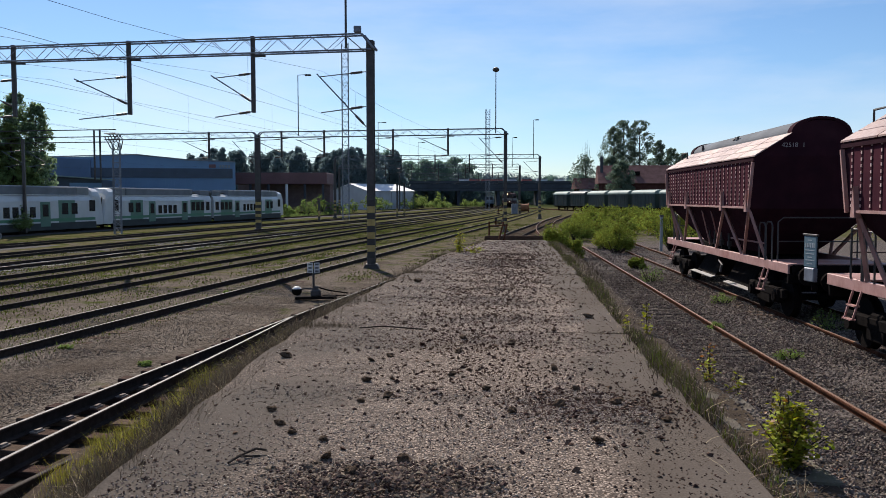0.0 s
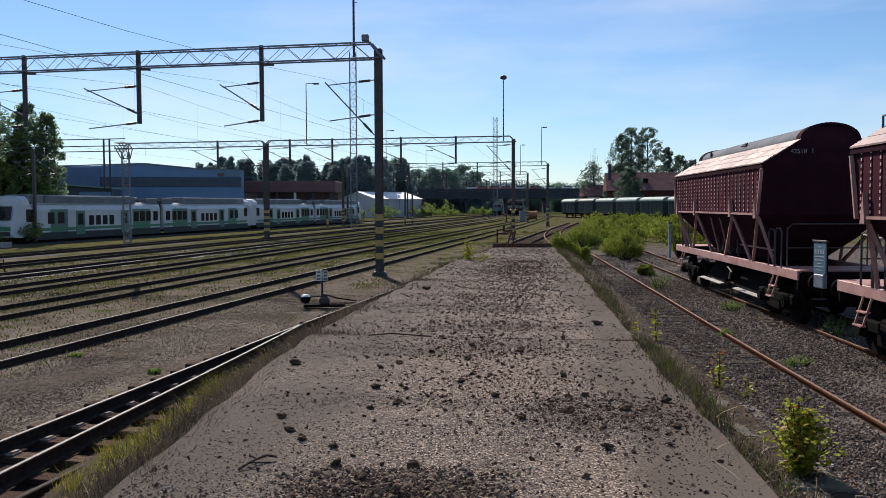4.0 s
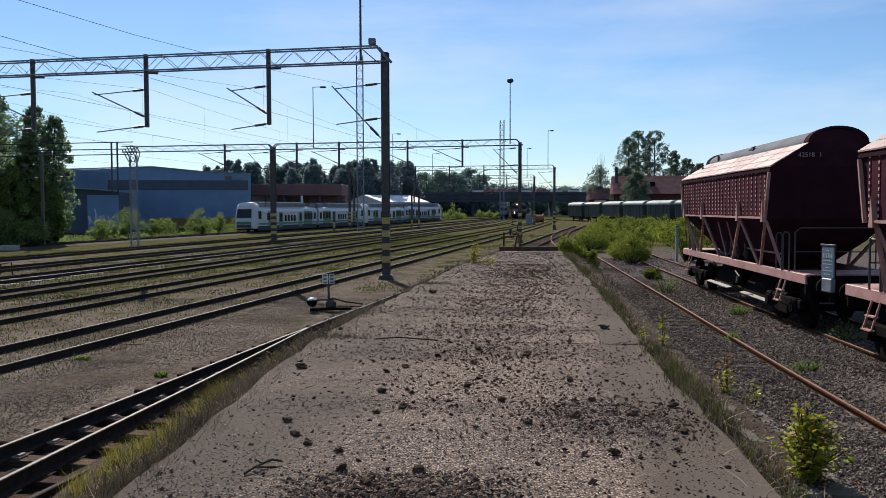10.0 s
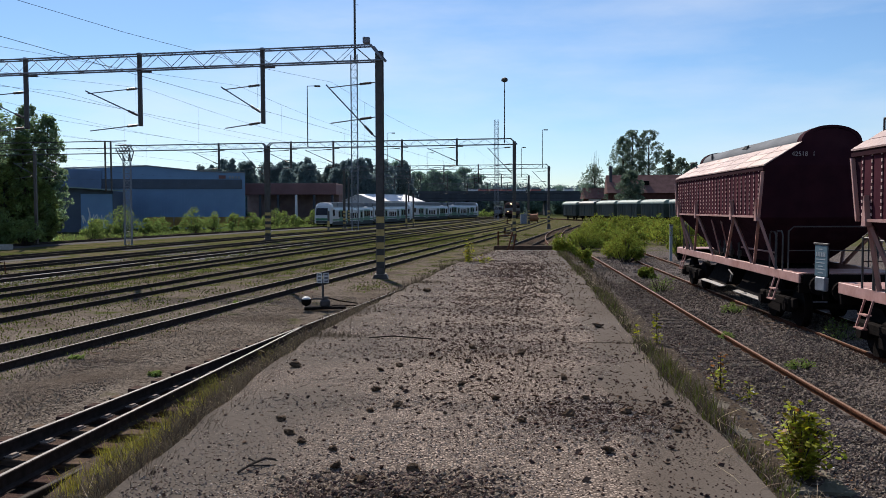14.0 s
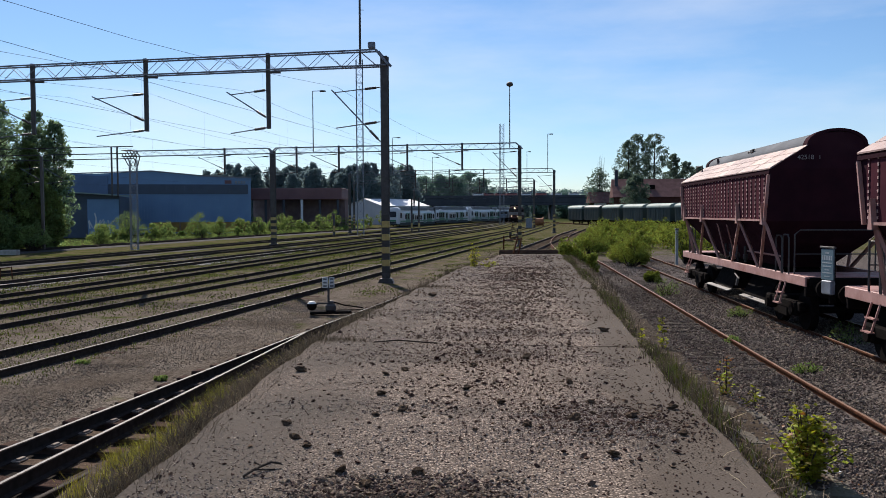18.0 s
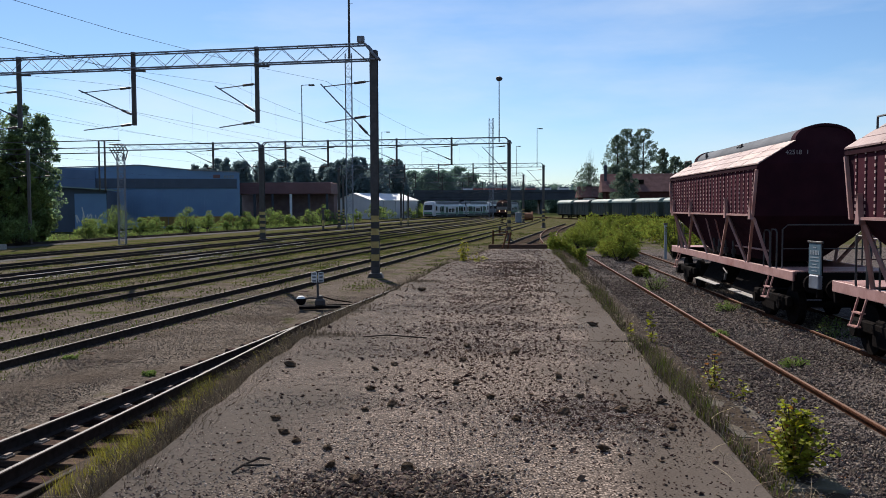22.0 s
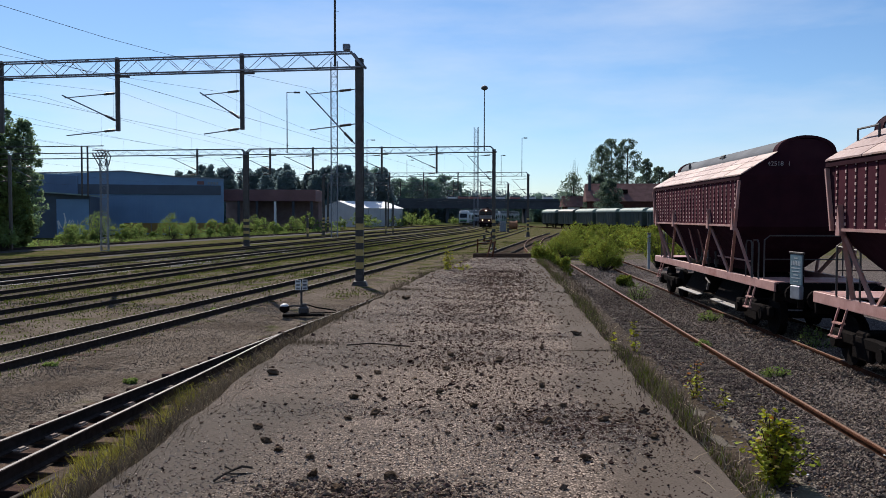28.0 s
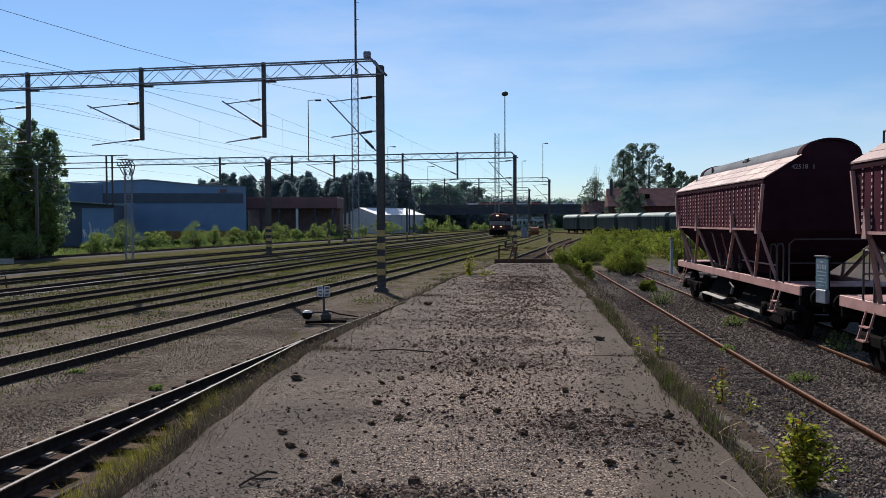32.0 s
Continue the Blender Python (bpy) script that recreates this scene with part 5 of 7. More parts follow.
def train_car(cab):
    """One car; its cab end points along -y if cab is -1, along +y if it is 1."""
    t = thing("train_car", pose(0, 0, 0), "white and green commuter train car with dark windows", "train", "cars of the commuter train")
    h = CAR / 2

    def ring(top, hw=1.6, bot=0.55):
        k = top - 0.0
        return [(-hw, bot), (-hw, k - 0.75), (-hw + 0.12, k - 0.35), (-hw + 0.5, k - 0.08), (0, k), (hw - 0.5, k - 0.08), (hw - 0.12, k - 0.35), (hw, k - 0.75), (hw, bot)]
    secs = [(-h, 1.72, 1.35, 0.7), (-h + 0.1, 1.9, 1.48, 0.5), (-h + 0.5, 3.45, 1.56, 0.45), (-h + 0.95, 3.85, 1.6, 0.45), (-h + 2.1, 3.88, 1.6, 0.55), (-h + 2.35, 3.42, 1.6, 0.55), (h - 0.4, 3.42, 1.6, 0.55)]
    b = Build()
    for y, top, hw, bot in secs:
        b.v += [(x, -cab * y, z) for x, z in ring(top, hw, bot)]
    n = 9
    for i in range(len(secs) - 1):
        for j in range(n):
            k = (j + 1) % n
            q = (n * i + j, n * i + n + j, n * i + n + k, n * i + k)
            b.f.append(q if cab < 0 else tuple(reversed(q)))
    for i in (0, len(secs) - 1):
        q = tuple(n * i + j for j in range(n))
        b.f.append(q)
    b.k = [0] * len(b.f)
    part("body", b, M_TRAIN_WHITE, t, "white painted body")

    def at(f):
        return -cab * (-h + f * CAR)

    def side(name, f0, f1, z0, z1, m, out, label=""):
        for s in (-1, 1):
            part(name, Build().box((s * (1.6 + out / 2 - 0.01), at((f0 + f1) / 2), (z0 + z1) / 2), (out, abs(f1 - f0) * CAR, z1 - z0), 0.01), m, t, label)
    side("green_panel", 0.2, 0.305, 0.7, 2.75, M_TRAIN_PALE, 0.012)
    side("green_panel", 0.755, 0.9, 0.7, 2.75, M_TRAIN_PALE, 0.012)
    side("green_band", 0.065, 0.985, 0.98, 1.22, M_TRAIN_GREEN, 0.016)
    side("skirt", 0.06, 0.985, 0.12, 0.84, M_TRAIN_DARK, 0.03)
    for f in (0.185, 0.245, 0.765, 0.815, 0.865, 0.925):
        side("window", f, f + 0.038, 1.55, 2.5, M_GLASS_DARK, 0.035)
    for f in (0.44, 0.487, 0.534, 0.581):
        side("window", f, f + 0.032, 1.35, 2.2, M_GLASS_DARK, 0.035)
    for f in (0.355, 0.665):
        side("door", f, f + 0.058, 0.5, 2.62, M_TRAIN_PALE, 0.045, "pale green sliding door")
        side("door_window", f + 0.012, f + 0.046, 1.4, 2.4, M_GLASS_DARK, 0.06)
    side("cab_window", 0.065, 0.105, 1.75, 2.75, M_GLASS_DARK, 0.04)
    # windscreen, lower front mask and bumper
    def front(name, y0, z0, hw0, y1, z1, hw1, m, lift):
        p = [(-hw0, y0 - lift, z0), (hw0, y0 - lift, z0), (hw1, y1 - lift, z1), (-hw1, y1 - lift, z1)]
        q = [(x, y + 0.06, z) for x, y, z in p]
        bb = Build()
        bb.v += [(x, -cab * y, z) for x, y, z in p + q]
        bb.f += [(0, 1, 2, 3), (7, 6, 5, 4), (0, 4, 5, 1), (1, 5, 6, 2), (2, 6, 7, 3), (3, 7, 4, 0)]
        bb.k = [0] * 6
        part(name, bb, m, t)
    front("windscreen", -h + 0.09, 1.9, 1.2, -h + 0.39, 3.0, 1.15, M_GLASS_DARK, 0.12)
    front("green_front", -h + 0.0, 1.05, 1.2, -h + 0.0, 1.4, 1.2, M_TRAIN_GREEN, 0.05)
    front("coupler_cover", -h + 0.0, 0.62, 1.15, -h + 0.0, 1.0, 1.15, M_TRAIN_DARK, 0.05)
    for s in (-1, 1):
        part("headlight", Build().box((s * 0.95, -cab * (-h - 0.06), 1.5), (0.3, 0.05, 0.14), 0.02), M_BOARD, t)
    # roof equipment
    part("roof_box", Build().box((0, at(0.135), 3.55), (2.75, 0.085 * CAR, 0.7), 0.08), M_TRAIN_GREY, t)
    part("roof_plant", Build().box((0, at(0.485), 3.55), (2.85, 0.61 * CAR, 0.68), 0.06), M_TRAIN_PLANT, t, "dark grey roof equipment")
    part("roof_plant", Build().box((0, at(0.93), 3.5), (2.7, 0.1 * CAR, 0.6), 0.06), M_TRAIN_PLANT, t)
    part("roof_lid", Build().box((0, at(0.43), 3.915), (2.5, 0.68 * CAR, 0.05), 0.02), M_TRAIN_WHITE, t)
    for k in range(12):
        part("grille", Build().box((-1.43, at(0.21 + k * 0.048), 3.6), (0.05, 0.8, 0.4), 0.01), M_TRAIN_DARK, t)
    part("roof_rail", Build().box((-1.5, at(0.52), 3.2), (0.05, 0.84 * CAR, 0.06), 0.01).box((1.5, at(0.52), 3.2), (0.05, 0.84 * CAR, 0.06), 0.01), M_BOARD, t)
    pg = Build().box((0, at(0.835), 3.5), (1.7, 1.6, 0.2), 0.03).tube((-0.5, at(0.81), 3.55), (-0.5, at(0.86), 3.85), 0.04, 6).tube((0.5, at(0.81), 3.55), (0.5, at(0.86), 3.85), 0.04, 6)
    part("roof_gear", pg, M_TRAIN_DARK, t)
    part("gangway", Build().box((0, at(0.993), 2.1), (2.6, 0.35, 3.0), 0.05), M_TRAIN_DARK, t)
    for o in t.children:
        for v in o.data.vertices:
            if v.co.z > 0.9:
                v.co.z = 0.9 + (v.co.z - 0.9) * 1.2
    for f in (0.16, 0.84):
        bogie_parts(t, at(f), r=0.42, base=2.3)
    return t


cars = [train_car(-1), train_car(1)]
cars.append(copy_thing(cars[0], pose(0, 0, 0)))
cars.append(copy_thing(cars[1], pose(0, 0, 0)))


# ---------------------------------------------------------------- diesel locomotive, front along -y
def locomotive():
    t = thing("diesel_locomotive", pose(0, 0, 0), "red and pale grey diesel locomotive with lit headlights", "locomotive")
    h = 8.6
    b = Build()
    prof = [(-1.55, 1.15), (-1.55, 3.5), (-1.3, 4.1), (-0.6, 4.4), (0.6, 4.4), (1.3, 4.1), (1.55, 3.5), (1.55, 1.15)]
    for y, k in ((-h + 0.1, 0.93), (-h + 0.5, 0.985), (-h + 1.3, 1.0), (h - 1.3, 1.0), (h - 0.1, 0.94)):
        b.v += [(x * (0.97 if k < 0.96 else 1), y + (0.0 if z < 2.6 else (0.35 if k < 0.99 and y < 0 else 0)), 1.15 + (z - 1.15) * k) for x, z in prof]
    for i in range(4):
        for j in range(8):
            k = (j + 1) % 8
            b.f.append((8 * i + j, 8 * i + 8 + j, 8 * i + 8 + k, 8 * i + k))
    b.f += [tuple(range(8)), tuple(32 + j for j in reversed(range(8)))]
    b.k = [0] * len(b.f)
    part("body", b, M_LOCO_RED, t)
    part("front_band", Build().box((0, -h + 0.06, 2.45), (2.9, 0.1, 0.75), 0.03), M_LOCO_WHITE, t, "pale grey front band")
    part("windscreen", Build().box((-0.7, -h + 0.3, 3.35), (1.2, 0.12, 0.72), 0.04, pose(0, 0, 0)).box((0.7, -h + 0.3, 3.35), (1.2, 0.12, 0.72), 0.04), M_GLASS_DARK, t)
    for x, z, r in ((-0.72, 1.75, 0.075), (0.72, 1.75, 0.075)):
        part("headlight", Build().tube((x, -h - 0.02, z), (x, -h + 0.12, z), r, 12), M_LIGHT, t, "lit round headlight")
    part("top_light", Build().box((0.0, -h + 0.28, 3.92), (0.34, 0.14, 0.12), 0.03), M_LIGHT, t, "lit top light")
    for s in (-1, 1):
        part("side_stripe", Build().box((s * 1.56, 0, 2.4), (0.03, 2 * h - 1.0, 0.7), 0), M_LOCO_WHITE, t)
        for k in range(6):
            part("side_grille", Build().box((s * 1.57, -4 + k * 1.7, 3.15), (0.04, 1.1, 0.6), 0.01), M_UNDER, t)
        part("buffer", Build().tube((s * 0.9, -h, 1.06), (s * 0.9, -h - 0.5, 1.06), 0.1, 10).tube((s * 0.9, -h - 0.5, 1.06), (s * 0.9, -h - 0.58, 1.06), 0.23, 14), M_UNDER, t)
        part("cab_window", Build().box((s * 1.56, -h + 1.5, 3.2), (0.04, 0.9, 0.7), 0.02), M_GLASS_DARK, t)
        part("handrail", Build().line([(s * 1.3, -h - 0.05, 1.4), (s * 1.3, -h - 0.05, 2.6)], 0.02), M_BOARD, t)
    part("underframe", Build().box((0, 0, 1.0), (2.9, 2 * h, 0.35), 0.03), M_UNDER, t)
    part("fuel_tank", Build().box((0, 0, 0.62), (2.3, 4.2, 0.7), 0.1), M_UNDER, t)
    part("snow_plough", Build().box((0, -h - 0.1, 0.5), (2.8, 0.25, 0.6), 0.06), M_UNDER, t)
    part("roof_gear", Build().box((0, 1, 4.5), (1.4, 5.0, 0.22), 0.04).tube((0.3, -3, 4.4), (0.3, -3, 4.75), 0.2, 10), M_UNDER, t)
    for y in (-5.2, 5.2):
        bogie_parts(t, y, r=0.5, base=2.6)
    return t


loco = locomotive()


# ---------------------------------------------------------------- buildings
hall = thing("industrial_hall", pose(-37.6, 152, 0, 0, 0, 14), "long blue sheet metal hall with a dark window band", "building")
# wall with a gently arched roof line
hb_ = Build()
prof = [(-34.5, 9.7), (-26, 9.9), (-17, 10.4), (-11.5, 9.8), (-8, 9.55), (0, 9.3)]
for yy in (0, 40):
    hb_.v += [(x, yy, z) for x, z in prof] + [(0, yy, -0.8), (-34.5, yy, -0.8)]
hb_.f += [tuple(reversed(range(8))), tuple(range(8, 16))] + [(i, i + 1, i + 9, i + 8) for i in range(7)] + [(7, 0, 8, 15)]
hb_.k = [0] * len(hb_.f)
part("wall", hb_, M_BLUE, hall, "blue corrugated wall")
cor = Build()
for k in range(70):
    cor.box((-34.2 + k * 0.49, -0.03, 3.2), (0.16, 0.07, 7.6), 0)
part("cladding_ribs", cor, M_BLUE, hall)
# darker copy of the wall blue, holding the shade of the wing's facing
M_BLUE_WING = mat("shaded_blue_wing", (0.085, 0.14, 0.235), (0.07, 0.12, 0.205), 0.4, 0.6)
wing = Build()
wing.v += [(x, y, z) for y in (-0.5, -0.02) for x, z in ((-34.6, -0.8), (-24.4, -0.8), (-24.4, 9.45), (-34.6, 9.8))]
wing.f += [(0, 1, 2, 3), (7, 6, 5, 4), (0, 4, 5, 1), (1, 5, 6, 2), (2, 6, 7, 3), (3, 7, 4, 0)]
wing.k = [0] * 6
part("wing_wall", wing, M_BLUE_WING, hall, "blue sheet metal wing darkened for its facing")
part("window_band", Build().box((-12.5, -0.12, 7.2), (24, 0.2, 1.7), 0.02), M_BLUE_DARK, hall, "dark band of windows")
for k in range(16):
    part("mullion", Build().box((-24 + k * 1.55, -0.24, 7.2), (0.1, 0.06, 1.7), 0), M_BLUE_DARK, hall)
part("roof_trim", Build().bar((-34.5, -0.1, 9.72), (-17, -0.1, 10.42), 0.2, 0.2).bar((-17, -0.1, 10.42), (-8, -0.1, 9.57), 0.2, 0.2).bar((-8, -0.1, 9.57), (0, -0.1, 9.3), 0.2, 0.2), M_STEEL, hall)
part("sign", Build().box((-4.0, -0.2, 8.5), (1.2, 0.1, 0.6), 0.02), M_BRICK_RED, hall, "dull red emblem on the blue wall")
for k in range(4):
    part("sign_letter", Build().box((-2.6 + k * 0.5, -0.2, 8.45), (0.32, 0.1, 0.45), 0.02), M_STEEL_PALE, hall)
annex = thing("annex", pose(-52.8, 130, 0, 0, 0, 14), "low dark blue annex with a pale roof edge", "building")
ab_ = Build()
prof = [(-22, 6.4), (-10, 6.3), (0, 5.6)]
for yy in (0, 14):
    ab_.v += [(x, yy, z) for x, z in prof] + [(0, yy, -0.8), (-22, yy, -0.8)]
ab_.f += [(4, 3, 2, 1, 0), (5, 6, 7, 8, 9), (0, 1, 6, 5), (1, 2, 7, 6), (2, 3, 8, 7), (3, 4, 9, 8), (4, 0, 5, 9)]
ab_.k = [0] * 7
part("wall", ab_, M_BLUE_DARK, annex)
part("roof_edge", Build().bar((-22, -0.6, 6.5), (-10, -0.6, 6.42), 1.4, 0.18).bar((-10, -0.6, 6.42), (2.0, -0.6, 5.55), 1.4, 0.18), M_PALE_ROOF, annex)
part("side_wall", Build().box((-2.4, -0.1, 2.3), (4.6, 0.16, 5.6), 0.02), M_BLUE, annex)
rg = np.random.default_rng(8)
gr_ = Build()
for k in range(12):
    a = Vector((-4.4 + rg.uniform(0, 3.2), -0.22, rg.uniform(0.3, 1.6)))
    gr_.bar(a, a + Vector((rg.uniform(-0.8, 0.8), 0, rg.uniform(0.7, 1.6))), 0.16, 0.02, up=(0, 1, 0))
part("painted_scrawl", gr_, M_BOARD, annex, "pale sprayed scrawl")
part("vent", Build().tube((-16, 2, 6.2), (-16, 2, 7.4), 0.35, 10), M_STEEL, annex)

canopy = thing("red_canopy_building", pose(-29, 190, 0), "flat-roofed building with a deep red fascia on columns", "building")
part("fascia", Build().box((-8.2, 6, 7.2), (22.1, 14, 2.6), 0.1), M_BRICK_RED, canopy)
part("back_wall", Build().box((-8.2, 9, 2.8), (21.6, 6, 6.4), 0.05), M_CANOPY_WALL, canopy)
for k in range(6):
    part("column", Build().box((-18.6 + k * 4.1, -0.6, 2.8), (0.5, 0.5, 6.6), 0.03), M_BRIDGE if k != 3 else M_TENT, canopy)

tent = thing("storage_tent", pose(-20.1, 222, 0, 0, 0, 50.5), "large white gabled storage tent", "tent")
tb = Build()
TL, TW = 18.8, 13.2            # its long side runs along x, its gable end along y
tb.v += [(x, y, z) for x in (0, TL) for y, z in ((0, -0.6), (TW, -0.6), (TW, 4.7), (TW / 2, 6.6), (0, 4.7))]
tb.f += [(0, 1, 2, 3, 4), (9, 8, 7, 6, 5), (0, 4, 9, 5), (1, 6, 7, 2)]
tb.k = [0] * 4
part("wall", tb, M_TENT_WALL, tent, "white canvas walls with shade in their grey")
for e in (0, 1):
    part("roof", Build().bar((TL / 2, TW / 2, 6.66), (TL / 2, TW / 2 + (TW / 2 + 0.25) * (2 * e - 1), 4.68), TL + 0.5, 0.08), M_TENT, tent)
for k in range(5):
    part("frame_rib", Build().box((0.3 + k * (TL - 0.6) / 4, -0.05, 2.05), (0.14, 0.08, 5.2), 0.02), M_STEEL_PALE, tent)

# road bridge
bridge = thing("road_bridge", pose(0, 330, 0, 0, 0, 2), "long low concrete road bridge over the tracks", "bridge")
part("deck", Build().box((20, 0, 7.6), (290, 10, 2.2), 0.1).box((20, -5.2, 8.9), (290, 0.4, 1.0), 0.05).box((20, 5.2, 8.9), (290, 0.4, 1.0), 0.05), M_BRIDGE, bridge)
part("edge_beam", Build().box((20, -4.5, 6.2), (290, 0.8, 1.4), 0.05), M_BRIDGE, bridge)
for k in range(18):
    part("pier", Build().box((-118 + k * 15.5, 0, 2.6), (1.2, 7, 6.6), 0.1), M_BRIDGE, bridge)
part("railing", Build().line([(-125, -5.2, 10.3), (165, -5.2, 10.3)], 0.05).line([(-125, -5.2, 9.9), (165, -5.2, 9.9)], 0.03), M_STEEL, bridge)


def road_car(x, colour, size, label):
    t = thing("parked_car", pose(x, 331.5, 8.72, 0, 0, 2), label, "car", "vehicles on the bridge")
    part("body", Build().box((0, 0, 1.0), (size * 2.0, 1.9, 1.4), 0.2), colour, t)
    part("cabin", Build().box((0.1, 0, 1.55), (size * 1.6, 1.94, 0.4), 0.1), M_GLASS_DARK, t)
    for sx in (-0.7, 0.7):
        for sy in (-0.8, 0.8):
            part("wheel", Build().tube((sx * size, sy - 0.1, 0.32), (sx * size, sy + 0.1, 0.32), 0.32, 10), M_BLACK, t)


for i, x in enumerate((8, 12.5, 17, 21.5, 27, 33, 39, 46, 53, 60)):
    road_car(x, M_CAR_RED if i in (1, 2, 3, 5) else M_TRAIN_WHITE, 2.1, "red van on the bridge" if i in (1, 2, 3, 5) else "pale van on the bridge")

# red-roofed houses beyond the green wagons
house = thing("red_roofed_house", pose(53.5, 196, 0, 0, 0, -6), "long brick house with a red tiled roof", "house")
part("wall", Build().box((6, 5, 3.0), (44, 10, 7.0), 0.05), M_WALL_DARK, house)
rf = Build()
rf.v += [(-17, -0.8, 6.2), (29, -0.8, 6.2), (29, 5, 10.6), (-17, 5, 10.6), (29, 10.8, 6.2), (-17, 10.8, 6.2)]
rf.f += [(0, 1, 2, 3), (3, 2, 4, 5), (0, 3, 5), (1, 4, 2), (0, 5, 4, 1)]
rf.k = [0] * 5
part("roof", rf, M_ROOF_RED, house, "red tiled gable roof")
part("chimney", Build().box((-16, 3, 10.5), (0.7, 0.7, 4.4), 0.05), M_BRIDGE, house)
for k in range(3):
    part("roof_vent", Build().box((-8 + k * 11, 1.6, 8.6), (1.6, 1.0, 0.9), 0.05), M_UNDER, house)
lodge = thing("gable_house", pose(44.6, 240, 0), "small brick house with red roof", "house")
part("wall", Build().box((0, 3, 2.6), (12, 8, 6.2), 0.05), M_WALL_DARK, lodge)
rf = Build()
rf.v += [(-6.8, -1.4, 5.4), (6.8, -1.4, 5.4), (6.8, 3, 8.6), (-6.8, 3, 8.6), (6.8, 7.6, 5.4), (-6.8, 7.6, 5.4)]
rf.f += [(0, 1, 2, 3), (3, 2, 4, 5), (0, 3, 5), (1, 4, 2), (0, 5, 4, 1)]
rf.k = [0] * 5
part("roof", rf, M_ROOF_RED, lodge)
part("gable", Build().box((-4, -1.0, 4.4), (3.4, 0.3, 1.6), 0.02), M_BOARD, lodge)


# ---------------------------------------------------------------- trees and bushes
def tree(label, x, y, h, width, leaf_mat, seed, leaf=0.35, per=60, clumps=60, base=0.15, pointed=0.3, clump=1.0, name="tree", z0=None):
    """Tapered trunk, limbs, and a crown of leaf clumps with gaps."""
    r = np.random.default_rng(seed)
    z0 = ground_z(x, y) - 0.05 if z0 is None else z0
    t = thing(name, pose(x, y, z0, 0, 0, float(r.uniform(0, 360))), label, "tree", "")
    tk = Build()
    lean = r.uniform(-0.03, 0.03, 2) * h
    pts = [Vector((lean[0] * s * s, lean[1] * s * s, h * 0.93 * s)) for s in (0, 0.25, 0.5, 0.75, 1.0)]
    rad = [0.02 * h * (1 - 0.9 * s) + 0.02 for s in (0, 0.25, 0.5, 0.75, 1.0)]
    for i in range(4):
        tk.tube(pts[i], pts[i + 1], rad[i], 8, rad[i + 1], cap=False)
    cs, rs_ = [], []
    for k in range(clumps):
        s = base + (1 - base) * (k + 0.5) / clumps
        q = (s - base) / (1 - base)
        prof = min(1.0, q / 0.25) ** 0.7 * (1 - pointed * q) * math.sqrt(max(0.03, 1 - max(0, (q - 0.55) / 0.47) ** 2))
        a, d = r.uniform(0, 2 * math.pi), width / 2 * prof * r.uniform(0.45, 1.05)
        c = Vector((lean[0] * s * s + d * math.cos(a), lean[1] * s * s + d * math.sin(a), h * s))
        if k % 2 == 0:
            root = Vector((lean[0] * s * s, lean[1] * s * s, max(h * base * 0.8, h * s - d * 0.8)))
            tk.tube(root, c, 0.005 * h * (1.1 - s) + 0.015, 5, 0.012, cap=False)
        cs.append(c)
        rs_.append(clump * width * r.uniform(0.08, 0.2) * (0.6 + 0.6 * prof))
    part("trunk", tk, M_BARK, t)
    b = Build()
    b.arrays(*leaf_cloud(r, cs, rs_, per, leaf))
    part("crown", b, leaf_mat, t)
    return t


def bush(label, x, y, h, width, leaf_mat, seed, leaf=0.16, per=45, clumps=16, z0=None, name="bush"):
    r = np.random.default_rng(seed)
    z0 = ground_z(x, y) - 0.03 if z0 is None else z0
    t = thing(name, pose(x, y, z0), label, "bush", "")
    st, cs, rs_ = Build(), [], []
    for k in range(clumps):
        a, d, q = r.uniform(0, 2 * math.pi), r.uniform(0, 1) ** 0.6 * width / 2, r.uniform(0.25, 0.95)
        q *= 1 - 0.45 * (2 * d / width) ** 2
        c = Vector((d * math.cos(a), d * math.sin(a), h * q))
        st.tube((c.x * 0.25, c.y * 0.25, 0), c, 0.02 + 0.004 * h, 5, 0.008, cap=False)
        cs.append(c)
        rs_.append(width * r.uniform(0.12, 0.2))
    tagged(part("branchwork", st, M_BARK, t), kind="stuff")
    b = Build()
    b.arrays(*leaf_cloud(r, cs, rs_, per, leaf, 1.0))
    part("foliage", b, leaf_mat, t)
    return t


# tall trees on the left, before the blue hall
for i, (x, y, h, w) in enumerate(((-46.6, 84, 15.0, 7), (-44.6, 88, 14.4, 5.6), (-42.8, 88, 13.4, 4.8), (-49.5, 88, 14.6, 7.0), (-46.5, 79.5, 10.0, 5.5), (-44.6, 83, 8.0, 5.0), (-42.4, 86, 6.5, 4.4), (-43.6, 85, 11.0, 4.0), (-52, 84, 15, 6), (-56, 88, 14, 6), (-48.3, 82, 12, 5))):
    tree("tall slender leafy tree beside the main track", x, y, h, w, M_LEAF if h > 12.5 else M_LEAF_SUN, 40 + i, 0.25, 46, 340, 0.03, 0.42, clump=0.55)
for i, (x, y, h, w) in enumerate(((-44.2, 78.5, 5.2, 4.2), (-41.0, 80, 3.4, 3.0), (-47.5, 77, 4.6, 4.4), (-43.0, 79, 2.6, 2.6))):
    bush("sunlit yellow-green bush under the tall trees", x, y, h, w, M_LEAF_SUN, 280 + i, 0.17, 80, 44)
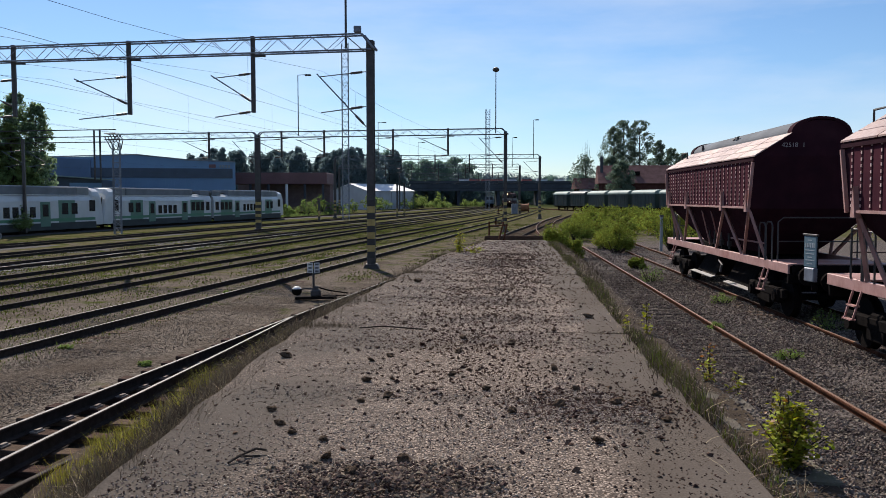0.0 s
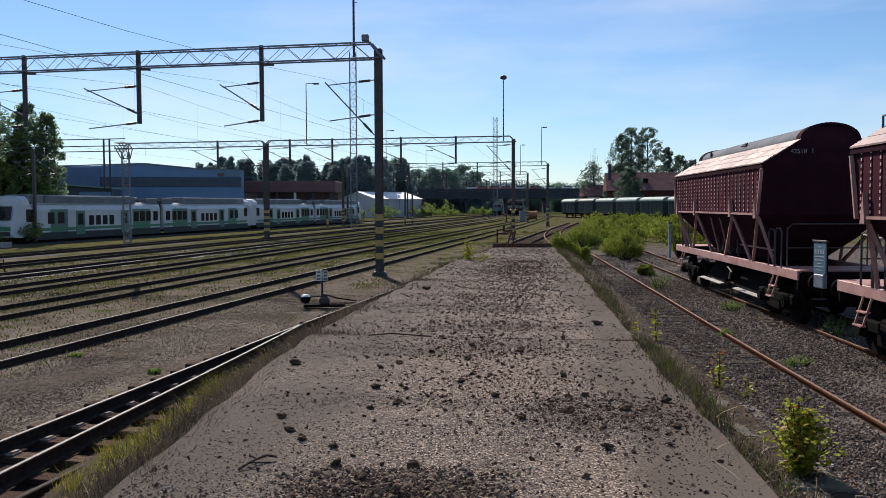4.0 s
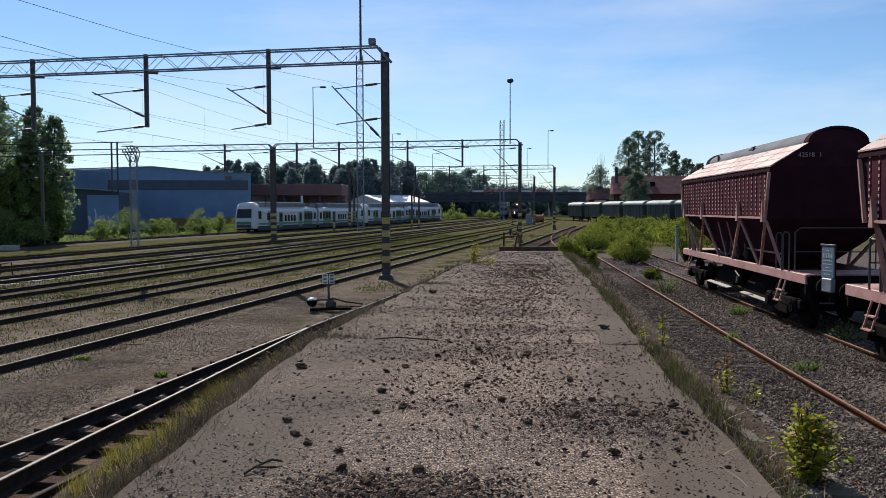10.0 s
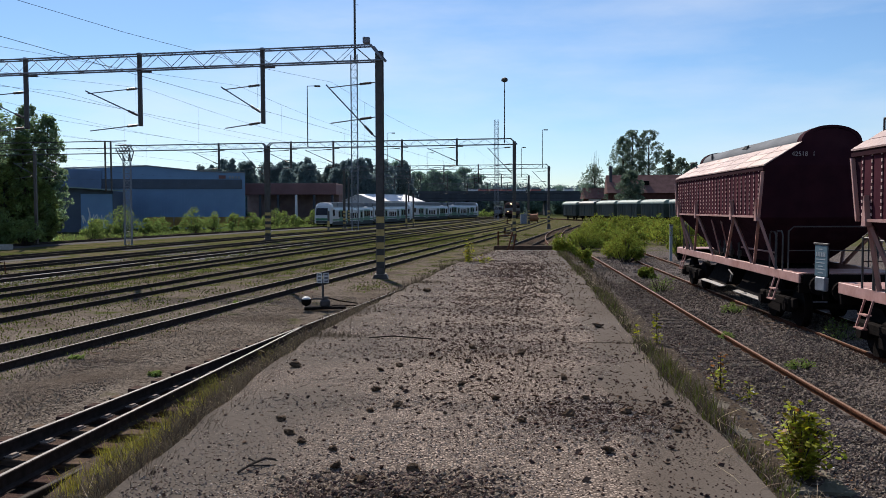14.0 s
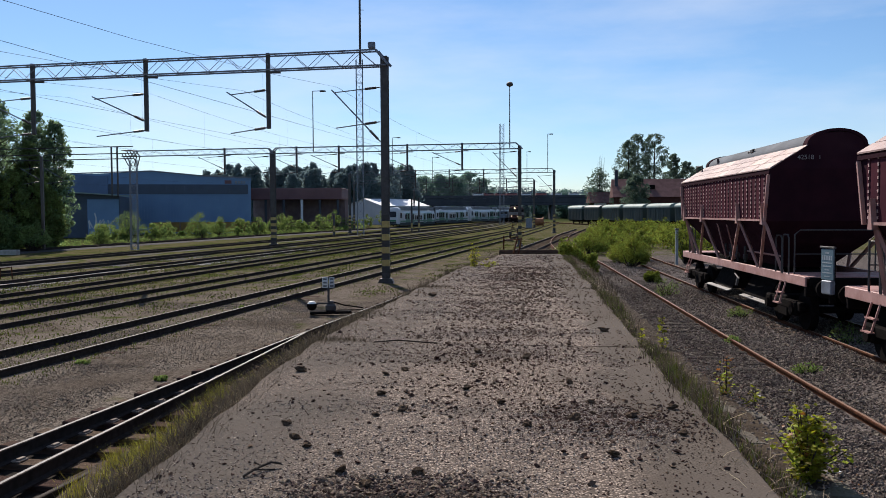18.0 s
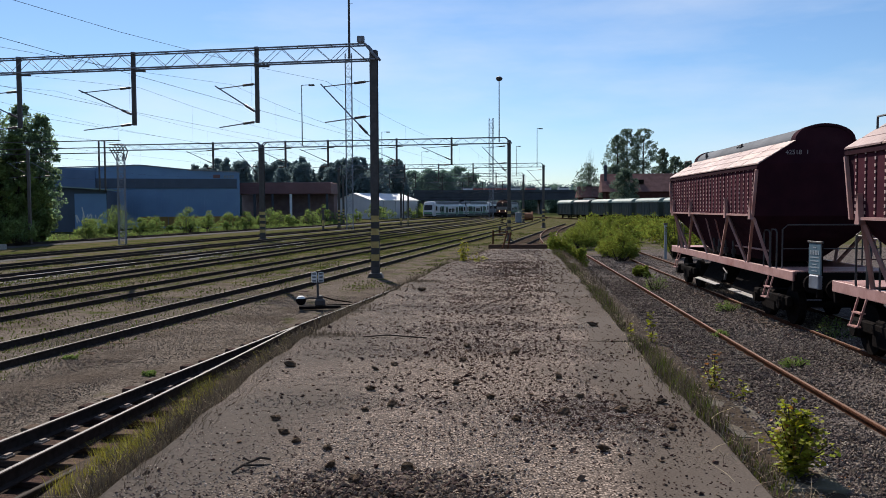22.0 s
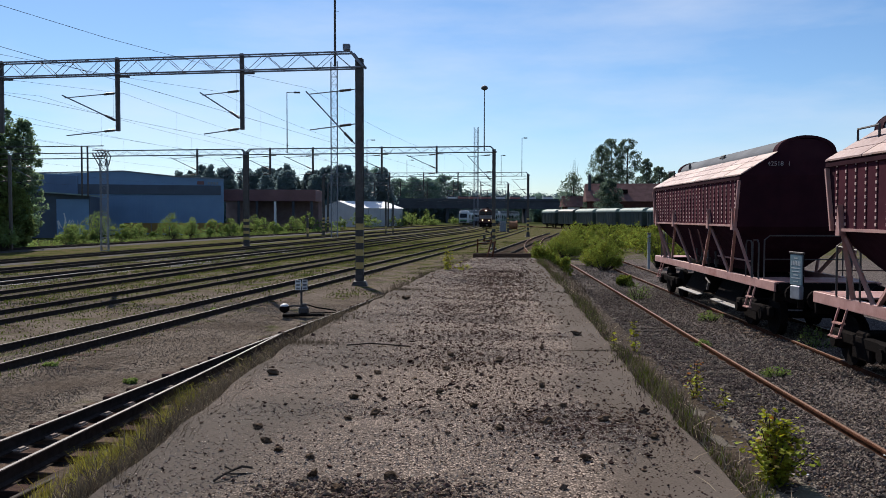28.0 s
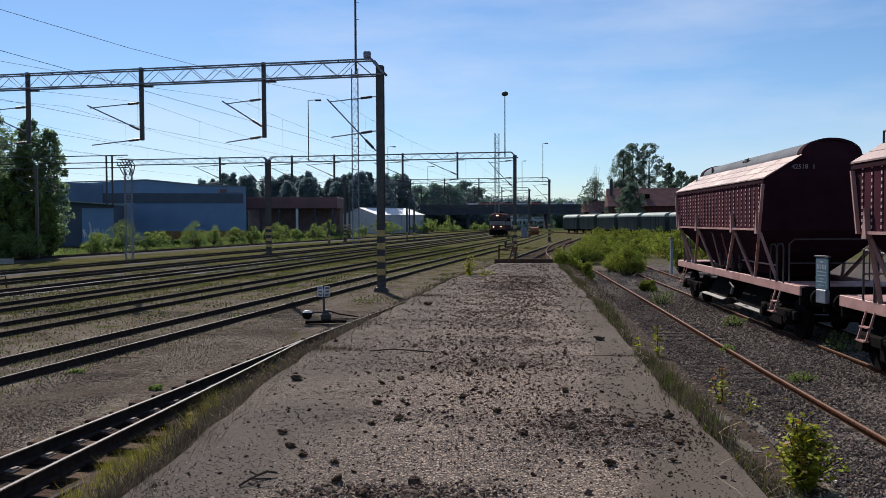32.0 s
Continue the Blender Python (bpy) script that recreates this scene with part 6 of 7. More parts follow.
# line of bushes along the hall
rbu = np.random.default_rng(60)
for i in range(24):
    y = 100 + i * 3.0 + rbu.uniform(-1, 1)
    x = PLAN_G.at(y) - 5.2 - rbu.uniform(0, 3.0)
    h = (3.2, 2.2, 1.6, 4.4, 2.6)[i % 5] * rbu.uniform(0.8, 1.15)
    bush("leafy green bush along the main track", x, y, h, h * rbu.uniform(0.75, 1.1), M_LEAF_MID, 300 + i, 0.2, 60, 26)
for i in range(12):
    y = 178 + i * 7 + rbu.uniform(-2, 2)
    x = PLAN_G.at(y) - 6 - rbu.uniform(0, 6)
    bush("leafy green bush before the bridge", x, y, rbu.uniform(2.6, 4.8), rbu.uniform(3, 5), M_LEAF_MID, 340 + i, 0.34, 40, 14)
for i in range(26):
    y = 226 + rbu.uniform(0, 85)
    x = -26 + i * 1.35 + 0.11 * (y - 226) + rbu.uniform(-1, 1)
    if abs(x - PLAN_G.at(y)) > 4.5 and x < PLAN_F.at(y) - 5:
        bush("low green bush on the verge before the bridge", x, y, rbu.uniform(1.4, 3.2), rbu.uniform(2.6, 5), M_LEAF_MID, 700 + i, 0.34, 36, 14)
low_weeds = Build()
cs, rr = [], []
for k in range(520):
    y = rbu.uniform(72, 190)
    x = PLAN_G.at(y) - 3.4 - rbu.gamma(1.5, 1.6)
    r0 = rbu.uniform(0.25, 0.6)
    cs.append((x, y, ground_z(x, y) + r0 * 0.6))
    rr.append(r0)
low_weeds.arrays(*leaf_cloud(rbu, cs, rr, 34, 0.17, 0.9))
tagged(part("weeds", low_weeds, M_LEAF_MID), "low green weeds along the main track", "weeds", kind="stuff")
# pines on the ridge
rp = np.random.default_rng(70)
for i in range(78):
    x = -74 + i * 0.78 + rp.uniform(-0.6, 0.6)
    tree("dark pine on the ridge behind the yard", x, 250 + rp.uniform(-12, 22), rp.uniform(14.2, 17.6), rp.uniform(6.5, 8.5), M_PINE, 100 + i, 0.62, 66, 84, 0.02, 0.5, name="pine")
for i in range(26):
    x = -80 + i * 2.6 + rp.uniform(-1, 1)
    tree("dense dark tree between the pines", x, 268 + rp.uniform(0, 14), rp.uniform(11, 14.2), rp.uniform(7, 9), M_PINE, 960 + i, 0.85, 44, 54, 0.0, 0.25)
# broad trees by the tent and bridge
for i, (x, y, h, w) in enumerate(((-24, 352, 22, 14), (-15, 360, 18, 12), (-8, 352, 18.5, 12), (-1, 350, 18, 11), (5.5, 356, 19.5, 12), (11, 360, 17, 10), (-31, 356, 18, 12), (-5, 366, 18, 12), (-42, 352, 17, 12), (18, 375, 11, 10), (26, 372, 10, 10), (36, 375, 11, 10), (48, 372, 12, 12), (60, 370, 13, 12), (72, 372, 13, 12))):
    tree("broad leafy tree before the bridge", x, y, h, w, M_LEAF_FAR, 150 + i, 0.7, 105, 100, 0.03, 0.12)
# thicket added behind the bridge as a backdrop for the shade beneath it
far_house = thing("pale_house", pose(40, 384, 0, 0, 0, -8), "pale rendered house seen beneath the bridge", "house")
part("wall", Build().box((0, 4, 2.6), (13, 8, 6.8), 0.05), M_SLEEPER_C, far_house)
fr = Build()
fr.v += [(-7, -0.5, 5.9), (7, -0.5, 5.9), (7, 4, 7.6), (-7, 4, 7.6), (7, 8.5, 5.9), (-7, 8.5, 5.9)]
fr.f += [(0, 1, 2, 3), (3, 2, 4, 5), (0, 3, 5), (1, 4, 2), (0, 5, 4, 1)]
fr.k = [0] * 5
part("roof", fr, M_BRIDGE, far_house)
for k in range(4):
    part("window", Build().box((-4.5 + k * 3, -0.04, 4.2), (1.3, 0.1, 1.2), 0.02), M_GLASS_DARK, far_house)
rth = np.random.default_rng(91)
for i in range(18):
    x = -72 + i * 8.2 + rth.uniform(-2, 2)
    if 30 < x < 50:
        continue
    tree("dense backdrop tree added behind the bridge", x, 341 + rth.uniform(0, 8), rth.uniform(6.5, 9), rth.uniform(8, 11), M_PINE, 900 + i, 0.7, 40, 60, 0.0, 0.1)
# trees round the red-roofed house
for i, (x, y, h, w) in enumerate(((44.0, 216, 21.0, 8), (50.5, 216, 22.6, 9), (47.2, 220, 23, 8), (41.8, 212, 13, 7), (56.5, 220, 17.8, 5), (61.5, 226, 16, 7), (66, 230, 15, 7), (72, 226, 15.5, 8), (39.5, 186, 11, 6.5))):
    tree("tall leafy tree beside the house", x, y, h, w, M_LEAF_HOUSE, 180 + i, 0.36, 70, 150, 0.1, 0.3, clump=0.8)
thin_tree = tree("thin half-bare tree behind the wagons", 41.8, 245, 15, 14, M_LEAF_HOUSE, 195, 0.5, 40, 90, 0.05, 0.6)
bt = Build()
rbt = np.random.default_rng(9)
for k in range(26):
    x, h = rbt.normal(0, 1.7), rbt.uniform(15, 20)
    bt.tube((x * 0.3, 0, 6), (x, rbt.uniform(-1, 1), h - abs(x) * 1.2), 0.05, 4, 0.015)
tagged(part("twigwork", bt, M_BARK, thin_tree), "bare twigs rising over the crown", kind="stuff")

# weeds and young bushes round the sidings
rw = np.random.default_rng(77)
WEEDS = [(9.0, 43.5, 1.65, 1.7), (10.2, 50, 1.7, 2.3), (9.3, 47, 1.3, 1.6), (4.75, 35.2, 1.95, 1.6), (5.4, 36.5, 1.5, 1.3), (5.9, 38.4, 0.9, 1.0), (8.9, 56, 1.5, 2.4), (9.9, 60, 1.6, 2.6), (12.5, 45.5, 2.7, 1.7), (7.9, 33.8, 0.5, 0.7)]
for i, (x, y, h, w) in enumerate(WEEDS):
    bush("bright green young bush beside the siding", x, y, h, w, M_LEAF_BUSH, 400 + i, 0.085, 170, 30)
for i in range(46):
    y = rw.uniform(56, 125)
    x = PLAN_R.at(y) + 2.6 + rw.uniform(0.5, 0.26 * y)
    bush("green weeds on fallow ground", x, y, rw.uniform(1.0, 2.0), rw.uniform(2.4, 4.2), M_LEAF_BUSH, 420 + i, 0.2, 60, 18)

# woods on the horizon: many small crowns
far = Build()
rf_ = np.random.default_rng(88)
cs, rr = [], []
for k in range(2600):
    x = rf_.uniform(-520, 560)
    y = 700 + rf_.uniform(-40, 60)
    hill = 15.5 + 3.5 * math.sin(x * 0.011 + 1) + 1.5 * math.sin(x * 0.037)
    for q in range(2):
        cs.append((x + rf_.uniform(-4, 4), y, rf_.uniform(2, max(5.0, hill))))
        rr.append(rf_.uniform(2.5, 5))
far.arrays(*leaf_cloud(rf_, cs, rr, 60, 1.5, 1.2))
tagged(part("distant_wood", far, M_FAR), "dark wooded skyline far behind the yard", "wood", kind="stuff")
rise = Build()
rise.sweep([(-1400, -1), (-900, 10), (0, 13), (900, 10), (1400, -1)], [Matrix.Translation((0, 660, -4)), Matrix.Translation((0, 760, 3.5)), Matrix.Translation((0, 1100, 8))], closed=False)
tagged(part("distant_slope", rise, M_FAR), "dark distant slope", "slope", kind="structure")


# ---------------------------------------------------------------- switch stand
stand = thing("switch_stand", pose(-3.8, 24.2, -0.2, 0, 0, 10), "hand lever switch stand with white marker panels", "switch stand")
part("base_plate", Build().box((0.1, 0, 0.06), (1.2, 0.3, 0.08), 0.02), M_UNDER, stand)
part("gear_box", Build().box((0.1, 0, 0.2), (0.3, 0.3, 0.22), 0.05).box((0.12, 0.0, 0.34), (0.14, 0.18, 0.12), 0.03), M_MAST, stand)
part("post", Build().tube((0.04, 0, 0.1), (0.04, 0, 0.9), 0.032, 8), M_MAST, stand)
part("lever", Build().line([(0.1, -0.05, 0.32), (-0.2, -0.1, 0.34), (-0.42, -0.12, 0.3)], 0.025), M_MAST, stand)
wb = Build()
for i in range(6):
    a0, a1 = -1.35 + i * 0.45, -1.35 + (i + 1) * 0.45
    wb.tube((-0.44, -0.12, 0.28 + 0.14 * math.sin(a0)), (-0.44, -0.12, 0.28 + 0.14 * math.sin(a1)), 0.15 * math.cos(a0), 12, 0.15 * math.cos(a1), cap=False, slot=1 if i > 3 else 0)
part("counterweight", wb, [M_UNDER, M_BOARD], stand, "round weight with a white top", True)
for s, a in ((-1, 38), (1, -38)):
    pm = pose(0.04 + s * 0.095, 0.0, 0.93, 0, 0, s * 24)
    pn = part("panel", Build().box((0, 0, 0), (0.175, 0.012, 0.3), 0.004), M_BOARD, stand, m=pm)
    for z in (0.1, 0.0, -0.1):
        part("marking", Build().box((0, -0.008, z), (0.11, 0.003, 0.05), 0.0), M_GREY_INK, pn)
part("pull_rod", Build().line([(0.3, 0.1, 0.1), (0.9, 0.3, 0.08), (1.3, 0.2, 0.08)], 0.02), M_UNDER, stand)
part("cable", Build().line([(0.15, 0.2, 0.35), (0.5, 0.6, 0.2), (1.1, 1.2, 0.04)], 0.02), M_UNDER, stand)

# ---------------------------------------------------------------- end of the platform
bar_ = thing("end_beam", pose(0, 0, 0), "dark timber beam across the platform end", "timber beam")
part("timber", Build().bar((1.66, 33.42, 1.13), (3.98, 33.3, 1.13), 0.28, 0.24, bevel=0.02), M_SLEEPER, bar_)
rail_ = thing("end_barrier", pose(0, 0, 0), "rusty post and rail barrier at the platform end", "barrier")
for p0, p1 in (((1.86, 34.0, 0.3), (1.88, 34.0, 1.8)), ((2.42, 33.2, 1.1), (2.56, 33.5, 1.72)), ((2.2, 33.0, 1.1), (2.42, 33.5, 1.78))):
    part("post", Build().tube(p0, p1, 0.035, 6), M_RUST, rail_)
part("rail", Build().tube((1.88, 34.0, 1.62), (2.6, 33.6, 1.66), 0.022, 6), M_RUST, rail_)

# ---------------------------------------------------------------- things far out in the yard
drum = thing("cable_drum", pose(16.7, 172, -0.2), "rust-brown wooden cable drum", "cable drum")
part("flange", Build().tube((-0.9, 0, 1.0), (-0.75, 0, 1.0), 1.0, 20), M_ORANGE, drum)
part("flange", Build().tube((0.75, 0, 1.0), (0.9, 0, 1.0), 1.0, 20), M_ORANGE, drum)
part("barrel", Build().tube((-0.75, 0, 1.0), (0.75, 0, 1.0), 0.75, 18), M_ORANGE, drum)


def track_signal(x, y, h, label):
    t = thing("dwarf_signal", pose(x, y, ground_z(x, y)), label, "signal", "low signals")
    part("post", Build().tube((0, 0, 0), (0, 0, h), 0.07, 8), M_RUST, t)
    part("head", Build().box((0, -0.05, h + 0.1), (0.26, 0.2, 0.34), 0.04), M_BLACK, t)
    part("cross_arm", Build().box((0.3, 0, h * 0.6), (0.9, 0.08, 0.1), 0.01), M_RUST, t)
    part("foot", Build().box((0, 0, 0.12), (0.6, 0.5, 0.24), 0.03), M_EDGE, t)


track_signal(15.0, 130, 2.2, "rusty low signal beside the track")
track_signal(9.9, 150, 1.1, "small dark ground signal")
track_signal(5.3, 84, 0.7, "small dark ground signal in grass")
track_signal(7.2, 100, 0.8, "small dark ground signal in grass")
cabinet = thing("relay_cabinet", pose(12.8, 150, -0.2), "grey steel trackside relay cabinet", "cabinet")
part("body", Build().box((0, 0, 1.0), (1.1, 0.6, 1.9), 0.05), M_STEEL, cabinet)
part("plinth", Build().box((0, 0, 0.05), (1.2, 0.7, 0.25), 0.02), M_EDGE, cabinet)
tractor = thing("rail_tractor", PLAN_E.place(236, 1.7), "blue-grey small rail tractor standing on the main track", "rail tractor")
part("cab", Build().box((0, 0.8, 2.2), (2.4, 2.0, 1.9), 0.12), M_HUT, tractor)
part("bonnet", Build().box((0, -1.2, 1.75), (1.8, 2.2, 1.0), 0.12), M_HUT, tractor)
part("window", Build().box((0, -0.22, 2.65), (2.0, 0.06, 0.7), 0.02), M_GLASS_DARK, tractor)
part("frame", Build().box((0, -0.2, 1.0), (2.5, 4.6, 0.5), 0.05), M_UNDER, tractor)
bogie_parts(tractor, -0.2)
frame_posts = ((-7.0, 128, 5.2), (-5.9, 128, 5.2), (-15.6, 105.5, 2.6))
for x, y, h in frame_posts:
    t = thing("steel_post", pose(x, y, ground_z(x, y)), "slim dark steel post with pale band", "post", "slim posts")
    part("pole", Build().tube((0, 0, -0.1), (0, 0, h), 0.14, 8), M_MAST, t)
    part("band", Build().tube((0, 0, 0.6), (0, 0, 1.3), 0.15, 8), M_YELLOW, t)
barrel = thing("concrete_marker", PLAN_D.place(36.5, -2.4, -0.2), "low rusty wire frame between the tracks", "frame")
part("hoop", Build().line([(-0.3, 0, 0), (-0.26, 0, 0.55), (0.3, 0, 0.62), (0.34, 0, 0)], 0.03), M_RUST, barrel)
fence = thing("board_fence", pose(-36, 146, -0.5, 0, 0, 8), "ochre low board fence before the hall", "fence")
M_OCHRE = mat("ochre_boards", (0.28, 0.18, 0.06), (0.2, 0.13, 0.05), 2, 0.85)
for k in range(12):
    part("board", Build().box((-16 + k * 1.5, 0, 1.0), (1.44, 0.08, 1.7), 0.02), M_OCHRE, fence)
for k in range(5):
    x = -40 - k * 3.1
    y = 74 + k * 1.6
    s = thing("concrete_block", pose(x, y, ground_z(x, y), 0, 0, 20 * k), "pale low concrete block beside the main track", "block", "blocks by the main track")
    part("block", Build().box((0, 0, 0.2), (1.5, 0.7, 0.5), 0.05), M_SLEEPER_C, s)
# marker posts by the stop of the hopper siding
stop = thing("buffer_post", pose(11.75, 45.0, -0.2), "pale grey upright post beside the wagons", "post")
part("pole", Build().box((0, 0, 1.0), (0.14, 0.14, 2.1), 0.02), M_STEEL_PALE, stop)
part("collar", Build().box((0, 0, 2.0), (0.2, 0.2, 0.1), 0.02), M_MAST, stop)

# ---------------------------------------------------------------- stones and rubble on the platform
rr_ = np.random.default_rng(31)
STONE_MESH = []
for k in range(4):
    r = np.random.default_rng(500 + k)
    bm = bmesh.new()
    bmesh.ops.create_icosphere(bm, subdivisions=2, radius=0.5)
    for v in bm.verts:
        v.co *= 1 + 0.75 * noise.noise(v.co * 2.6 + Vector((k * 7.0, 0, 0))) + r.uniform(-0.13, 0.13)
        v.co.z *= 0.66
    me = bpy.data.meshes.new("stone")
    bm.to_mesh(me)
    bm.free()
    me.materials.append(M_CLOD)
    STONE_MESH.append(me)
SPOTS = [(-1.62, 8.59, 0.12), (-0.81, 5.61, 0.07), (-0.69, 7.46, 0.09), (-0.46, 6.86, 0.08), (-1.33, 6.4, 0.08), (-1.18, 6.01, 0.07), (-1.06, 5.79, 0.07),
         (-0.74, 5.22, 0.08), (-0.56, 4.91, 0.1), (-0.24, 5.15, 0.1), (2.0, 11.46, 0.13), (1.05, 5.57, 0.07), (0.08, 7.71, 0.08), (0.16, 8.85, 0.09),
         (-0.55, 8.62, 0.08), (-0.72, 8.38, 0.07), (-0.49, 16.35, 0.16), (1.78, 6.92, 0.08), (1.66, 6.12, 0.07), (1.07, 7.96, 0.08), (0.24, 9.74, 0.1),
         (0.53, 6.37, 0.08), (1.39, 6.63, 0.1), (0.92, 6.54, 0.085), (1.15, 7.13, 0.07), (-0.66, 6.69, 0.07), (0.37, 7.13, 0.08), (0.77, 9.36, 0.1)]
for i, (x, y, s) in enumerate(SPOTS):
    o = new("stone", STONE_MESH[i % 4])
    o.matrix_basis = Matrix.LocRotScale((x, y, TOP + s * 0.24), Euler((0.2 * (i % 3), 0.1 * (i % 4), i * 1.3)), (s, s * (0.8 + 0.1 * (i % 4)), s * 0.8))
    tagged(o, "dark rough lump of rubble on the platform", "stone", "lumps of rubble")


def on_platform(n, spread):
    """Random places on the platform's top, gathered in the patches where the rubble lies."""
    out = []
    while len(out) < n:
        k = rr_.random()
        if k < spread:
            y = 4.0 + 28 * rr_.random() ** 1.6
            x = rr_.uniform(EDGE_LEFT.at(y) + 0.1, EDGE_RIGHT.at(y) - 0.1)
        elif k < spread + (1 - spread) * 0.68:
            y = rr_.uniform(6.8, 25)
            c = 0.5 * (EDGE_LEFT.at(y) + EDGE_RIGHT.at(y)) + 0.28
            x = c + rr_.normal(0, 0.62)
        elif k < spread + (1 - spread) * 0.84:
            x, y = rr_.normal(1.2, 0.42), rr_.normal(6.55, 0.32)
        else:
            x, y = rr_.normal(0.5, 0.85), rr_.normal(10.5, 2.2)
        if EDGE_LEFT.at(y) + 0.05 < x < EDGE_RIGHT.at(y) - 0.05 and y > 3.5:
            out.append((x, y, TOP))
    return np.array(out)


p = on_platform(10000, 0.36)
sz = rr_.gamma(1.3, 0.0085, len(p)) + 0.008 + 0.0013 * p[:, 1]
p[:, 2] += sz * 0.18
rb1 = Build()
rb1.arrays(*stones(rr_, p, np.minimum(sz, 0.1), 0.6))
# low heap of broken stone at the near end
hp = np.stack([rr_.normal(-0.33, 0.36, 3000), rr_.normal(4.75, 0.24, 3000), np.zeros(3000)], -1)
hp = hp[(np.abs(hp[:, 0] + 0.33) < 0.62 + 0.2 * rr_.random(len(hp))) & (hp[:, 1] < 5.22 + 0.1 * np.sin(hp[:, 0] * 4)) & (hp[:, 1] > 3.7)]
hz = 0.075 * np.exp(-((hp[:, 0] + 0.3) / 0.55) ** 2 - ((hp[:, 1] - 4.45) / 0.35) ** 2)
hp[:, 2] = TOP + 0.008 + hz * rr_.uniform(0.1, 1.0, len(hp))
heap = Build()
heap.arrays(*stones(rr_, hp, rr_.gamma(1.9, 0.008, len(hp)) + 0.011, 0.6))
tagged(part("stone_heap", heap, M_HEAP), "low heap of broken grey-brown stone on the platform", "stones", kind="stuff")
tagged(part("rubble", rb1, M_CLOD), "dark crumbs of rubble strewn over the platform", "rubble", kind="stuff")
p = on_platform(110000, 0.72)
u = p[:, 0] - 0.075 * p[:, 1]
p = p[(p[:, 1] < 14) & (u < 0.95 + 0.22 * np.sin(p[:, 1] * 2.3)) & ((u > -1.35 + 0.3 * np.sin(p[:, 1] * 1.7) - 0.12 * (p[:, 1] - 6)) | (rr_.random(len(p)) < 0.6))]
p = p[(np.sin(p[:, 0] * 1.9 + p[:, 1] * 0.5) + np.sin(p[:, 1] * 1.35 - p[:, 0] * 0.7) + rr_.normal(0, 0.35, len(p))) > -0.55]
sz = rr_.uniform(0.009, 0.022, len(p))
p[:, 2] += sz * 0.15
rb2 = Build()
rb2.arrays(*stones(rr_, p, sz, 0.6))
n = 26000
y = rr_.uniform(11, 32.5, n)
x = np.array([EDGE_LEFT.at(v) for v in y]) + 0.15 + rr_.beta(2, 2.2, n) * np.array([EDGE_RIGHT.at(v) - EDGE_LEFT.at(v) - 0.5 for v in y])
rb2.arrays(*stones(rr_, np.stack([x, y, np.full(n, TOP)], -1), rr_.uniform(0.016, 0.036, n) * (1 + 0.012 * y), 0.55))
tagged(part("pebbles", rb2, M_PEBBLE), "pale small pebbles on the platform", "pebbles", kind="stuff")
p = on_platform(34000, 0.62)
p = p[p[:, 1] < 20]
sz = rr_.uniform(0.007, 0.019, len(p))
p[:, 2] += sz * 0.15
rb3 = Build()
rb3.arrays(*stones(rr_, p, sz, 0.6))
tagged(part("grit", rb3, M_CRUMB), "dark grit on the platform", "grit", kind="stuff")

# twig lying on the platform
twig = thing("twig", pose(-1.28, 5.2, TOP + 0.012), "dry crooked twig lying on the platform", "twig")
tw = Build().line([(-0.05, -0.1, 0), (0.0, -0.02, 0.02), (0.03, 0.05, 0.02), (0.08, 0.1, 0.03), (0.14, 0.12, 0.015)], 0.008)
part("stick", tw, M_BARK, twig)
part("side_shoot", Build().line([(0.0, -0.02, 0.02), (0.08, -0.06, 0.03), (0.13, -0.02, 0.02)], 0.006), M_BARK, twig)
part("side_shoot", Build().line([(0.03, 0.05, 0.02), (-0.03, 0.1, 0.03)], 0.006), M_BARK, twig)
branch = thing("branch", pose(-0.85, 10.45, TOP + 0.02), "dry branch lying at the slab joint", "branch")
part("stick", Build().line([(-0.2, 0, 0), (0.1, -0.05, 0.03), (0.5, -0.12, 0.01), (0.6, -0.1, 0.0)], 0.008), M_BARK, branch)

# ---------------------------------------------------------------- ballast stones beside the sidings
rbal = np.random.default_rng(41)
pts = []
for y0, y1, dens in ((6.5, 12, 1000), (12, 19, 560), (19, 32, 190), (32, 48, 50)):
    area = (y1 - y0) * 6.2
    m = int(area * dens)
    y = rbal.uniform(y0, y1, m)
    x = np.array([EDGE_RIGHT.at(v) for v in y]) + 0.5 + rbal.uniform(0, 6.25, m)
    pts.append(np.stack([x, y, np.full(m, -0.093)], -1))
pts = np.concatenate(pts)
cr = np.array([PLAN_R.at(v) for v in pts[:, 1]])
keep = np.minimum(np.abs(pts[:, 0] - cr - 0.79), np.abs(pts[:, 0] - cr + 0.79)) > 0.1
pts = pts[keep]
cr = cr[keep]
# the bed lies a little higher than the sleepers in places
pts[:, 2] += 0.02 * np.sin(pts[:, 0] * 2.1) * np.sin(pts[:, 1] * 1.3) + rbal.uniform(-0.01, 0.02, len(pts))
sz = rbal.uniform(0.026, 0.054, len(pts)) * (1 + 0.02 * pts[:, 1])
bb_ = Build()
bb_.arrays(*stones(rbal, pts, sz, 0.8))
tagged(part("ballast_stones", bb_, M_BALLAST), "loose grey crushed ballast stones beside the siding", "ballast", kind="stuff")
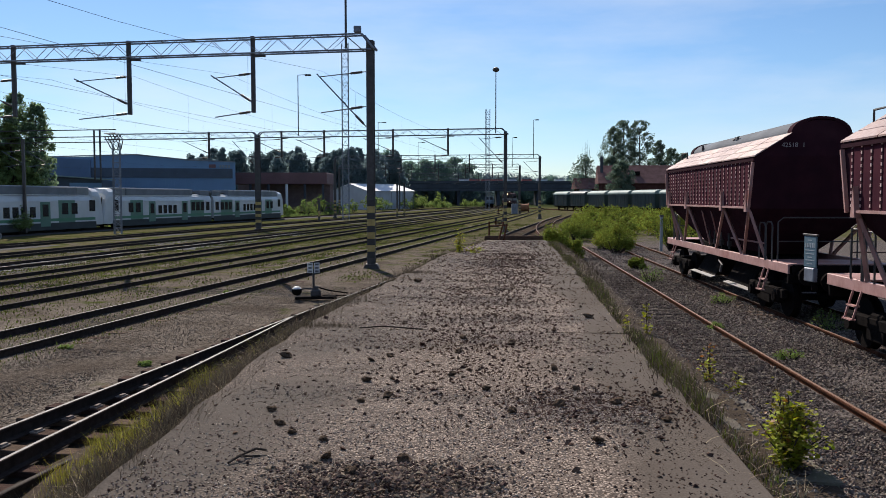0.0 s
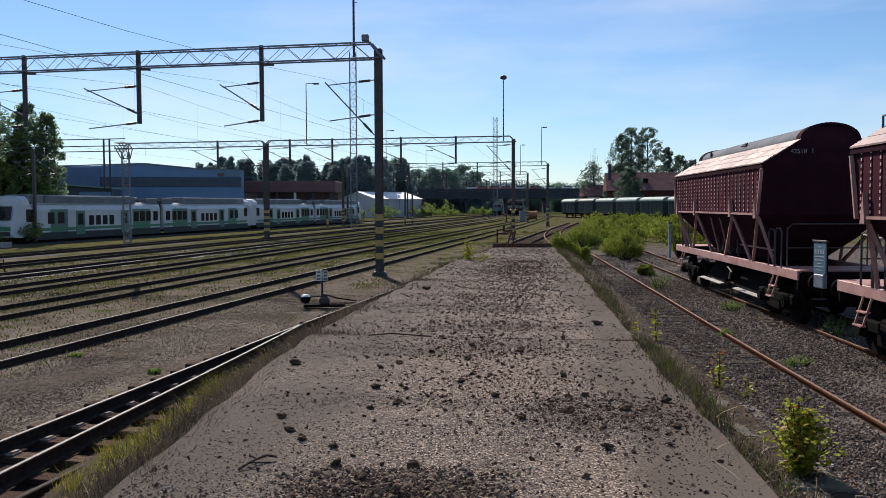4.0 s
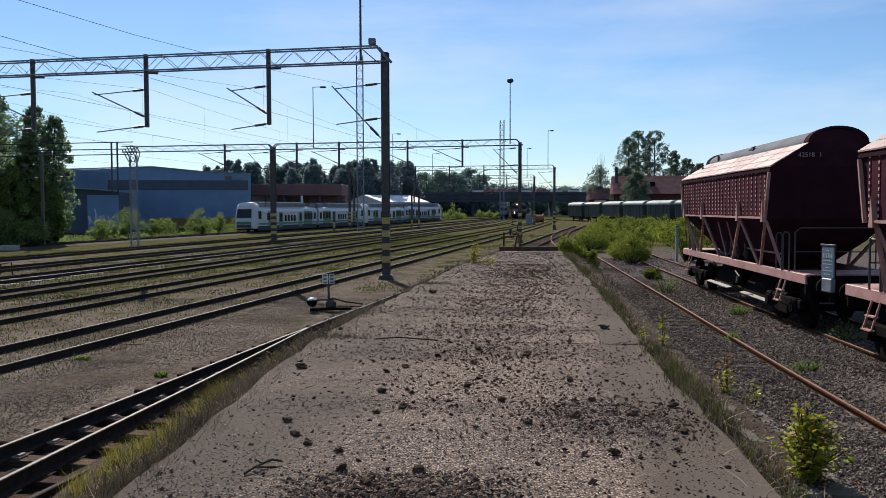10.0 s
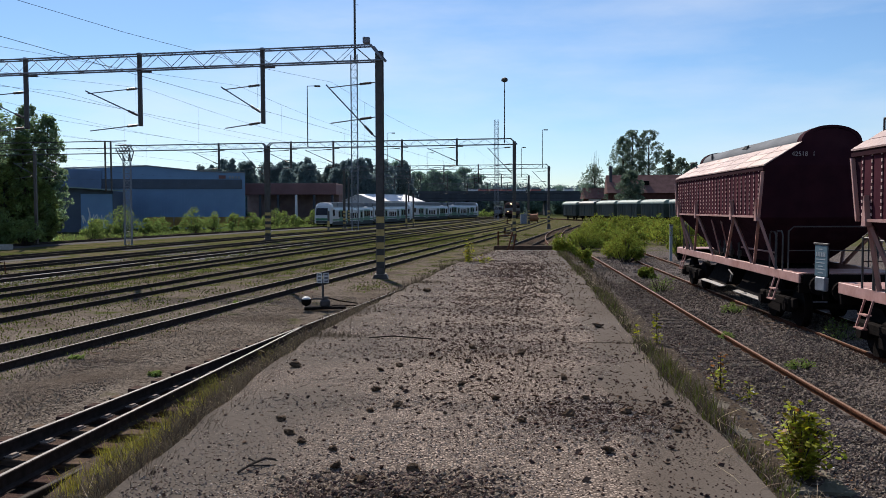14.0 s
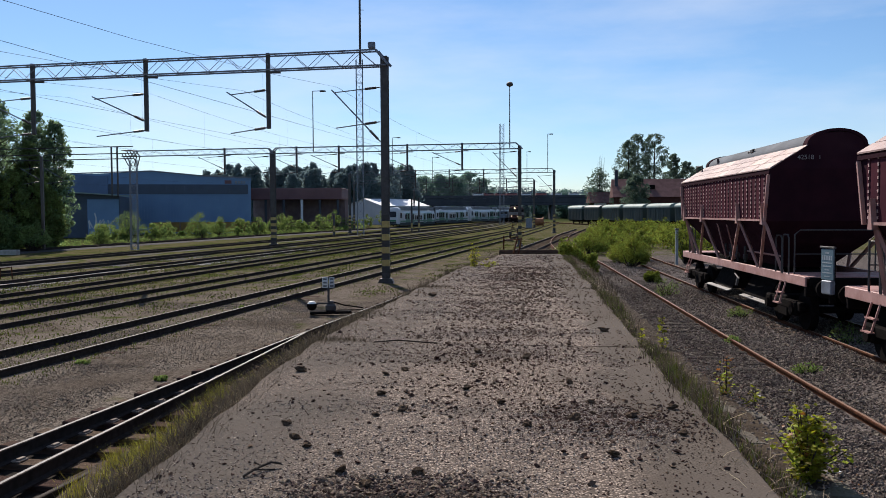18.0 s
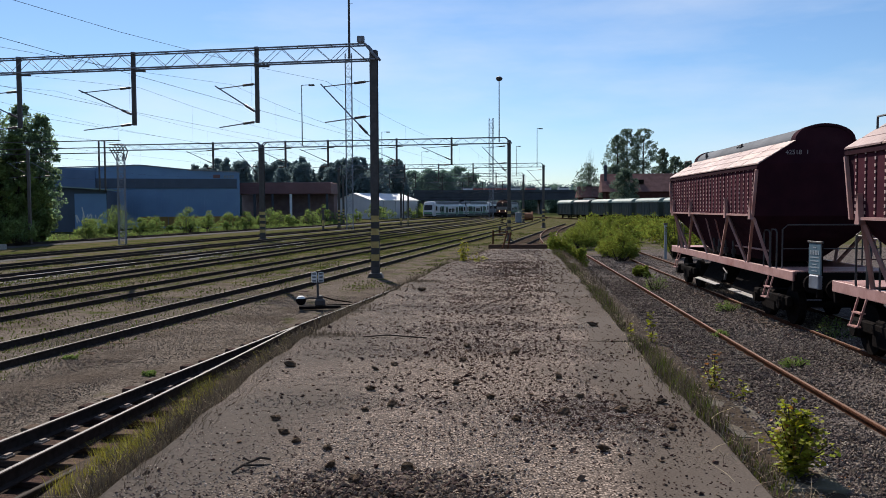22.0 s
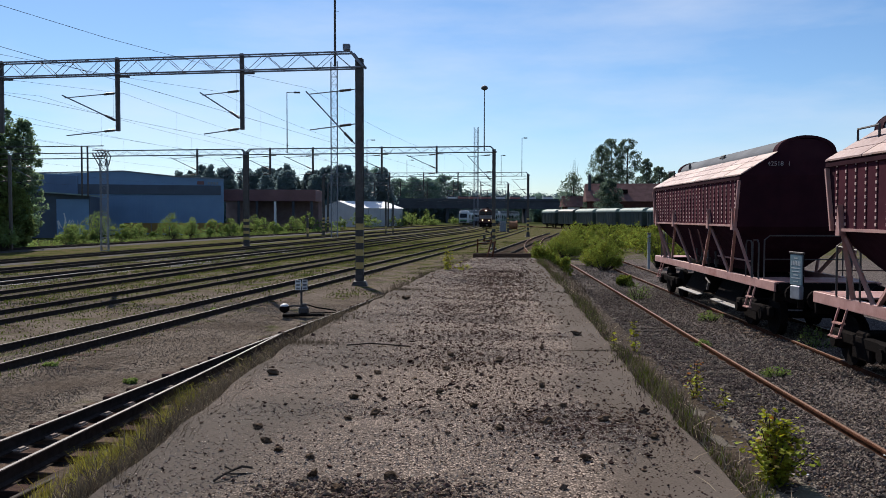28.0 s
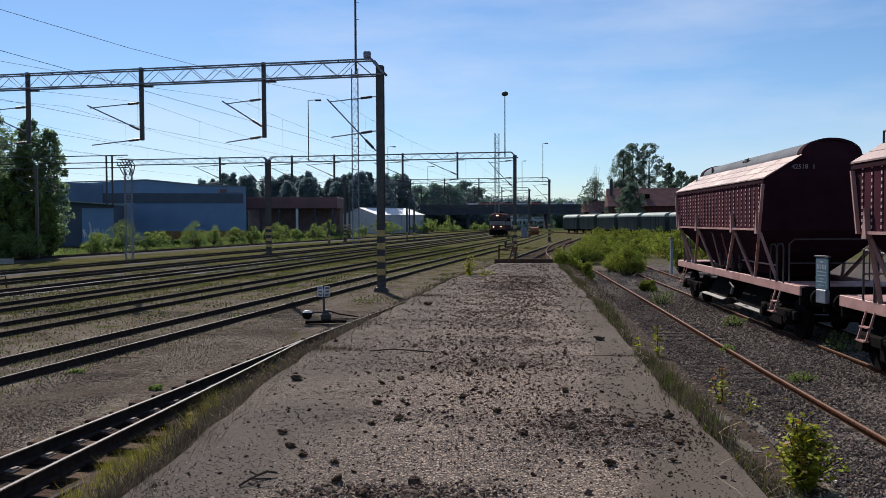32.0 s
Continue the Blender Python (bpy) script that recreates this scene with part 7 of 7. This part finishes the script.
# finer gravel in the yard, left
pts = []
for y0, y1, dens in ((8, 16, 640), (16, 28, 260)):
    m = int((y1 - y0) * 9 * dens)
    y = rbal.uniform(y0, y1, m)
    x = PLAN_L.at(0.5 * (y0 + y1)) + SLOPE * (y - 0.5 * (y0 + y1)) - 6.2 + rbal.uniform(0, 8.6, m)
    pts.append(np.stack([x, y, np.array([ground_z(q, w) for q, w in zip(x, y)])], -1))
pts = np.concatenate(pts)
bb_ = Build()
bb_.arrays(*stones(rbal, pts, rbal.uniform(0.012, 0.038, len(pts)), 0.7))
M_GRAVEL = mat("yard_gravel", (0.26, 0.21, 0.17), (0.1, 0.08, 0.064), 9, 0.9, island=0.55)
tagged(part("gravel", bb_, M_GRAVEL), "fine loose brown-grey gravel between the tracks", "gravel", kind="stuff")

# ---------------------------------------------------------------- grass
rgr = np.random.default_rng(51)


def patch(n, lo, hi):
    """Numbers from lo to hi that gather in tufts."""
    c = rgr.uniform(lo, hi, max(4, n // 45))
    return np.clip(rgr.choice(c, n) + rgr.normal(0, 0.09, n), lo, hi)


def bank_points(n, y0, y1, s0, s1, loose=False):
    y = y0 + (y1 - y0) * rgr.random(n) ** 1.25 if loose else patch(n, y0, y1)
    s = rgr.uniform(s0, s1, n)
    out = []
    prof_s, prof_z = zip(*BANK)
    for a, c in zip(y, s):
        x = EDGE_LEFT.at(a) + (c * bank_width(a) if c < 0 else c)
        out.append((x, a, float(np.interp(c, prof_s, prof_z)) - 0.02))
    return np.array(out)


def tufts(n, y0, y1, s0, s1, per=36, spread=0.07):
    """Points on the bank gathered in tufts, and a size factor for each tuft."""
    q = bank_points(max(3, n // per), y0, y1, s0, s1, True)
    k = rgr.integers(0, len(q), n)
    p = q[k] + np.stack([rgr.normal(0, spread, n), rgr.normal(0, spread * 1.3, n), np.full(n, -0.02)], -1)
    return p, rgr.uniform(0.45, 1.0, len(q))[k]


g1 = Build()
p, f = tufts(21000, 3.5, 14.5, -0.55, -0.24, 110, 0.055)
g1.arrays(*blades(rgr, p, 0.43 * f * rgr.uniform(0.5, 1.1, len(p)), 0.0065, 0.6))
p, f = tufts(1500, 3.5, 10, -0.8, -0.55, 60, 0.06)
g1.arrays(*blades(rgr, p, 0.3 * f * rgr.uniform(0.4, 1.1, len(p)), 0.007, 0.6))
p, f = tufts(2600, 13, 33, -0.9, -0.3, 40)
g1.arrays(*blades(rgr, p, 0.28 * f * rgr.uniform(0.5, 1.1, len(p)), 0.012, 0.7))
tagged(part("bank_grass", g1, M_TUFT), "yellow-green tufted grass on the bank beside the rails", "grass", kind="stuff")
g2 = Build()
p, f = tufts(19000, 3.5, 14, -0.3, 0.03, 24, 0.1)
g2.arrays(*blades(rgr, p, 0.25 * f * rgr.uniform(0.4, 1.2, len(p)), 0.006, 1.2))
p, f = tufts(17000, 11, 33, -1.0, 0.03, 26, 0.14)
g2.arrays(*blades(rgr, p, 0.26 * f * rgr.uniform(0.4, 1.2, len(p)), 0.011, 0.9))
g5 = Build()
p, f = tufts(4200, 3.5, 16, -0.25, 0.08, 12, 0.13)
g5.arrays(*blades(rgr, p, 0.13 * f * rgr.uniform(0.4, 1.3, len(p)), 0.007, 3.4))
n = 900
y = rgr.uniform(3.8, 22, n)
x = np.array([EDGE_RIGHT.at(v) for v in y]) + rgr.normal(0.07, 0.1, n)
g5.arrays(*blades(rgr, np.stack([x, y, np.full(n, TOP - 0.02)], -1), rgr.uniform(0.03, 0.1, n), 0.006, 3.2))
tagged(part("straw", g5, M_STRAW), "pale dead straw lying along the platform edges", "straw", kind="stuff")
# tufts in the joints of the slabs
for j in (10.35, 18.2, 25.6):
    n = 700
    x = EDGE_LEFT.at(j) + np.abs(rgr.normal(0, 0.4, n))
    q = np.stack([x, j - 0.13 * (x - 0.4) + rgr.normal(0.1, 0.1, n), np.full(n, TOP - 0.03)], -1)
    g2.arrays(*blades(rgr, q, rgr.uniform(0.03, 0.12, n), 0.006, 0.9))
    x = EDGE_RIGHT.at(j) - np.abs(rgr.normal(0, 0.2, 300))
    q = np.stack([x, j - 0.13 * (x - 0.4) + rgr.normal(0, 0.03, 300), np.full(300, TOP - 0.03)], -1)
    g2.arrays(*blades(rgr, q, rgr.uniform(0.02, 0.07, 300), 0.006, 0.8))
tagged(part("dry_grass", g2, M_DRY), "dry brown grass along the platform edge", "grass", kind="stuff")
n = 5200
y = 4 + 20 * rgr.random(n) ** 1.3
x = np.array([EDGE_RIGHT.at(v) for v in y]) + rgr.uniform(0.05, 0.62, n)
cb_ = Build()
cb_.arrays(*stones(rgr, np.stack([x, y, np.full(n, TOP - 0.1)], -1), rgr.uniform(0.012, 0.05, n), 0.7))
tagged(part("coping_grit", cb_, M_BALLAST), "grey grit lying on the coping stones", "grit", kind="stuff")
g3, g4 = Build(), Build()
n = 15000
y = patch(n, 3.8, 33)
x = np.array([EDGE_RIGHT.at(v) for v in y]) + rgr.normal(0.09, 0.07, n)
p = np.stack([x, y, np.full(n, TOP - 0.07)], -1)
tall = 0.045 + 0.14 * np.clip(np.sin(y * 0.9 + 0.6) * 0.5 + 0.5, 0, 1) * (y > 6.2)
pick = rgr.random(n) < 0.25
g3.arrays(*blades(rgr, p[pick], (tall * rgr.uniform(0.6, 1.3, n))[pick], 0.009, 0.5))
g4.arrays(*blades(rgr, p[~pick], (tall * rgr.uniform(0.5, 1.2, n))[~pick], 0.009, 0.7))
# far coping end: overgrown
n = 3500
y = rgr.uniform(17, 33, n)
x = np.array([EDGE_RIGHT.at(v) for v in y]) + rgr.uniform(0.0, 1.3, n)
z = np.where(x - np.array([EDGE_RIGHT.at(v) for v in y]) < 0.6, TOP - 0.15, -0.12)
g4.arrays(*blades(rgr, np.stack([x, y, z], -1), rgr.uniform(0.06, 0.2, n), 0.016, 0.6))
# yard grass between the tracks
lat_c = {"LA": (-9.6, -7.4), "AB": (-15.1, -12.4), "BC": (-19.4, -16.6), "CD": (-23.6, -21.2), "DE": (-28.6, -26), "FG": (-46, -37)}
for key, (a, c) in lat_c.items():
    y0 = {"LA": 30, "AB": 15, "BC": 20, "CD": 24, "DE": 28, "FG": 40}[key]
    n = {"LA": 2500, "AB": 7000, "BC": 10000, "CD": 11000, "DE": 5000, "FG": 16000}[key]
    cl = n // 30
    cy = y0 + ((150 if key == "FG" else 95) - y0) * rgr.random(cl) ** 1.4
    cu = rgr.uniform(a, c, cl)
    k = rgr.integers(0, cl, n)
    y = cy[k] + rgr.normal(0, 0.5, n)
    x = cu[k] + SLOPE * y + rgr.normal(0, 0.22, n)
    p = np.stack([x, y, np.array([ground_z(q, w) for q, w in zip(x, y)])], -1)
    green = rgr.random(n) < 0.72
    hh = rgr.uniform(0.02, 0.07, n)
    wd = 0.016 + 0.001 * y
    g3.arrays(*blades(rgr, p[green], hh[green], wd[green], 0.5))
    g4.arrays(*blades(rgr, p[~green], hh[~green], wd[~green], 0.5))
# inside the tracks and along the rails
for ln, y0, n in ((PLAN_A, 14, 4500), (PLAN_B, 18, 6000), (PLAN_C, 22, 6000), (PLAN_L, 24, 800)):
    y = y0 + (90 - y0) * rgr.random(n) ** 1.5
    x = np.array([ln.at(v) for v in y]) + rgr.choice([-1.15, -0.3, 0.3, 1.15], n) + rgr.normal(0, 0.18, n)
    p = np.stack([x, y, np.array([ground_z(q, w) for q, w in zip(x, y)])], -1)
    g3.arrays(*blades(rgr, p, rgr.uniform(0.02, 0.075, n), 0.012 + 0.0007 * y, 0.6))
tagged(part("yard_grass", g3, M_GRASS), "green grass tufts between the tracks", "grass", kind="stuff")
tagged(part("withered_grass", g4, M_DRY), "withered brown grass between the tracks", "grass", kind="stuff")

# dead leaves and rust crumbs along the siding's near rail
lit = Build()
n = 2600
y = rgr.uniform(5, 20, n)
x = np.array([PLAN_R.at(v) for v in y]) - 0.762 + rgr.normal(0, 0.2, n)
lit.arrays(*stones(rgr, np.stack([x, y, np.full(n, -0.07)], -1), rgr.uniform(0.012, 0.034, n), 0.35))
tagged(part("leaf_litter", lit, M_LITTER), "red-brown dead leaves and rust crumbs along the rusty rail", "litter", kind="stuff")
for x, y, a in ((4.05, 8.9, 20), (4.55, 12.6, 75), (5.35, 9.6, -30)):
    t = thing("paper_scrap", pose(x, y, -0.05, 4, 3, a), "small pale scrap of paper lying on the ballast", "litter", "scraps on the ballast")
    part("sheet", Build().box((0, 0, 0.004), (0.1, 0.045, 0.006), 0.002).box((0.03, 0.01, 0.012), (0.04, 0.04, 0.006), 0.002, pose(0, 0, 0, 0, 18, 0)), M_BOARD, t)

# ---------------------------------------------------------------- small plants
LEAF_SHAPE = [(0, 0), (0.28, -0.05), (0.5, 0.18), (0.36, 0.34), (0.46, 0.62), (0.2, 0.6), (0, 1.0), (-0.2, 0.6), (-0.46, 0.62), (-0.36, 0.34), (-0.5, 0.18), (-0.28, -0.05)]


def leaf_mesh(material):
    b = Build()
    b.v = [(x, y, 0.12 * abs(x) - 0.15 * y * y) for x, y in LEAF_SHAPE] + [(0, 0.35, -0.02)]
    b.f = [(i, (i + 1) % 12, 12) for i in range(12)]
    b.k = [0] * 12
    return b.mesh("leaf", [material])


M_LEAF_OBJ = mat("maple_leaf", (0.31, 0.3, 0.012), (0.18, 0.2, 0.009), 6, 0.75, per_object=0.5, translucent=0.5)
LEAF_GREEN, LEAF_RED = leaf_mesh(M_LEAF_OBJ), leaf_mesh(M_LEAF_RED)


def sapling(label, x, y, z, h, width, stems, leaves, size, seed, red=0.0):
    """Thin stems with separate lobed leaves."""
    r = np.random.default_rng(seed)
    t = thing("sapling", pose(x, y, z), label, "sapling")
    for k in range(stems):
        a, d = r.uniform(0, 2 * math.pi), width / 2 * r.uniform(0.2, 1.0) * (k > 0)
        top = Vector((d * math.cos(a), d * math.sin(a), h * (1 - 0.55 * (2 * d / width) ** 1.5) * r.uniform(0.85, 1.02)))
        mid = Vector((top.x * 0.35, top.y * 0.35, top.z * 0.5))
        part("stem", Build().line([(0, 0, -0.03), mid, top], 0.0025 + 0.002 * h, 5), M_BARK, t)
        for q in range(leaves // stems):
            s = r.uniform(0.16, 1.0)
            p_ = (mid * (s * 2) if s < 0.5 else mid.lerp(top, s * 2 - 1)) + Vector(r.normal(0, 0.036 * (0.5 + h), 3))
            m = Matrix.LocRotScale(p_, Euler((r.uniform(-0.3, 1.1), r.uniform(-0.5, 0.5), r.uniform(0, 6.28))), [size * r.uniform(0.6, 1.25)] * 3)
            piece("leaf", LEAF_RED if r.random() < red * (s > 0.6) else LEAF_GREEN, t, m)


sapling("bright yellow-green maple sapling at the platform edge", 2.24, 5.36, 0.98, 0.5, 0.5, 34, 1800, 0.035, 601, 0.06)
sapling("thin yellow-green sapling growing from the platform edge", 2.62, 10.7, 0.92, 0.5, 0.14, 3, 80, 0.045, 602)
sapling("small reddish sapling growing from the coping", 2.56, 7.95, 0.9, 0.5, 0.24, 5, 110, 0.038, 603, 0.5)
sapling("low leafy shoot beside the platform edge", 2.75, 7.7, 0.9, 0.25, 0.2, 3, 30, 0.05, 604)
sapling("thin sapling shoot in the platform crack", 2.4, 10.9, 0.98, 0.22, 0.1, 2, 22, 0.05, 605)
sapling("young sapling on the grassy platform edge", 0.5, 25.4, 1.0, 0.85, 0.55, 9, 190, 0.062, 606)
sapling("low spreading weed on the platform edge", 0.95, 25.2, 1.05, 0.3, 0.7, 7, 90, 0.065, 607)
for i, (x, y, h, w) in enumerate(((8.3, 17.9, 0.45, 0.9), (7.1, 28.5, 0.75, 0.9), (6.1, 14.6, 0.22, 0.5), (5.9, 18, 0.2, 0.4), (7.6, 22.5, 0.3, 0.6), (-5.3, 14.75, 0.15, 0.25), (-6.4, 24.8, 0.2, 0.3), (-7.3, 16.1, 0.08, 0.25))):
    bush("low green weed in the gravel", x, y, h, w, M_LEAF_MID, 640 + i, 0.045, 30, 14, name="weed")


# ---------------------------------------------------------------- movement
def on_track(line, s, half, zf=None):
    """The pose of a vehicle whose middle is at the length s along a line."""
    a, c = line.point(s - half), line.point(s + half)
    if zf:
        a.z, c.z = zf(a.y), zf(c.y)
    d = c - a
    m = Matrix.Rotation(-math.atan2(d.x, d.y), 4, "Z")
    m.translation = (a + c) / 2
    return m


def motions():
    # length along the main track of the train's end nearest the camera
    front = [(0.0, 85.1), (2.0, 102.1), (3.5, 115.4), (6.0, 138.0), (8.0, 152.2), (10.0, 168.8), (12.0, 185.5), (14.0, 202.4), (17.0, 230.4), (19.0, 248.6),
             (21.0, 263.8), (23.0, 278.0), (25.0, 292.0), (28.0, 313.6), (32.0, 342.0)]
    for k, car in enumerate(cars):
        walk(car, [(t, on_track(PLAN_G, s + CAR * (k + 0.5), 8.7, low)) for t, s in front])
    way = [(0.0, 250.0), (6.0, 238.0), (10.0, 232.5), (17.0, 224.0), (23.0, 212.0), (25.5, 204.0), (28.0, 191.0), (30.0, 175.0), (32.0, 158.5)]
    walk(loco, [(t, on_track(PLAN_C, float(np.interp(y, PLAN_C.y, PLAN_C.s)) + 8.6, 5.2)) for t, y in way])


motions()
